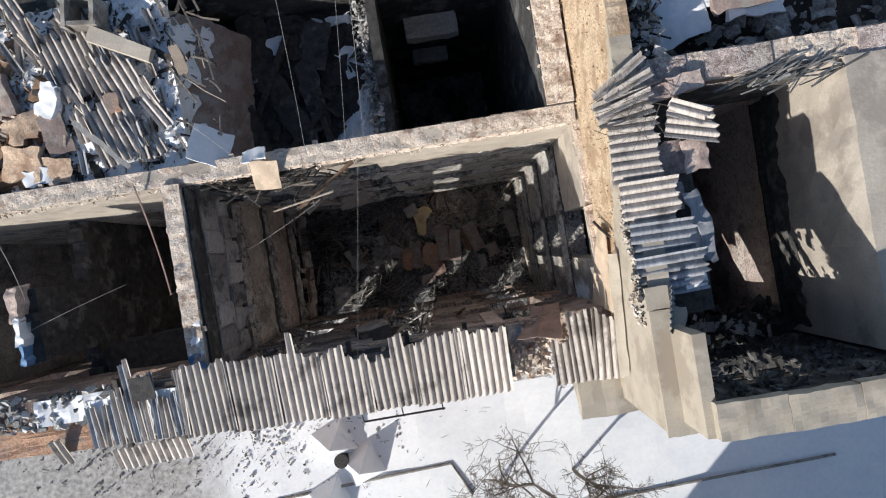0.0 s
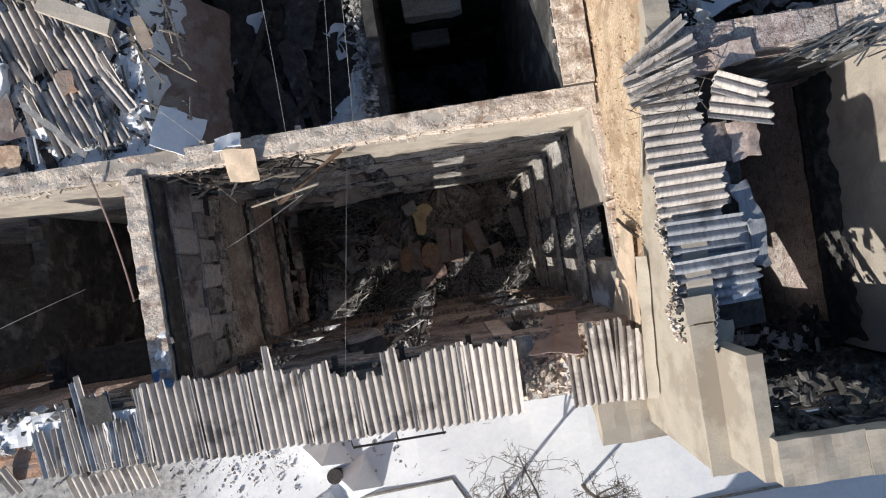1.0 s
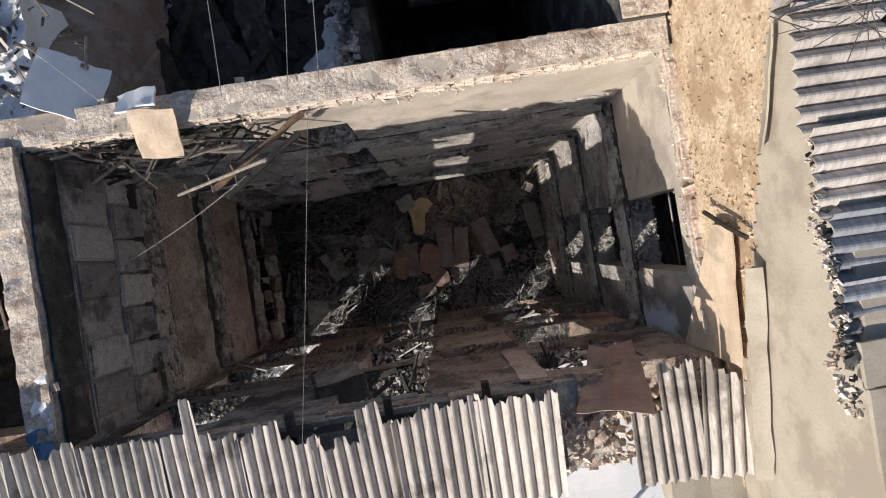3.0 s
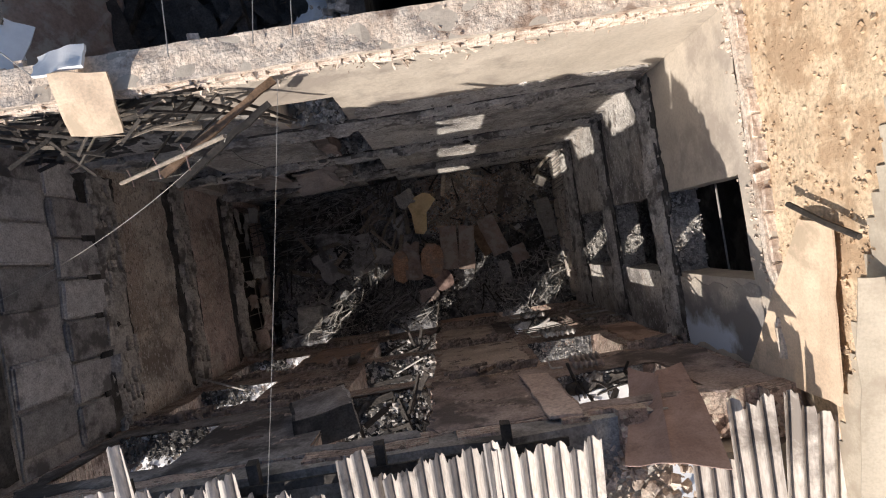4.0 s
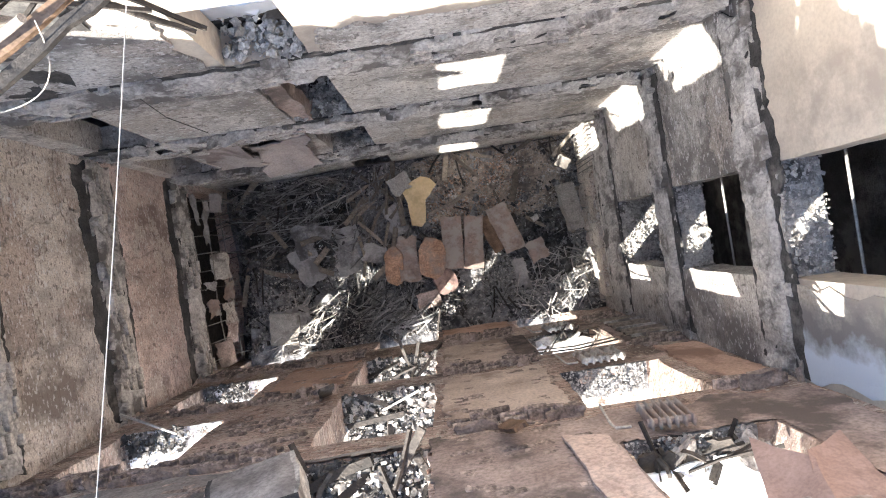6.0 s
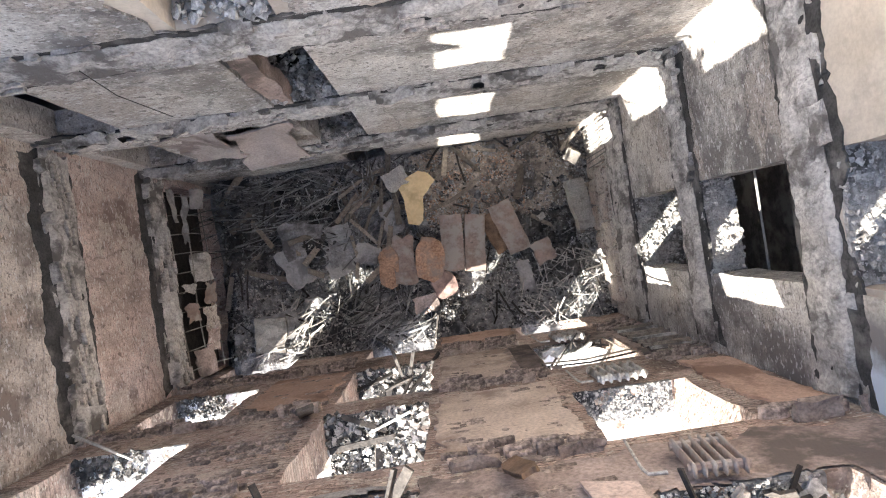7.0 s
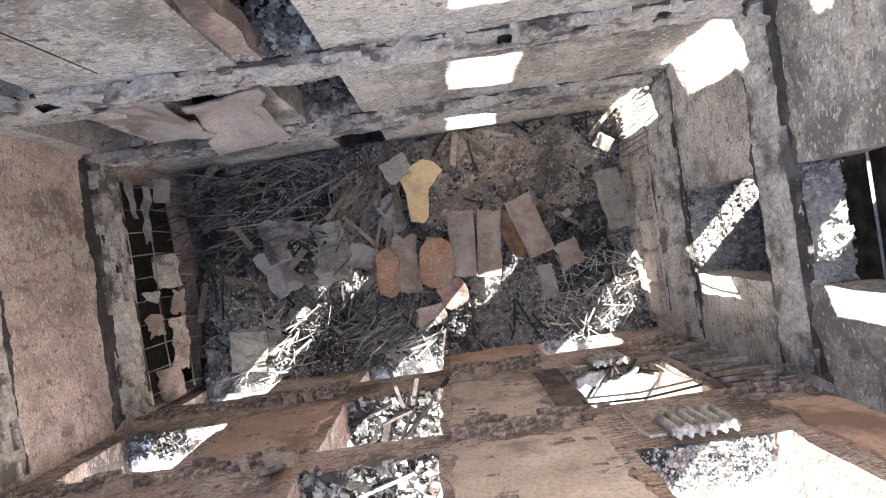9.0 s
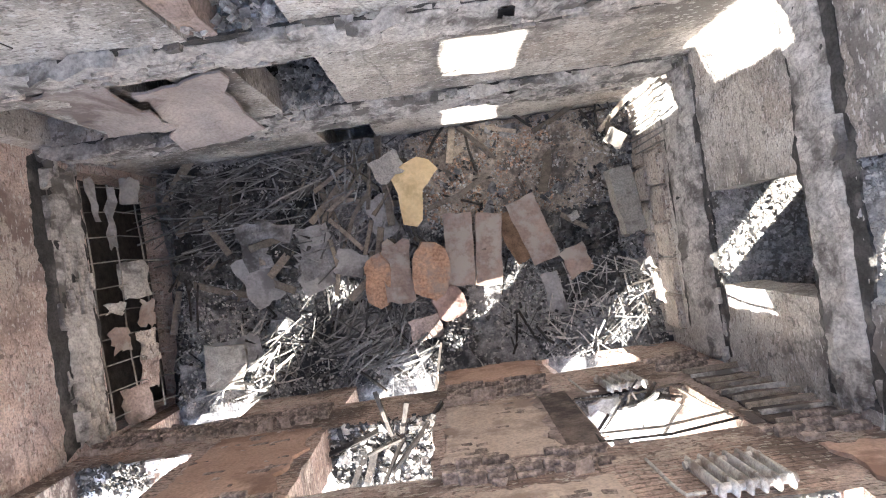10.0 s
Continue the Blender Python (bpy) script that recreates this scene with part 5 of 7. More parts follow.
for i, reach in enumerate((0.66, 0.64, 0.68, 0.62, 0.88, 0.9, 1.2, 1.24, 1.04, 1.0, 0.64, 0.62, 0.66, 0.98)):
    bm = corrugated(0.11, 1.42 * reach, eave_pose(-7.85 + 0.147 * i, -3.12 + 0.02 * rng.random(), 0.02 * rng.random(), rng.gauss(0, 1.6)), pitch=0.115, amp=0.04, tops=[rng.uniform(0.95, 1.03)], seed=40 + i)
    thing("roof_slate", bm, M["slate"] if i % 3 else M["blue_slate"], "splintered strip of corrugated sheet standing over snow", "roof sheet", "eaves sheets")
bm = corrugated(1.65, 0.55, pose(-7.75, -3.8, 10.95, 22, 0, 2), seed=50)
thing("roof_slate", bm, M["slate"], "slipped corrugated sheet hanging below the eaves", "roof sheet", "eaves sheets")
bm = corrugated(0.3, 0.7, pose(-9.0, -3.5, 10.9, 30, 0, 4), seed=51)
thing("roof_slate", bm, M["slate"], "small piece of corrugated sheet on the wall head", "roof sheet", "eaves sheets")
for i, (x, L, n, rz, tops) in enumerate(((1.85, 0.97, 3, 1, [1, .92, .96]), (2.26, 1.54, 3, 2, [1.0, .94, .98]), (2.66, 1.54, 4, -3, [1, .9, .86, .8]))):
    bm = corrugated(0.15 * n, L, pose(x, -3.38, 11.5 + 0.03 * i, 6, 0, rz), tops=tops, seed=60 + i)
    thing("roof_slate", bm, M["slate"], "cracked corrugated sheet on the wall head beside the fire wall", "roof sheet", "eaves sheets")
thing("snow_patch", field(-7.8, -5.75, -3.0, -2.1, 0.08, lambda x, y: 11.52 + (y + 3.15) * SLOPE + 0.05 * noise.noise(Vector((x * 4, y * 4, 0))), 0.06), M["snow"], "snow lying between broken roof sheets", "snow")
thing("roof_felt", slab(torn(0.46, 0.5, 3, 0.02), 0.012, eave_pose(-6.6, -2.0, 0.05)), M["soot_shade_wall"], "stiff dark brown roofing felt over the wall head", "roofing felt")
for i in range(7):
    x = -7.2 + 1.22 * i
    bm = bmesh.new()
    box(bm, -0.05, 0.05, 0.0, 1.5, -0.22, -0.11, 0.008, eave_pose(x, -3.25))
    thing("rafter", bm, M["char"], "charred rafter end resting on the wall head", "rafter", "rafters")
for i, y in enumerate((-3.1, -2.5, -2.0)):
    bm = bmesh.new()
    box(bm, -7.3, 0.9 - 0.1 * i, y - 0.04, y + 0.04, 11.58 + (y + 3.15) * SLOPE - 0.125, 11.58 + (y + 3.15) * SLOPE - 0.09, 0.006)
    thing("batten", bm, M["char"], "charred roof batten under the sheets", "batten", "battens")
bm = bmesh.new()
box(bm, -7.3, 1.0, -3.05, -1.98, 11.0, 11.36, 0.02)
bmesh.ops.subdivide_edges(bm, edges=bm.edges[:], cuts=9, use_grid_fill=True)
for v in bm.verts:
    v.co += lumpy(v.co, 0.06, 3)
thing("cornice", bm, M["soot_grey"], "sooty grey masonry under the roof sheets", "cornice")
guard = holder("snow_guard", "black steel snow guard rail along the eaves", "rail")
part("rail", tube([(-2.3, -3.52, 11.3), (-0.55, -3.5, 11.32)], 0.022), M["steel"], guard)
for i in range(3):
    x = -2.3 + 0.85 * i
    part("bracket", tube([(x, -3.56, 11.2), (x, -3.48, 11.32), (x, -3.15, 11.53)], 0.014), M["steel"], guard)
# the wall head in the gap between the sheets
thing("wall_head_rubble", field(0.85, 1.85, -3.3, -2.0, 0.06, lambda x, y: 11.14 + 0.25 * (y + 2.0) + 0.06 * noise.noise(Vector((x * 6, y * 6, 2))), 0.15), M["pale_chunk"], "crumbled pale mortar on the wall head", "rubble", kind="stuff")
thing("wall_head_pieces", scatter(420, lambda r: (r.uniform(0.85, 2.4), r.uniform(-3.2, -2.35), 11.0 + r.uniform(0, 0.1)), (0.02, 0.13), lie=0.6, seed=201), M["mortar"], "brick and slate bits on the wall head", "rubble", kind="stuff")
thing("wall_head_pieces", scatter(500, lambda r: (r.uniform(-12.5, -7.0), r.uniform(-2.6, -1.9), 11.15 + r.uniform(0, 0.1)), (0.03, 0.18), lie=0.6, seed=202), M["chunk"], "rubble and soot on the wall head", "rubble", kind="stuff")
bm = bmesh.new()
box(bm, -13, -7.3, -3.25, -2.5, 10.75, 11.0, 0.05)
bmesh.ops.subdivide_edges(bm, edges=bm.edges[:], cuts=6, use_grid_fill=True)
for v in bm.verts:
    v.co += lumpy(v.co, 0.1, 2.5) + lumpy(v.co, 0.03, 9)
thing("cornice", bm, M["terracotta"], "bare orange masonry cornice where the roof is lost", "cornice")
thing("snow_patch", field(-9.2, -7.4, -2.55, -2.0, 0.08, lambda x, y: 11.25 + 0.06 * noise.noise(Vector((x * 4, y * 4, 8))), 0.1), M["snow"], "dirty snow on the wall head", "snow")

# rusty sheets fallen over the top window
def quad_sheet(name, a, b, c, d, thick, mat, label, category, group="", curl=0.04, seed=1, rag=0.015):
    """A bent sheet over the four corners a, b, c, d."""
    a, b, c, d = map(Vector, (a, b, c, d))
    nrm = (b - a).cross(d - a).normalized()
    bm = bmesh.new()
    n = 8
    rows = []
    for s in (0.5, -0.5):
        g = []
        for i in range(n + 1):
            for j in range(n + 1):
                u, v = i / n, j / n
                p = a.lerp(b, u).lerp(d.lerp(c, u), v)
                p += ((b - a).normalized() * noise.noise(p * 4 + Vector((seed, 0, 0))) + (d - a).normalized() * noise.noise(p * 4 + Vector((0, 7, seed)))) * rag * 2
                p += nrm * (s * thick + curl * math.sin(2.6 * u + seed) * math.sin(3.1 * v) + 0.02 * noise.noise(p * 3))
                g.append(bm.verts.new(p))
        rows.append(g)
    for s, g in enumerate(rows):
        for i in range(n):
            for j in range(n):
                q = [g[i * (n + 1) + j], g[(i + 1) * (n + 1) + j], g[(i + 1) * (n + 1) + j + 1], g[i * (n + 1) + j + 1]]
                bm.faces.new(q if s == 0 else q[::-1])
    edge = [i * (n + 1) for i in range(n)] + [n * (n + 1) + j for j in range(n)] + [i * (n + 1) + n for i in range(n, 0, -1)] + list(range(n, 0, -1))
    for p, q in zip(edge, edge[1:] + edge[:1]):
        bm.faces.new((rows[0][p], rows[1][p], rows[1][q], rows[0][q]))
    bmesh.ops.recalc_face_normals(bm, faces=bm.faces[:])
    return thing(name, bm, mat, label, category, group)


quad_sheet("steel_sheet", (1.8, -1.8, 10.02), (2.0, -1.8, 10.5), (1.52, -2.2, 12.05), (1.13, -2.22, 11.9), 0.008, M["rust"], "bent rusty red-brown sheet steel over the top window", "sheet", "rusty sheets", 0.06, 1, 0.02)
quad_sheet("steel_sheet", (1.98, -1.78, 10.45), (2.4, -1.8, 10.15), (1.98, -2.3, 12.15), (1.5, -2.2, 12.05), 0.008, M["rust"], "curled rusty red-brown sheet steel beside the fire wall", "sheet", "rusty sheets", 0.07, 2, 0.02)
for i, (x, y, w, l, rz) in enumerate(((1.38, -2.3, 0.52, 0.3, 4), (1.93, -2.28, 0.42, 0.34, -3))):
    thing("sill_board", slab(torn(w, l, 410 + i, 0.015), 0.03, pose(x, y, 9.5, 4, 2, rz), 0, 0.008), M["snow"], "snow-white board lying on the top window's sill", "board", "sill boards")
quad_sheet("plywood_board", (0.56, -1.88, 9.15), (0.92, -1.88, 9.25), (0.98, -1.92, 11.1), (0.62, -1.92, 11.1), 0.03, M["pink_block"], "long pinkish-grey board standing beside the top window", "board", "", 0.01)
crate = holder("crate", "battered dark box standing in the balcony doorway", "box")
for nm, mt, x0, x1, y0, y1, z0, z1, lb in (("front_panel", "soot_grey", -0.36, 0.32, 0.10, 0.13, -0.42, 0.42, ""), ("side_panel", "ledge_plaster", 0.32, 0.36, -0.26, 0.13, -0.42, 0.43, "pale dusty side"),
                                          ("side_panel", "soot_shade_wall", -0.40, -0.36, -0.26, 0.13, -0.42, 0.43, ""), ("top_panel", "soot_shade_wall", -0.40, 0.36, -0.26, 0.13, 0.43, 0.46, "")):
    bm = bmesh.new()
    box(bm, x0, x1, y0, y1, z0, z1)
    bmesh.ops.subdivide_edges(bm, edges=bm.edges[:], cuts=4, use_grid_fill=True)
    for v in bm.verts:
        v.co += lumpy(v.co, 0.035, 4)
    bm.transform(pose(-2.02, -1.82, 9.66, 6, 14, 8))
    part(nm, bm, M[mt], crate, lb)
thing("brown_plank", slab(torn(0.14, 0.8, 93, 0.03), 0.04, pose(0.15, -1.8, 8.9, 80, 12, 20), 0, 0.01), M["brown_wood"], "splintered brown plank standing on the belt", "plank")
thing("brown_plank", slab(torn(0.2, 0.9, 94, 0.03), 0.04, pose(-2.15, -1.8, 6.1, 75, 18, 10), 0, 0.01), M["wood"], "splintered door plank beside the balcony doorway", "plank")
thing("white_rod", tube([(-1.45, -2.2, 5.95), (-0.85, -1.9, 6.35)], 0.018), M["white_wire"], "thin pale rod leaning in the balcony doorway", "rod")
thing("white_rod", tube([(-5.15, -1.7, 5.9), (-4.1, -1.95, 6.5)], 0.02), M["white_wire"], "thin pale rod on a window sill", "rod")

# smooth pale sheet leaning on the fire wall, with its dark batten and the long flashing
quad_sheet("leaning_sheet", (3.13, -1.96, 10.32), (3.14, -0.24, 11.75), (3.18, -0.34, 12.15), (3.14, -1.97, 11.95), 0.02, M["pale_board"], "large pale bent sheet leaning against the fire wall", "sheet", "", 0.04, 1)
thing("charred_batten", tube([(3.12, -0.1, 11.63), (3.14, -0.3, 12.1), (3.16, -0.44, 12.5)], 0.03, 5), M["char"], "charred batten end on the fire wall", "batten")
quad_sheet("flashing", (3.03, -3.25, 12.08), (3.21, -3.25, 12.16), (3.21, -0.75, 12.66), (3.05, -0.75, 12.56), 0.02, M["render_grey"], "long pale roof flashing along the fire wall", "flashing", "", 0.015, 3)
quad_sheet("flashing", (3.17, 0.4, 13.0), (3.13, 0.4, 13.14), (3.15, 1.5, 13.6), (3.2, 1.5, 13.46), 0.02, M["render_grey"], "short pale roof flashing along the fire wall", "flashing", "", 0.01, 3)
thing("render_lumps", scatter(1300, lambda r: (lambda y: (EX + 0.06, y, r.uniform(11.1, roofline(y))))(r.uniform(-2.0, 5.0)), (0.012, 0.05), (0.6, 1, 1), 0.6, seed=250), M["firewall"], "rough mortar lumps on the attic side of the fire wall", "mortar", kind="stuff")

# ---- the higher wing ----
for i, (x, y, L, n, rz, dz, ry, mt, tops) in enumerate((
        (3.08, -1.58, 1.2, 5, 1, 0.0, 15, "blue_slate", [1, .96, 1.02, .94, 1]), (3.06, -0.86, 1.12, 4, -1, 0.03, 13, "blue_slate", [.95, 1.0, .9, 1]), (2.98, -0.3, 1.0, 5, 0, 0.06, 8, "slate", [1, .94, .98, 1.0, .9]),
        (2.94, 0.42, 0.84, 7, -1, 0.09, 5, "slate", [1, .92, 1, .96, .94, .98, 1]), (2.74, 1.36, 0.95, 3, 9, 0.13, 4, "slate", [1, .95, 1]), (4.05, 1.08, 0.82, 4, -15, 0.0, 6, "slate", [.9, .96, 1.05, 1.1]),
        (4.08, 1.42, 0.7, 2, -24, 0.06, 10, "slate", [1, .9]))):
    m = pose(x, y + 0.15 * n, 14.12 + dz, 0, ry, -90 + rz)
    bm = corrugated(0.15 * n, L, m, tops=tops, seed=110 + i)
    thing("roof_slate", bm, M[mt], "corrugated asbestos-cement sheet lying across the fire wall head" if mt == "slate" else "blue-grey corrugated sheet sagging off the fire wall head", "roof sheet", "wing sheets")
for i, (x, y, L, rz) in enumerate(((2.72, 1.78, 1.15, 27), (2.74, 1.95, 1.1, 33), (2.8, 1.66, 0.95, 17), (2.9, 1.9, 0.9, 22))):
    thing("roof_slate", corrugated(0.15, L, pose(x, y, 14.2 + 0.04 * i, 0, 2, -90 + rz), seed=395 + i), M["slate"], "narrow splintered strip of corrugated sheet on the fire wall", "roof sheet", "wing sheets")
for i, (x, y, w, l, rz, mt, lb) in enumerate(((4.45, 0.74, 0.46, 0.56, 6, "pink_block", "pale bent board on the open room's edge"), (3.9, 0.12, 0.48, 0.46, -4, "grey_board", "grey bent sheet among roof sheets"),
                                              (4.0, 0.72, 0.55, 0.6, 8, "soot_brown", "dark brown sheet among roof sheets"), (4.3, -0.15, 0.3, 0.6, 14, "blue_slate", "curled blue-grey scrap on the wall edge"),
                                              (4.38, -0.75, 0.28, 0.7, 4, "blue_slate", "curled blue-grey scrap on the wall edge"), (3.6, -1.98, 0.42, 0.5, -12, "render_grey", "flat pale piece on the wall head"))):
    thing("sheet_piece", slab(torn(w, l, 120 + i, 0.04), 0.03, pose(x, y, 13.9 + 0.02 * i, 6 * (-1) ** i, 8, rz), 0.25, 0.03), M[mt], lb, "sheet", "wing pieces")
for i, (x, y, w, l) in enumerate(((4.42, 1.97, 0.62, 0.3), (3.95, 1.86, 0.5, 0.26), (3.75, 2.1, 0.3, 0.26))):
    thing("masonry_block", slab(torn(w, l, 420 + i, 0.02), 0.22, pose(x, y, 14.02, 4, 6 * (-1) ** i, 8), 0.05, 0.02), M["pink_block"], "pinkish masonry block on the broken cross wall", "masonry", "wing blocks")
thing("coping_rubble", scatter(170, lambda r: (lambda y: (3.02 + 0.05 * math.sin(5 * y) + r.gauss(0, 0.035), y, 14.06 + r.uniform(-0.06, 0.04)))(r.uniform(-2.0, 0.4)), (0.02, 0.08), (1, 0.8, 0.7), 0.7, seed=430), M["mortar"], "broken mortar teeth along the fire wall's coping", "rubble", kind="stuff")
thing("roof_twigs", sticks(45, lambda r: (r.uniform(2.75, 3.7), r.uniform(1.0, 2.1), 14.3 + r.uniform(0, 0.1)), (0.15, 0.6), 0.007, 0.006, 0.1, 432, (0.3, 0.8)), M["bark"], "twigs and splinters over the broken roof sheets", "litter", kind="stuff")
thing("coping_soot", scatter(90, lambda r: (3.06 + r.gauss(0, 0.03), r.uniform(-1.9, 0.4), 14.06 + r.uniform(-0.04, 0.03)), (0.03, 0.1), (1, 0.8, 0.7), 0.7, seed=431), M["soot_shade_chunk"], "sooty crumbs along the fire wall's coping", "rubble", kind="stuff")
thing("snow_patch", field(3.9, 4.3, -1.5, -0.3, 0.08, lambda x, y: 13.95 + 0.07 * noise.noise(Vector((x * 4, y * 4, 5))) - 0.12 * (x - 3.9), 0.1), M["snow"], "snow on the open room's wall head", "snow")
bm = bmesh.new()
box(bm, EX + 0.44, 4.35, -1.9, 1.95, 13.55, 13.85, 0.05)
thing("roof_beam", bm, M["char"], "charred roof deck under the corrugated sheets", "roof deck")
for i, (x, y0, y1, w) in enumerate(((3.33, -3.88, -1.75, 0.36), (3.66, -3.88, -2.2, 0.3), (3.33, -1.73, -1.35, 0.4))):
    thing("coping_slab", slab(torn(w, y1 - y0, 130 + i, 0.008), 0.05, pose(x, (y0 + y1) / 2, 14.12 + 0.004 * i, 0, 2 - 3 * (i == 1), 0), 0, 0.004), M["render_grey"], "smooth pale coping slab on the fire wall", "coping", "fire wall copings")
coping = holder("wall_coping", "weathered concrete wall head of the higher wing", "coping")
for i in range(5):
    x = 3.58 + 1.1 * i
    bm = bmesh.new()
    box(bm, x, x + 1.09, -3.68, -3.12 - 0.02 * (i % 2), 15.0, 15.2 + 0.01 * (i % 3))
    bmesh.ops.subdivide_edges(bm, edges=bm.edges[:], cuts=7, use_grid_fill=True)
    for v in bm.verts:
        v.co += lumpy(v.co, 0.03, 4)
    part("slab", bm, M["render_grey"], coping)
bm = bmesh.new()
box(bm, 3.46, 3.66, -3.67, -2.05, 13.6, 15.02, 0.01)
thing("corner_pier", bm, M["render_grey"], "smooth beige corner pier carrying the wing's coping", "pier")
bm = bmesh.new()
box(bm, 2.35, 3.85, -4.25, -2.5, 10.75, 11.22, 0.02)
bmesh.ops.subdivide_edges(bm, edges=bm.edges[:], cuts=5, use_grid_fill=True)
for v in bm.verts:
    v.co += lumpy(v.co, 0.05, 3)
thing("corner_pier", bm, M["render_grey"], "tan rendered corner pier below the fire wall", "pier")
m = Matrix(((0.2, -0.43, 0.0, 3.8), (0.97, 0.18, 0.0, -2.3), (-0.1, 0.88, 0.0, 13.5), (0, 0, 0, 1)))
for r, v in enumerate(m.col[0].xyz.cross(m.col[1].xyz)):
    m[r][2] = v
thing("bent_sheet", corrugated(0.8, 1.0, m, pitch=0.1, amp=0.022, seed=140), M["blue_slate"], "corrugated sheet standing on edge beside the open room", "roof sheet")
thing("wing_rubble", scatter(600, lambda r: (r.uniform(3.8, 6.9), -3.1 + abs(r.gauss(0, 0.3)), 11.05 + abs(r.gauss(0, 0.08))), (0.04, 0.3), (1, 0.8, 0.2), 0.5, seed=203), M["dark_floor"], "dark rubble along the open room's outer wall", "rubble", kind="stuff")
thing("wing_snow_rubble", scatter(34, lambda r: (r.uniform(4.0, 6.6), -3.05 + abs(r.gauss(0, 0.25)), 11.15 + abs(r.gauss(0, 0.08))), (0.1, 0.5), (1, 0.6, 0.1), 0.4, seed=204), M["pale_chunk"], "pale broken boards and snow in the open room", "rubble", kind="stuff")
thing("wing_laths", sticks(44, lambda r: (r.uniform(5.5, 7.1), r.uniform(1.75, 2.0), 13.85 + r.uniform(0, 0.1)), (0.3, 1.2), 0.03, 0.012, 0.1, 205, (0.3, 0.25)), M["straw"], "broken laths hanging over the cross wall head", "laths", kind="stuff")
for i, (x, y, z, w, l, rz, mt) in enumerate(((4.6, 3.1, 13.2, 1.5, 0.55, 12, "snow"), (5.1, 3.75, 13.3, 1.6, 0.8, 8, "snow"), (6.0, 3.6, 13.4, 1.1, 0.7, 5, "brown_panel"), (4.1, 3.9, 13.3, 0.4, 0.6, -10, "snow"),
                                             (5.6, 4.4, 13.2, 1.3, 0.8, 14, "snow"), (6.3, 3.3, 13.2, 1.2, 0.35, 3, "snow"))):
    thing("snowy_slab", slab(torn(w, l, 150 + i, 0.07), 0.09, pose(x, y, z, 8, -5 + 3 * i, rz), 0.05, 0.03), M[mt], "snow-covered roof slab tilted over the burnt attic" if mt == "snow" else "brown roof slab tilted over the burnt attic", "slab", "attic slabs")
thing("attic_rubble", scatter(900, lambda r: (r.uniform(3.7, 9.0), r.uniform(2.5, 6.8), 12.4 + abs(r.gauss(0, 0.3))), (0.05, 0.35), (1, 0.8, 0.3), 0.6, seed=206), M["chunk"], "burnt attic debris of the higher wing", "rubble", kind="stuff")
thing("attic_pieces", scatter(260, lambda r: (r.uniform(3.62, 4.3), r.uniform(2.3, 6.0), 13.4 + abs(r.gauss(0, 0.2))), (0.05, 0.25), (1, 0.8, 0.3), 0.8, seed=207), M["pale_chunk"], "pale mortar and lath debris along the fire wall", "rubble", kind="stuff")
thing("attic_sticks", sticks(130, lambda r: (r.uniform(3.6, 4.3), r.uniform(2.3, 5.0), 13.6 + r.uniform(-0.3, 0.2)), (0.15, 0.7), 0.03, 0.015, 0.4, 208), M["char"], "charred splinters along the fire wall", "laths", kind="stuff")

# brick pier beside the fire wall in the rear room; its near-black stands for shade
structure("wall_pier_north", wall_mesh("x", 2.6, 0.58, NY + 0.4, 6.5, GROUND, 11.3, step=0.2, rough=0.03, top=ragged(11.25, 0.08, 51)), M["soot_shade_wall"], "broken brick pier wall beside the fire wall")
thing("pier_bricks", scatter(420, lambda r: (r.uniform(2.62, 3.15), r.uniform(2.6, 6.4), 11.25 + r.uniform(0, 0.06)), (0.03, 0.14), (1.2, 0.7, 0.5), 0.35, seed=209), M["mortar"], "loose bricks and mortar on the pier head", "rubble", kind="stuff")

# ---- debris of the lost roof north-west ----
def attic(x, y):
    return 10.95 + 0.18 * noise.noise(Vector((x * 0.8, y * 0.8, 2))) + 0.10 * noise.noise(Vector((x * 3, y * 3, 4))) + 0.07 * noise.noise(Vector((x * 8, y * 8, 4))) + 0.02 * (x + 6)


thing("attic_snow", field(-9.2, -5.22, NY + 0.45, 6.4, 0.08, attic, 0.25), M["snow"], "dirty snow among roof debris", "snow", kind="stuff")
thing("attic_debris", scatter(1250, lambda r: (lambda x, y: (x, y, attic(x, y) + 0.02))(r.uniform(-9.1, -5.2), r.uniform(2.6, 6.4)), (0.015, 0.13), (1, 0.5, 0.3), 0.6, seed=210), M["chunk"], "broken slate and mortar over the snow", "rubble", kind="stuff")
thing("attic_debris", scatter(310, lambda r: (lambda x, y: (x, y, attic(x, y) + 0.05))(r.uniform(-12.5, -8.2), r.uniform(2.6, 6.0)), (0.1, 0.7), (1, 0.5, 0.12), 0.4, seed=211), M["brown_wood"], "brown boards and bricks over the attic", "rubble", kind="stuff")
for i, (x, y, n, L, rz, tilt) in enumerate(((-7.65, 4.22, 8, 1.45, 15, 9), (-6.94, 2.69, 7, 1.5, 17, 6), (-6.52, 3.98, 5, 0.95, 20, 14), (-8.12, 5.1, 3, 1.1, 22, 10), (-6.02, 2.73, 3, 1.1, 24, -4), (-7.43, 3.32, 3, 0.8, 8, 12), (-5.64, 3.34, 2, 0.9, 30, 6), (-9.09, 3.65, 4, 0.9, 60, 8), (-8.49, 5.9, 3, 1.2, 25, 5))):
    bm = corrugated(0.15 * n, L, pose(x, y, attic(x, y) + 0.12, tilt, 5, rz), tops=[0.8 + 0.05 * ((j * 7 + i) % 5) for j in range(n)], seed=160 + i)
    thing("roof_slate", bm, M["slate"], "broken corrugated sheet lying on snowy roof debris", "roof sheet", "fallen sheets")
rng = random.Random(440)
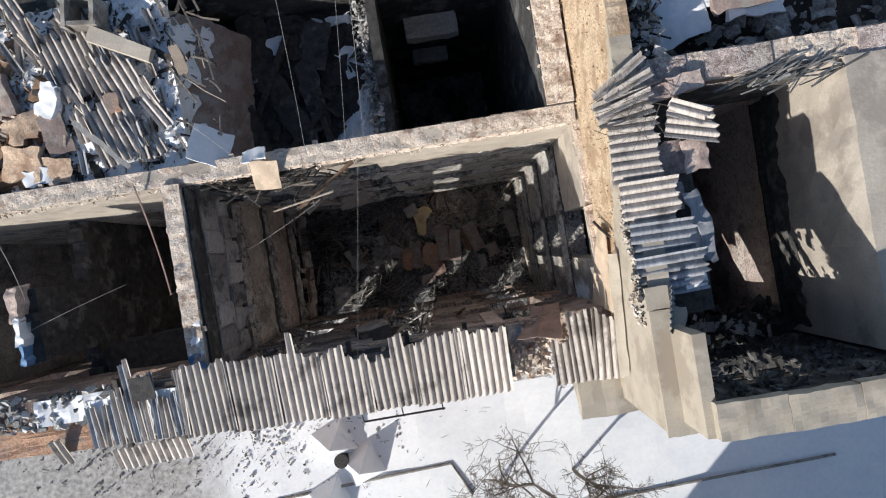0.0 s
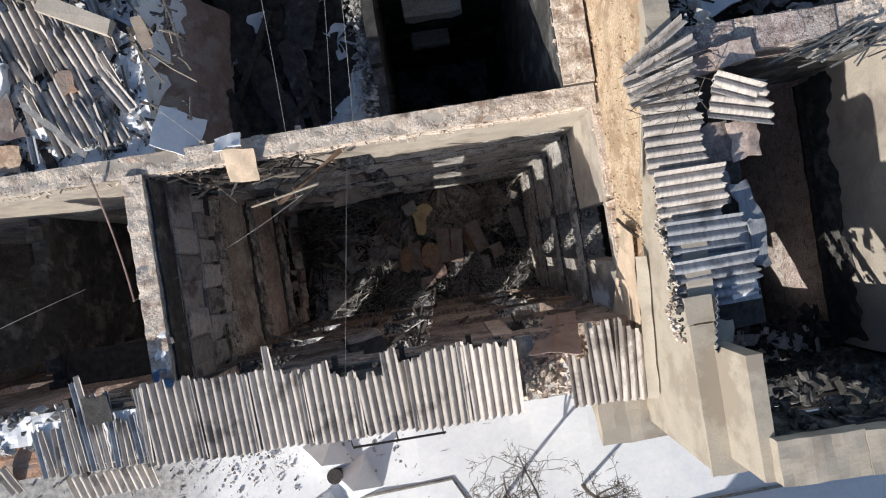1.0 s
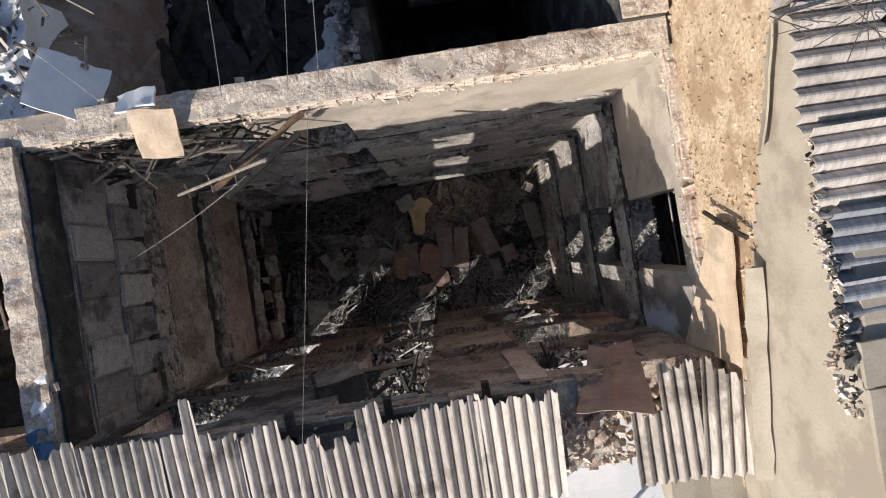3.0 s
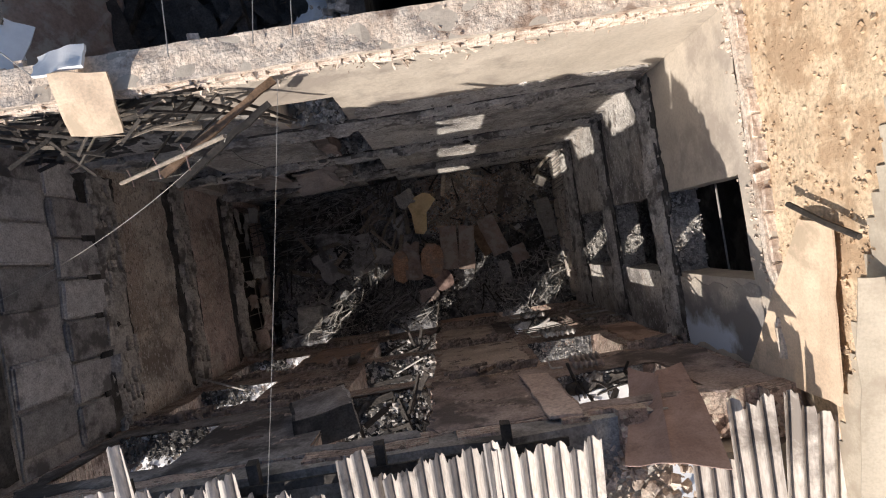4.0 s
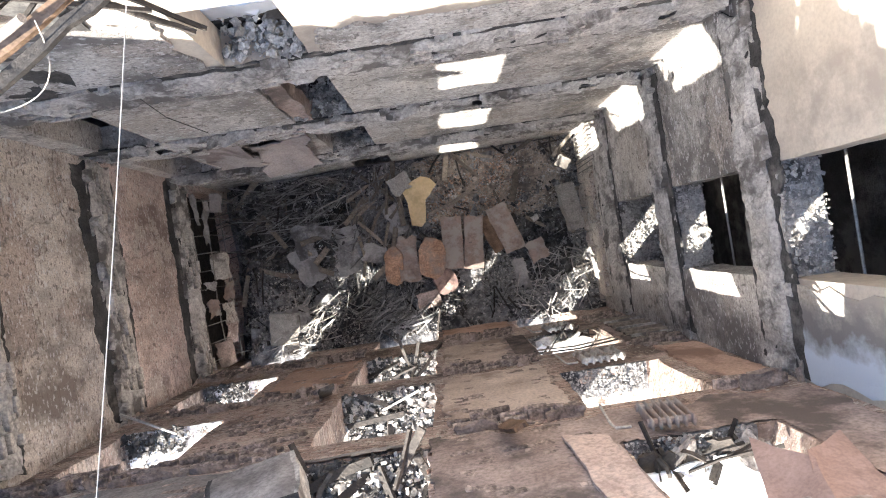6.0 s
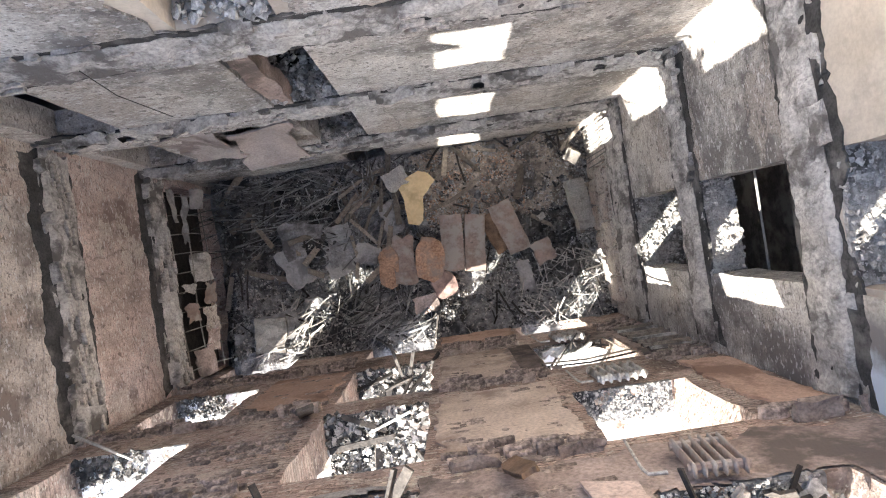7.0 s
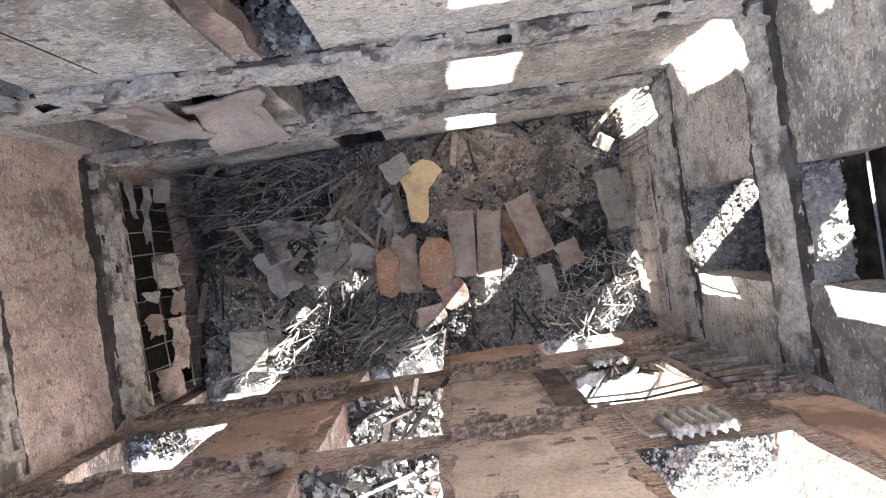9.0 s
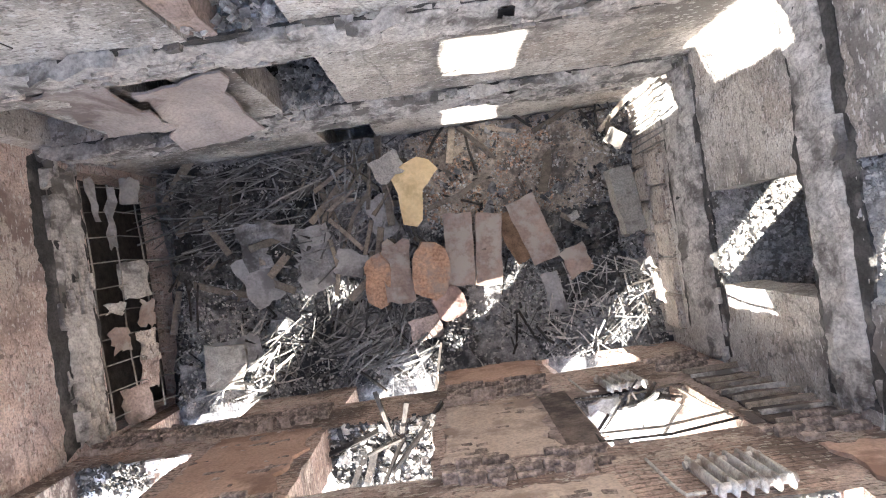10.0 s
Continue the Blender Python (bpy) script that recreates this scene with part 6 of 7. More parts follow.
for i in range(34):
    x, y = rng.uniform(-8.6, -5.3), rng.uniform(2.6, 5.6)
    m = pose(x, y, attic(x, y) + 0.14 + 0.05 * rng.random(), rng.gauss(8, 6), rng.gauss(4, 8), rng.gauss(18, 9))
    thing("roof_slate", corrugated(0.15, rng.uniform(0.35, 1.0), m, tops=[rng.uniform(0.8, 1.1)], seed=440 + i), M["slate"] if i % 4 else M["blue_slate"], "splintered strip of corrugated sheet lying in snow", "roof sheet", "fallen sheets")
for i, (x, y, w, l, rz, mt) in enumerate(((-8.75, 3.1, 0.9, 0.75, -12, "tan_board"), (-8.5, 3.85, 0.8, 0.5, 20, "tan_board"), (-9.0, 4.6, 0.5, 0.9, 8, "brown_panel"), (-8.35, 2.75, 0.7, 0.35, 4, "snow"), (-7.95, 4.35, 0.4, 0.7, -25, "snow"))):
    thing("roof_block", slab(torn(w, l, 450 + i, 0.07, 5), 0.2, pose(x, y, attic(x, y) + 0.3, 6, -8 * (-1) ** i, rz), 0.15, 0.03), M[mt], "large tan board tilted on roof debris" if mt != "snow" else "snow-covered board on roof debris", "board", "roof boards")
beam = bmesh.new()
box(beam, -0.66, 0.66, -0.15, 0.15, -0.1, 0.1, 0.02, pose(-6.12, 5.2, 11.35, 0, 6, -28))
thing("concrete_beam", beam, M["plaster_cream"], "pale concrete beam across the roof debris", "beam")
shaft = merge(*[slab(torn(w, l, 170 + i, 0.01), 0.09, pose(x, y, z, rx, ry, -8)) for i, (x, y, z, w, l, rx, ry) in enumerate(((-6.75, 5.65, 11.3, 0.6, 0.6, 90, 0), (-6.75, 6.25, 11.3, 0.6, 0.6, 90, 0), (-7.05, 5.95, 11.3, 0.6, 0.6, 0, 90), (-6.45, 5.95, 11.3, 0.6, 0.6, 0, 90)))])
thing("vent_shaft", shaft, M["concrete"], "square concrete vent shaft open at the top", "vent shaft")
for i, (x, y, w, l, rz, rx, ry, mt, lb) in enumerate(((-4.62, 2.82, 0.85, 0.8, -24, -17, 27, "snow", "snow-covered board tipped down into the rear room"), (-8.0, 2.85, 0.6, 0.5, -10, 8, 4, "tan_board", "orange-tan board on roof debris"), (-6.9, 3.2, 0.12, 1.5, 42, 4, 6, "white_wire", "pale narrow plank on snow"),
                                                      (-6.55, 4.05, 0.28, 0.4, 10, 6, 4, "terracotta", "rust-orange scrap on snow"), (-7.9, 3.6, 0.5, 0.9, 12, 6, 10, "brown_panel", "brown board on roof debris"), (-5.0, 4.75, 0.2, 0.6, 15, 10, 20, "pale_board", "pale splintered board over the rear room"))):
    thing("roof_board", slab(torn(w, l, 180 + i, 0.03), 0.03, pose(x, y, attic(x, y) + 0.25, rx, ry, rz), 0.05, 0.01), M[mt], lb, "board", "roof boards")
# a strip of the lost attic floor leaning into the rear room, with snow caught on it
lean = pose(-4.72, 4.3, 9.75, 0, 60, -6)
thing("leaning_board", slab(torn(2.5, 3.3, 480, 0.1, 5), 0.05, lean, 0.1, 0.05), M["brown_panel"], "brown scorched floor sheet leaning into the burnt rear room", "board")
for i, (u, v, w, l, rz) in enumerate(((-0.95, 0.75, 0.55, 1.3, 12), (-1.0, -0.45, 0.5, 0.8, -14), (-0.6, -1.1, 0.6, 0.5, 30), (-0.35, 1.2, 0.3, 0.6, -8))):
    thing("snow_patch", slab(torn(w, l, 484 + i, 0.14, 6), 0.05, lean @ pose(u, v, 0.06, 0, 0, rz), 0.08, 0.04), M["snow"], "ragged snow caught on a leaning floor panel", "snow", "rear snow")
# the lower burnt floor with dark debris and snow patches
def low(x, y):
    return 8.42 + 0.15 * noise.noise(Vector((x, y, 6))) + 0.06 * noise.noise(Vector((x * 4, y * 4, 6)))


thing("burnt_heap", field(-5.3, -0.98, NY + 0.42, 6.4, 0.1, low, 0.2), M["dark_floor"], "burnt debris over the rear room's floor", "rubble", kind="stuff")
thing("burnt_pieces", scatter(900, lambda r: (lambda x, y: (x, y, low(x, y) + 0.03))(r.uniform(-5.2, -1.0), r.uniform(2.6, 6.3)), (0.05, 0.7), (1, 0.8, 0.12), 0.35, seed=212), M["dark_floor"], "dark slabs and soot over the rear floor", "rubble", kind="stuff")
for i, (x, y, w, l, rz) in enumerate(((-1.55, 2.95, 0.7, 0.8, -10), (-1.3, 3.4, 0.5, 0.8, 5), (-3.6, 5.6, 1.1, 0.3, 20), (-1.65, 5.0, 0.5, 0.7, 20), (-1.9, 6.1, 0.9, 0.35, 5), (-4.3, 5.2, 0.4, 0.8, 30))):
    thing("snow_patch", slab(torn(w, l, 190 + i, 0.12), 0.06, pose(x, y, low(x, y) + 0.16, 6, 4, rz), 0, 0.04), M["snow"], "snow patch on the burnt rear floor", "snow", "rear snow")
for i, (x, y, l, rz) in enumerate(((-4.4, 4.3, 2.6, 75), (-3.7, 4.8, 2.4, 60), (-2.6, 4.0, 2.8, 100), (-3.2, 3.2, 1.8, 40), (-4.9, 3.6, 2.2, 95))):
    bm = bmesh.new()
    box(bm, -l / 2, l / 2, -0.08, 0.08, -0.07, 0.07, 0.02, pose(x, y, low(x, y) + 0.25, 0, 5 * (-1) ** i, rz))
    thing("burnt_beam", bm, M["char"], "charred fallen joist on the rear floor", "beam", "fallen joists")

for i, (x, y, w, l, rz, mt) in enumerate(((-3.9, 5.7, 0.7, 1.5, 10, "dark_floor"), (-3.2, 3.6, 0.6, 1.3, 20, "soot_shade_wall"), (-4.3, 3.4, 0.5, 1.6, 12, "dark_floor"), (-2.5, 5.5, 0.8, 1.2, -18, "soot_shade_wall"), (-2.7, 4.2, 0.5, 1.7, 8, "soot_shade_wall"), (-3.6, 4.5, 0.6, 1.1, 35, "dark_floor"))):
    thing("burnt_panel", slab(torn(w, l, 460 + i, 0.06, 5), 0.03, pose(x, y, low(x, y) + 0.3, 5, 12 * (-1) ** i, rz), 0.35, 0.04), M[mt], "curled scorched panel on the burnt rear floor", "panel", "burnt panels")
thing("snow_drift", field(-2.35, -1.0, NY + 0.45, 4.3, 0.06, lambda x, y: low(x, y) + 0.26 - 0.6 * max(0.0, (y - 2.7) * 0.75 - (x + 2.25)) + 0.14 * noise.noise(Vector((x * 3, y * 3, 4))) + 0.05 * noise.noise(Vector((x * 9, y * 9, 4))), 0.3), M["snow"], "snow drift with dark streaks on the burnt rear floor", "snow", kind="stuff")
thing("partition_rubble", scatter(700, lambda r: (-0.98 - abs(r.gauss(0, 0.16)), r.uniform(2.6, 6.4), 9.3 + r.uniform(-0.3, 0.2)), (0.03, 0.2), (1, 0.7, 0.4), 0.7, seed=470), M["chunk"], "grey rubble heaped along the broken partition", "rubble", kind="stuff")

# rear well and west well floors
thing("rear_rubble", field(-0.72, 2.6, NY + 0.4, 6.5, 0.12, lambda x, y: 0.4 + 0.3 * noise.noise(Vector((x, y, 11))), 1.4), M["ash"], "ash and rubble at the bottom of the rear room", "rubble", kind="stuff")
thing("west_rubble", field(-9.25, WX - 0.45, SY, NY, 0.12, lambda x, y: 0.6 + 0.3 * noise.noise(Vector((x, y, 12))), 1.6), M["ash"], "ash and rubble at the bottom of the west room", "rubble", kind="stuff")
thing("west_pieces", scatter(500, lambda r: (r.uniform(-9.2, -5.85), r.uniform(SY, NY), 0.75 + r.uniform(0, 0.3)), (0.05, 0.4), (1, 0.7, 0.2), 0.5, seed=213), M["chunk"], "boards and plaster at the bottom of the west room", "rubble", kind="stuff")
for k in (2, 3):
    bm = bmesh.new()
    box(bm, -9.2, WX - 0.5, SY, SY + 0.8, STOREY * k - 0.2, STOREY * k - 0.02, 0.08)
    bmesh.ops.subdivide_edges(bm, edges=bm.edges[:], cuts=5, use_grid_fill=True)
    for v in bm.verts:
        v.co += lumpy(v.co, 0.08, 3)
    thing("floor_remnant", bm, M["dark_floor"], "sagging strip of floor along the outer wall", "floor", "floor remnants")
stump = holder("wall_shard", "snapped brick shard of a cross wall, snow-capped, with blue paint", "wall stump")
for nm, mt, w, l, y, z, lb in (("brickwork", "pink_block", 0.24, 0.75, 0.12, 11.0, "pinkish bare brick"), ("snow_cap", "snow", 0.17, 0.62, -0.5, 10.98, "white snow"), ("painted_end", "blue_paint", 0.13, 0.5, -1.0, 10.92, "blue paint")):
    bm = slab(torn(w, l, 220 + int(10 * w), 0.05), 0.5, pose(-9.5 + 0.02 * y, y, z, 3, 6, -6), 0, 0.05)
    part(nm, bm, M[mt], stump, lb)

# ---- blocks and bricks ----
blocks = holder("block_facing", "soot-stained grey block facing of the top-storey cross wall", "blockwork")
rng = random.Random(5)
for r in range(2):
    for c in range(7):
        if r == 1 and c in (2,):
            continue
        h, w = 1.12, 0.56
        y0, z0 = SY + 0.05 + c * 0.572 + (0.2 if r else 0), 8.15 + r * 1.15
        if y0 + w > NY:
            continue
        bm = bmesh.new()
        box(bm, WX - 0.07, WX + 0.0 + rng.uniform(-0.02, 0.03), y0 + 0.015, y0 + w - 0.01, z0 + 0.02, z0 + h - 0.01, 0.015)
        bmesh.ops.bevel(bm, geom=bm.edges[:], offset=0.03, segments=2, affect="EDGES")
        part("block", bm, M["block"], blocks)


def brick_mesh(seed):
    rng = random.Random(seed)
    bm = bmesh.new()
    box(bm, -0.122, 0.122, -0.058, 0.058, -0.033, 0.033, 0.008)
    bmesh.ops.bevel(bm, geom=bm.edges[:], offset=0.008, segments=1, affect="EDGES")
    for v in bm.verts:
        v.co += Vector([rng.uniform(-0.006, 0.006) for _ in range(3)])
    me = bpy.data.meshes.new("brick")
    bm.to_mesh(me)
    bm.free()
    me.materials.append(M["brick"])
    return me


brick_kinds = [brick_mesh(s) for s in range(6)]


def brick_row(parent, x0, x1, y0, y1, z, seed, along="x", skip=0.15):
    rng = random.Random(seed)
    a, b, c, d = (x0, x1, y0, y1) if along == "x" else (y0, y1, x0, x1)
    v = c + 0.06
    while v < d:
        u = a + rng.random() * 0.2
        while u < b - 0.1:
            if rng.random() > skip:
                ob = new("brick", rng.choice(brick_kinds))
                x, y = (u, v) if along == "x" else (v, u)
                ob.matrix_basis = pose(x, y, z + rng.uniform(-0.022, 0.012), rng.gauss(0, 4), rng.gauss(0, 4), (0 if along == "x" else 90) + rng.gauss(0, 5) + (90 if rng.random() < 0.2 else 0))
                ob.parent = parent
            u += 0.262
        v += 0.128


head = holder("north_wall_head", "broken mortar-smeared brick courses on the wall head", "brickwork")
brick_row(head, WX - 0.4, EX - 0.05, NY + 0.06, NY + 0.4, 11.12, 301, skip=0.66)
head2 = holder("west_wall_head", "broken mortar-smeared brick courses on the cross wall head", "brickwork")
brick_row(head2, WX - 0.42, WX - 0.08, SY + 0.3, NY, 11.21, 302, "y", 0.5)
head3 = holder("east_wall_ledge", "broken brick ledge below the fire wall", "brickwork")
brick_row(head3, EX - 0.03, EX + 0.12, SY + 0.6, NY, 11.1, 303, "y", 0.2)
head4 = holder("north_west_wall_head", "broken mortar-smeared brick courses on the west room's wall head", "brickwork")
brick_row(head4, -10.5, WX - 0.45, NY + 0.06, NY + 0.4, 11.14, 304, skip=0.5)
for x0, x1, y0, y1, z, s in ((-10.5, EX, NY + 0.01, NY + 0.4, 11.2, 1), (WX - 0.44, WX - 0.06, SY + 0.25, NY + 0.02, 11.27, 2), (EX - 0.06, EX + 0.1, -1.7, NY + 0.02, 11.09, 3)):
    thing("mortar_cap", field(x0, x1, y0, y1, 0.035, lambda x, y, z=z, s=s: z + 0.015 + 0.04 * noise.noise(Vector((x * 2.6, y * 4, s))) + 0.014 * noise.noise(Vector((x * 8, y * 8, s))) + 0.004 * noise.noise(Vector((x * 21, y * 21, s))), 0.1), M["mortar"], "uneven cream mortar over the broken wall head", "mortar", kind="stuff")
    thing("mortar_crumbs", scatter(330 if s == 1 else 90, lambda r, a=x0, b=x1, c=y0, d=y1, z=z: (r.uniform(a, b), r.uniform(c, d), z + r.uniform(-0.02, 0.025)), (0.008, 0.04), (1, 0.75, 0.6), lie=0.4, seed=305 + s), M["mortar"], "cream mortar crumbs over the wall head", "rubble", kind="stuff")
bm = bmesh.new()
box(bm, WX - 0.42, WX - 0.12, SY + 0.0, SY + 0.42, 11.05, 11.3, 0.03)
bmesh.ops.subdivide_edges(bm, edges=bm.edges[:], cuts=5, use_grid_fill=True)
for v in bm.verts:
    v.co += lumpy(v.co, 0.05, 6)
thing("painted_stub", bm, M["blue_paint"], "blue-painted end of the cross wall", "wall stub")
thing("snow_patch", field(WX - 0.42, WX - 0.08, SY + 0.4, SY + 1.5, 0.04, lambda x, y: 11.28 + 0.05 * noise.noise(Vector((x * 6, y * 4, 3))) + 0.03 * noise.noise(Vector((x * 16, y * 16, 3))) - 0.12 * max(0.0, y - SY - 0.9), 0.08), M["snow"], "snow on the cross wall head", "snow")

# ---- poles, boards and cables over the well ----
quad_sheet("hanging_board", (-3.86, 1.74, 11.1), (-3.28, 1.69, 11.13), (-3.24, 2.26, 11.4), (-3.8, 2.32, 11.42), 0.03, M["pale_board"], "pale tan board hanging over the wall head", "board", "", 0.03, 1)
thing("snow_patch", slab(torn(0.5, 0.3, 231, 0.015), 0.04, pose(-3.72, NY + 0.36, 11.34, -30, 0, 6), 0, 0.03), M["snow"], "snow on a board at the wall head", "snow")
mast = holder("service_mast", "fallen pale service mast with insulator pins and cables", "mast")
part("pole", tube([(-3.66, 1.28, 10.6), (-2.12, 1.4, 11.55)], 0.023, 10), M["wood"], mast)
for i in range(3):
    t = 0.12 + 0.27 * i
    p = Vector((-3.66, 1.28, 10.6)).lerp(Vector((-2.12, 1.4, 11.55)), t)
    part("pin", tube([p + Vector((-0.03, 0.1, 0.02)), p, p + Vector((0.03, -0.1 - 0.04 * i, 0.04))], 0.008), M["rust"], mast)
for i, (a, b, w, mt) in enumerate((((-3.0, 1.2, 11.05), (-1.7, 2.05, 11.0), 0.075, "brown_wood"), ((-2.8, 1.05, 11.2), (-1.75, 1.78, 11.1), 0.07, "char"), ((-4.6, 2.0, 10.85), (-2.6, 1.7, 10.8), 0.05, "wood"), ((-4.4, 1.8, 10.5), (-3.0, 2.1, 11.0), 0.06, "char"), ((-2.5, 1.95, 10.9), (-1.75, 1.75, 10.2), 0.04, "char"), ((-2.3, 2.0, 10.8), (-1.7, 1.8, 10.15), 0.03, "char"))):
    d = Vector(b) - Vector(a)
    side = d.cross(Vector((0, 0, 1))).normalized() * w / 2
    quad_sheet("charred_plank" if mt != "wood" else "grey_plank", Vector(a) - side, Vector(b) - side, Vector(b) + side, Vector(a) + side, 0.04, M[mt], "charred plank hanging at the wall head" if mt != "wood" else "grey plank hanging at the wall head", "plank", "hanging planks", 0.008, i)
thing("charred_laths", sticks(34, lambda r: (r.uniform(-4.8, -2.4), r.uniform(1.7, 2.1), r.uniform(10.3, 11.1)), (0.4, 1.3), 0.035, 0.018, 0.5, 232, (0.2, 0.5)), M["char"], "charred laths hanging from the wall head", "laths", kind="stuff")
thing("grey_laths", sticks(14, lambda r: (r.uniform(-4.8, -2.4), r.uniform(1.7, 2.1), r.uniform(10.4, 11.1)), (0.3, 0.9), 0.035, 0.015, 0.4, 233, (0.2, 0.5)), M["wood"], "grey laths hanging from the wall head", "laths", kind="stuff")
for i, (a, b, s, r) in enumerate((((-2.5, 1.3, 11.2), (-6.1, -0.2, 11.0), 0.5, 0.0035), ((-2.15, 1.45, 11.4), (-3.3, 1.25, 10.7), 0.5, 0.004), ((-1.55, 1.9, 11.45), (-2.2, -2.78, 12.2), 0.06, 0.0026), ((-2.6, 2.3, 11.4), (-2.9, 6.5, 10.6), 0.1, 0.006), ((-1.75, 2.3, 11.4), (-1.5, 6.5, 10.6), 0.1, 0.005),
                                  ((-1.35, 2.3, 11.4), (-1.2, 6.5, 10.6), 0.1, 0.006), ((-3.95, 2.3, 11.4), (-4.9, 3.3, 11.6), 0.05, 0.006), ((-6.1, -0.2, 10.9), (-6.3, 2.2, 11.4), 0.1, 0.02), ((-9.2, 0.2, 11.0), (-9.7, 2.2, 11.3), 0.1, 0.008), ((-9.4, -0.5, 10.75), (-7.4, 0.2, 10.2), -0.12, 0.006))):
    thing("cable", tube(hang(a, b, s), r, 5), M["white_wire"] if i != 7 else M["rust"], "thin slack cable across the roofless rooms" if i != 7 else "rusty steel bar along the cross wall", "cable", "cables")

# ---- the yard ----
def bare_tree(x, y, height, spread, seed, lean=(0.0, 0.0)):
    tree = holder("bare_tree", "leafless tree with thin grey-brown branches in snow", "tree", "yard trees")
    tree.location = (0, 0, 0)
    rng = random.Random(seed)
    segs = []

    def grow(p, d, L, r, depth):
        pts = [p]
        for _ in range(4):
            d = (d + Vector((rng.gauss(0, 0.12), rng.gauss(0, 0.12), rng.gauss(0, 0.06)))).normalized()
            pts.append(pts[-1] + d * L / 4)
        segs.append((pts, r, depth))
        if depth < 5:
            for i in range((9, 4, 4, 4, 2)[depth]):
                a = rng.uniform(0, 6.28)
                side = Vector((math.cos(a), math.sin(a), rng.uniform(0.1, 0.7))) * spread
                at = pts[rng.randint(2, 4)]
                grow(at, (d * 0.6 + side).normalized(), L * rng.uniform(0.45, 0.7), r * 0.5, depth + 1)
    grow(Vector((x, y, GROUND - 0.1)), Vector((*lean, 1)).normalized(), height * 0.55, 0.08, 0)
    part("trunk", tube(segs[0][0], segs[0][1], 8, 0.6), M["bark"], tree, smooth=True)
    for p, r, d in segs[1:]:
        if d == 1:
            part("limb", tube(p, r, 5, 0.5), M["bark"], tree)
    part("crown", merge(*[tube(p, max(r * 0.9, 0.0085), 3, 0.6) for p, r, d in segs if d > 1]), M["bark"], tree)
    return tree


bare_tree(0.8, -10.1, 6.6, 1.0, 3, (0.08, 0.1))
bare_tree(3.9, -10.1, 5.0, 0.5, 8, (0.05, -0.35))


def pyramid(x, y, w, h, rz):
    bm = bmesh.new()
    b = [bm.verts.new((sx * w / 2, sy * w / 2, 0)) for sx, sy in ((-1, -1), (1, -1), (1, 1), (-1, 1))]
    top = bm.verts.new((0, 0, h))
    for i in range(4):
        bm.faces.new((b[i], b[(i + 1) % 4], top))
    bm.faces.new(b[::-1])
    bmesh.ops.subdivide_edges(bm, edges=bm.edges[:], cuts=3, use_grid_fill=True)
    for v in bm.verts:
        v.co += lumpy(v.co + Vector((x, y, 0)), 0.02, 3)
    bm.transform(pose(x, y, GROUND - 0.02, 0, 0, rz))
    return thing("snowy_pyramid", bm, M["snow"], "snow-covered steep pyramid cover standing in the yard", "pyramid", "yard pyramids")


pyramid(-5.75, -7.35, 1.5, 1.25, 20)
pyramid(-4.75, -8.45, 1.5, 1.25, 20)
pyramid(-6.3, -9.7, 1.5, 1.25, 20)
bin_ob = holder("drum", "dark round steel drum in the snow", "drum")
part("body", tube([(-5.5, -8.05, GROUND), (-5.5, -8.05, GROUND + 0.5)], 0.28, 20), M["steel"], bin_ob)
part("rim", tube([(-5.5, -8.05, GROUND + 0.48), (-5.5, -8.05, GROUND + 0.53)], 0.3, 20), M["steel"], bin_ob)


def kerb(points, w=0.12, h=0.14):
    bm = tube([(x, y, GROUND + h / 2) for x, y in points], w / 2, 6)
    return thing("path_edge", bm, M["concrete"], "low dark path edging showing through snow", "edging", "path edges")


kerb([(-8.5, -9.35), (-4.6, -9.15), (-1.1, -9.0), (-0.4, -10.4)])
kerb([(5.0, -11.5), (9.5, -11.35), (14.8, -11.2)])
thing("twig_litter", sticks(170, lambda r: (min(4.0, r.gauss(-8, 6)), r.uniform(-14, -5), GROUND + 0.06), (0.06, 0.4), 0.013, 0.013, 0.1, 240), M["bark"], "twigs and scraps on the snow", "litter", kind="stuff")
thing("yard_debris", scatter(1400, lambda r: (min(-3.0, -10 + r.gauss(0, 4.5)), -6.2 + r.gauss(0, 1.3), GROUND + 0.05), (0.02, 0.16), (1, 0.7, 0.4), 0.5, seed=241), M["chunk"], "rubble strewn along the house on trodden snow", "rubble", kind="stuff")


# a house out of view, added so that its shade falls on the yard
nb = holder("unseen_shade_house", "plain unseen house added to shade the snowy yard", "house")
bm = wall_mesh("y", -21.6, -9.0, -2.2, 22.0, GROUND, 13.0, step=2.0, rough=0.0)
part("wall", bm, M["render_grey"], nb)
bm = bmesh.new()
box(bm, -2.6, 22.4, -31.0, -21.2, 13.0, 13.3)
part("roof", bm, M["snow"], nb, "flat snowy roof")

for x0, x1, y0, z in ((-0.1, 1.35, 5.85, 7.0), (0.0, 1.15, 6.05, 4.2)):
    bm = bmesh.new()
    box(bm, x0, x1, y0, 6.52, z - 0.3, z, 0.04)
    bmesh.ops.subdivide_edges(bm, edges=bm.edges[:], cuts=5, use_grid_fill=True)
    for v in bm.verts:
        v.co += lumpy(v.co, 0.06, 5)
    thing("stone_sill", bm, M["pale_chunk"], "broken pale sill stub on the rear wall", "ledge", "rear sills")

# near-black linings on the wing's open walls; the east one is painted shade
thing("soot_lining", lining("x", 7.2, -1, -3.08, 1.98, lambda u: 10.95, lambda u: 11.6 + 0.35 * noise.noise(Vector((u * 0.9, 3, 3))) + 0.25 * noise.noise(Vector((u * 3.5, 3, 6))), 0.03, 0.08), M["soot_shade_wall"], "ragged near-black strip low on the open room's wall, painted shade", "plaster patch")
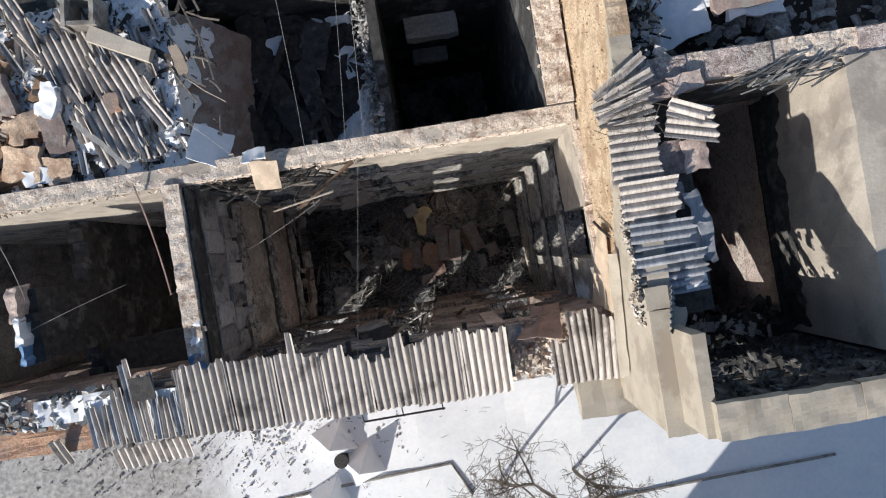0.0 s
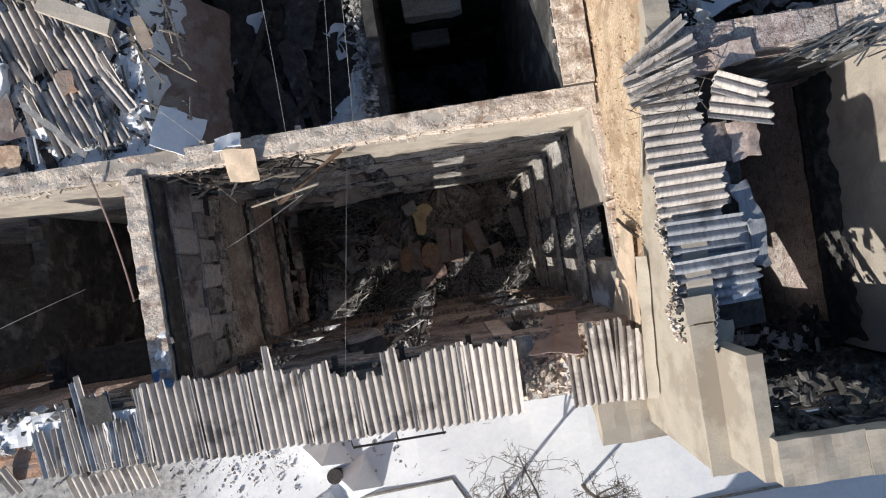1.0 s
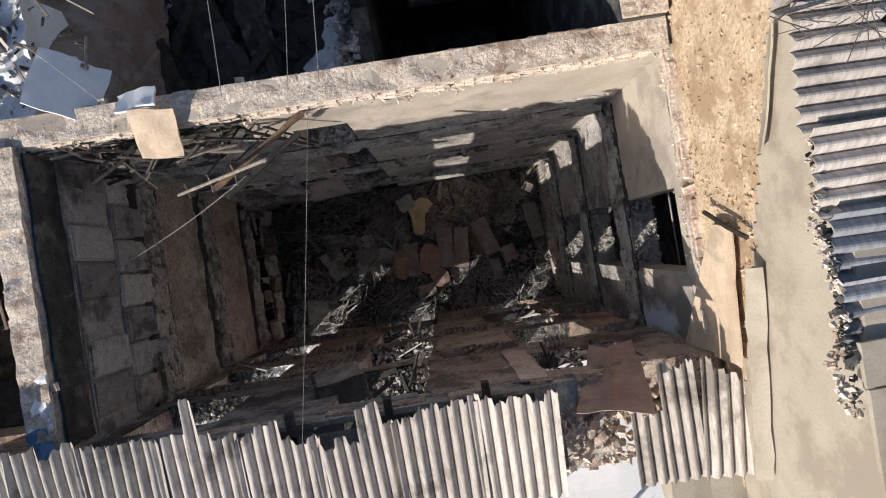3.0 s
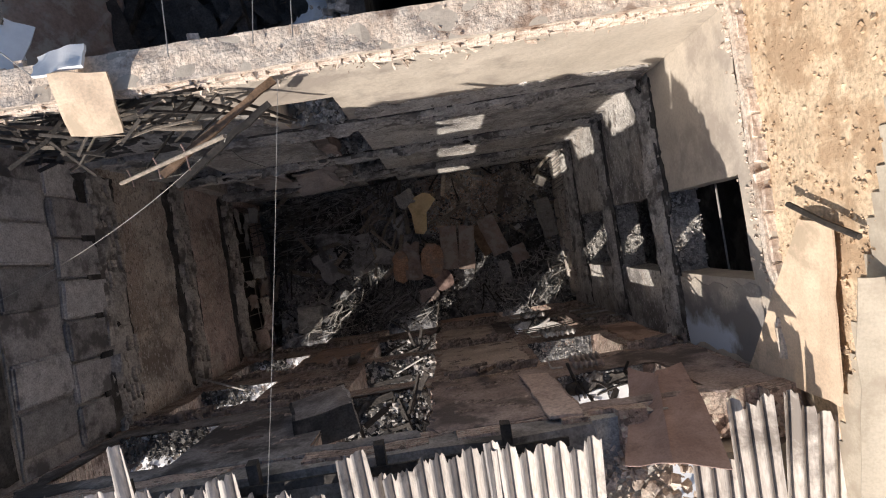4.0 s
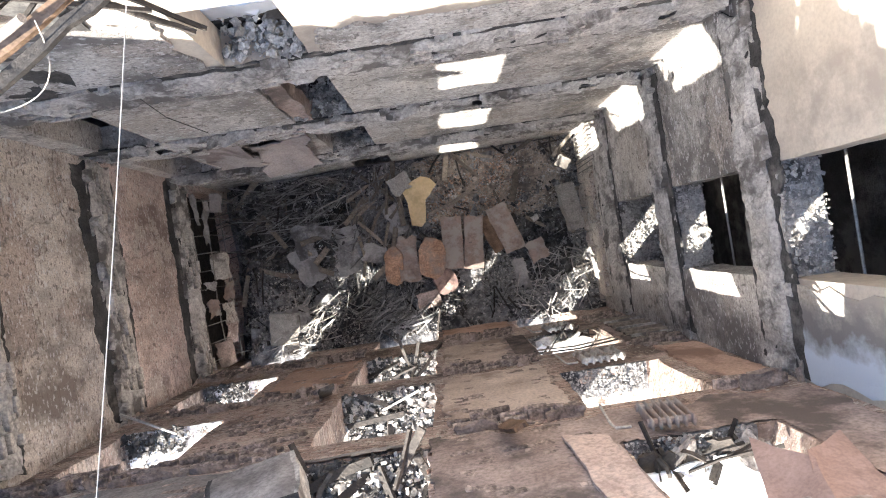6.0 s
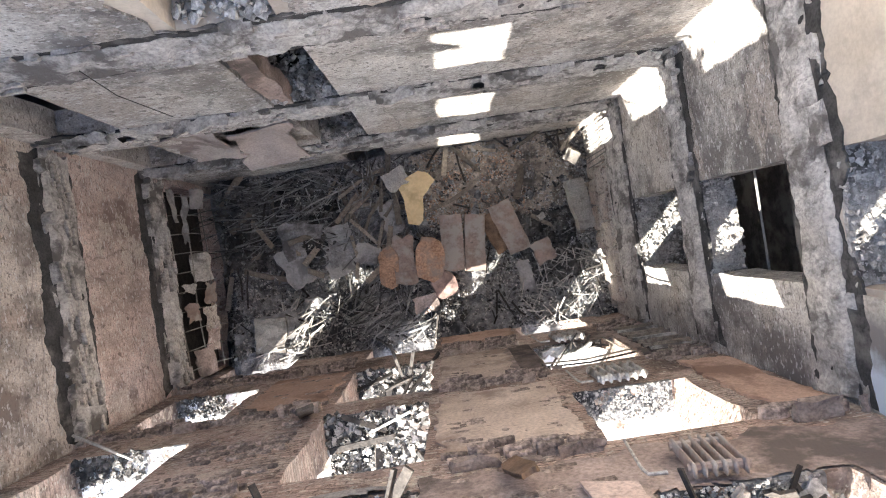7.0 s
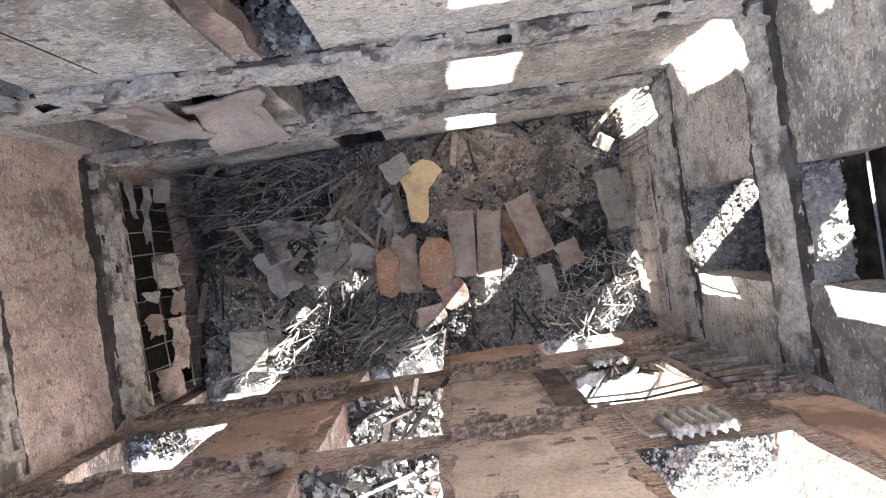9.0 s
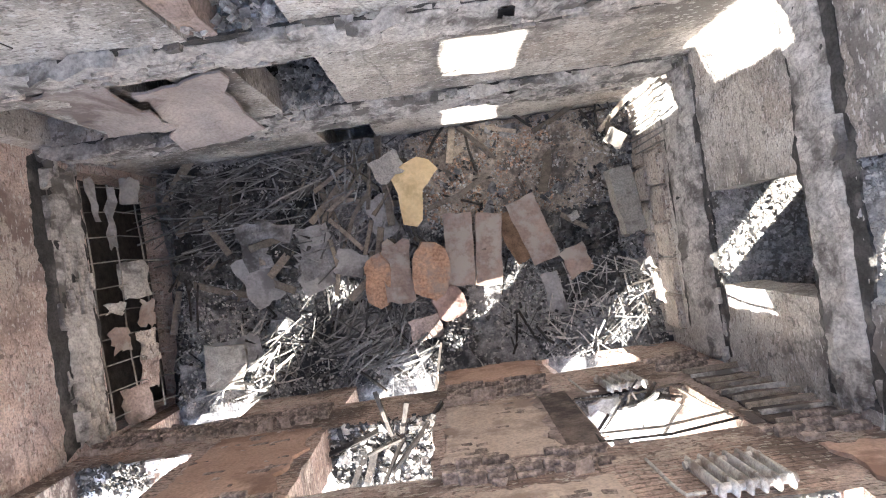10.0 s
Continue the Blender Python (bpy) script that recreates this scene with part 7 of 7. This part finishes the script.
thing("soot_lining", lining("y", 2.0, -1, EX + 0.46, 7.15, lambda u: 11.0, lambda u: 13.25 + 0.2 * noise.noise(Vector((u * 1.5, 5, 3))) + 0.1 * noise.noise(Vector((u * 6, 5, 6))), 0.03, 0.08), M["soot_shade_wall"], "near-black lower part of the open room's cross wall", "plaster patch")
thing("wall_stones", scatter(420, lambda r: (r.uniform(3.7, 7.1), -3.15, r.uniform(11.1, 14.9)), (0.05, 0.3), (1, 0.3, 0.6), 0.3, seed=380), M["soot_shade_chunk"], "sooty stones showing in the higher wing's outer wall", "rubble", kind="stuff")
for z in (12.85, 13.25):
    thing("window_bar", tube([(4.2, -3.4, z), (5.9, -3.4, z + 0.05)], 0.06, 6), M["char"], "charred crossbar in a burnt window opening", "window bar", "window bars")
thing("pier_head", field(2.62, 3.2, NY + 0.42, 6.5, 0.06, lambda x, y: 11.37 + 0.05 * noise.noise(Vector((x * 5, y * 4, 3))) + 0.03 * noise.noise(Vector((x * 13, y * 13, 3))), 0.1), M["mortar"], "broken mortar over the pier head", "mortar", kind="stuff")
thing("attic_soot", scatter(420, lambda r: (lambda x, y: (x, y, attic(x, y) + 0.02))(r.uniform(-9.1, -4.3), r.uniform(2.6, 6.4)), (0.03, 0.3), (1, 0.22, 0.15), 0.4, seed=381), M["soot_shade_chunk"], "sooty scraps over snowy roof debris", "rubble", kind="stuff")
thing("wing_head", field(EX + 0.45, 7.9, 1.98, 2.48, 0.05, lambda x, y: 13.86 + 0.05 * noise.noise(Vector((x * 4, y * 4, 8))) + 0.03 * noise.noise(Vector((x * 13, y * 13, 8))), 0.12), M["mortar"], "broken pinkish mortar over the higher wing's wall head", "mortar", kind="stuff")
thing("floor_beam", slab(torn(5.0, 0.16, 269, 0.02, 9), 0.1, pose(7.14, -0.6, 11.0, 0, 0, 90), 0, 0.02), M["char"], "charred floor edge along the open room's wall", "beam")

thing("attic_soot", scatter(70, lambda r: (lambda x, y: (x, y, attic(x, y) + 0.03))(r.uniform(-9.1, -4.3), r.uniform(2.6, 6.4)), (0.1, 0.7), (1, 0.25, 0.12), 0.3, seed=270), M["char"], "charred boards over snowy roof debris", "rubble", kind="stuff")
thing("attic_laths", sticks(60, lambda r: (lambda x, y: (x, y, attic(x, y) + 0.1))(r.uniform(-9.5, -4.3), r.uniform(2.6, 6.4)), (0.3, 1.2), 0.04, 0.02, 0.15, 271, (2.0, 0.4)), M["wood"], "split battens over snowy roof debris", "wood", kind="stuff")
thing("wall_crumbs", scatter(420, lambda r: (r.uniform(-10.0, EX), NY - 0.0, 11.15 - abs(r.gauss(0, 0.22))), (0.02, 0.11), (1.6, 0.25, 0.6), 0.4, seed=272), M["mortar"], "crumbling mortar edge below the wall head", "mortar", kind="stuff")
thing("wall_crumbs", scatter(500, lambda r: (EX + 0.0, r.uniform(-0.9, NY), 11.05 - abs(r.gauss(0, 0.12))), (0.02, 0.08), (0.35, 1, 1), 0.4, seed=273), M["mortar"], "crumbling mortar edge below the fire wall", "mortar", kind="stuff")


# the doorway's wooden lining, and plaster curling off the inner wall
for i, (x0, x1, z0, z1) in enumerate(((-2.1, -1.85, 5.55, 7.5),)):
    bm = bmesh.new()
    box(bm, x0, x1, NY + 0.03 + 0.1 * i, NY + 0.3, z0, z1, 0.03)
    bmesh.ops.subdivide_edges(bm, edges=bm.edges[:], cuts=7, use_grid_fill=True)
    for v in bm.verts:
        v.co += lumpy(v.co, 0.08, 4)
    thing("door_jamb", bm, M["soot_brown"], "scorched brown masonry lining in a broken doorway", "door jamb", "door jambs")
quad_sheet("plaster_sheet", (-3.1, 2.02, 4.6), (-2.2, 2.06, 4.75), (-2.25, 1.86, 3.15), (-3.25, 1.72, 3.1), 0.03, M["peeling"], "curled sheet of greyish plaster coming off the inner wall", "plaster sheet", "loose plaster", 0.16, 0.6, 0.09)
quad_sheet("plaster_sheet", (-4.2, 2.07, 4.9), (-3.2, 2.05, 5.1), (-3.15, 1.9, 3.6), (-4.1, 1.98, 3.3), 0.025, M["peeling"], "loose sheet of pinkish plaster on the inner wall", "plaster sheet", "loose plaster", 0.1, 0.9, 0.12)
thing("cable", tube([(-3.20, 2.02, 8.03), (-3.28, 2.00, 7.26), (-3.22, 2.02, 6.10)], 0.006, 5), M["steel"], "thin dark cable hanging along the inner wall", "cable", "cables")
# pale plaster shards caught on the inner wall's ledges
rng = random.Random(55)
for i, (x, z, w, l) in enumerate(((-4.9, 2.82, 0.6, 0.16), (-4.2, 2.8, 0.75, 0.15), (-3.5, 2.8, 0.5, 0.18), (-4.6, 5.62, 0.5, 0.14), (-3.1, 5.6, 0.7, 0.16), (0.6, 2.8, 0.5, 0.13), (1.7, 2.8, 0.4, 0.15), (-0.5, 5.6, 0.5, 0.12))):
    thing("plaster_shard", slab(torn(w, l, 360 + i, 0.04, 5), 0.04, pose(x, NY - 0.1, z + 0.03, 18 * rng.uniform(-1, 1), 8 * rng.uniform(-1, 1), 12 * rng.uniform(-1, 1)), 0.1, 0.02), M["ledge_plaster"], "pale broken plaster shard on a floor ledge", "plaster shard", "plaster shards")
# cream brick courses below the inner wall's broken head
courses = holder("inner_wall_courses", "worn cream brick courses below the inner wall's broken head", "brickwork")
rng = random.Random(71)
for row in range(4):
    x = WX + 0.1 + 0.13 * (row % 2)
    while x < EX - 0.2:
        if not (row > 0 and rng.random() < 0.18 * row + 0.05):
            ob = new("brick", rng.choice(brick_kinds))
            ob.matrix_basis = pose(x, NY + 0.035 + rng.uniform(0, 0.015), 11.1 - 0.077 * row, rng.gauss(0, 1.5), rng.gauss(0, 1.0), rng.gauss(0, 1.5))
            ob.parent = courses
        x += 0.262
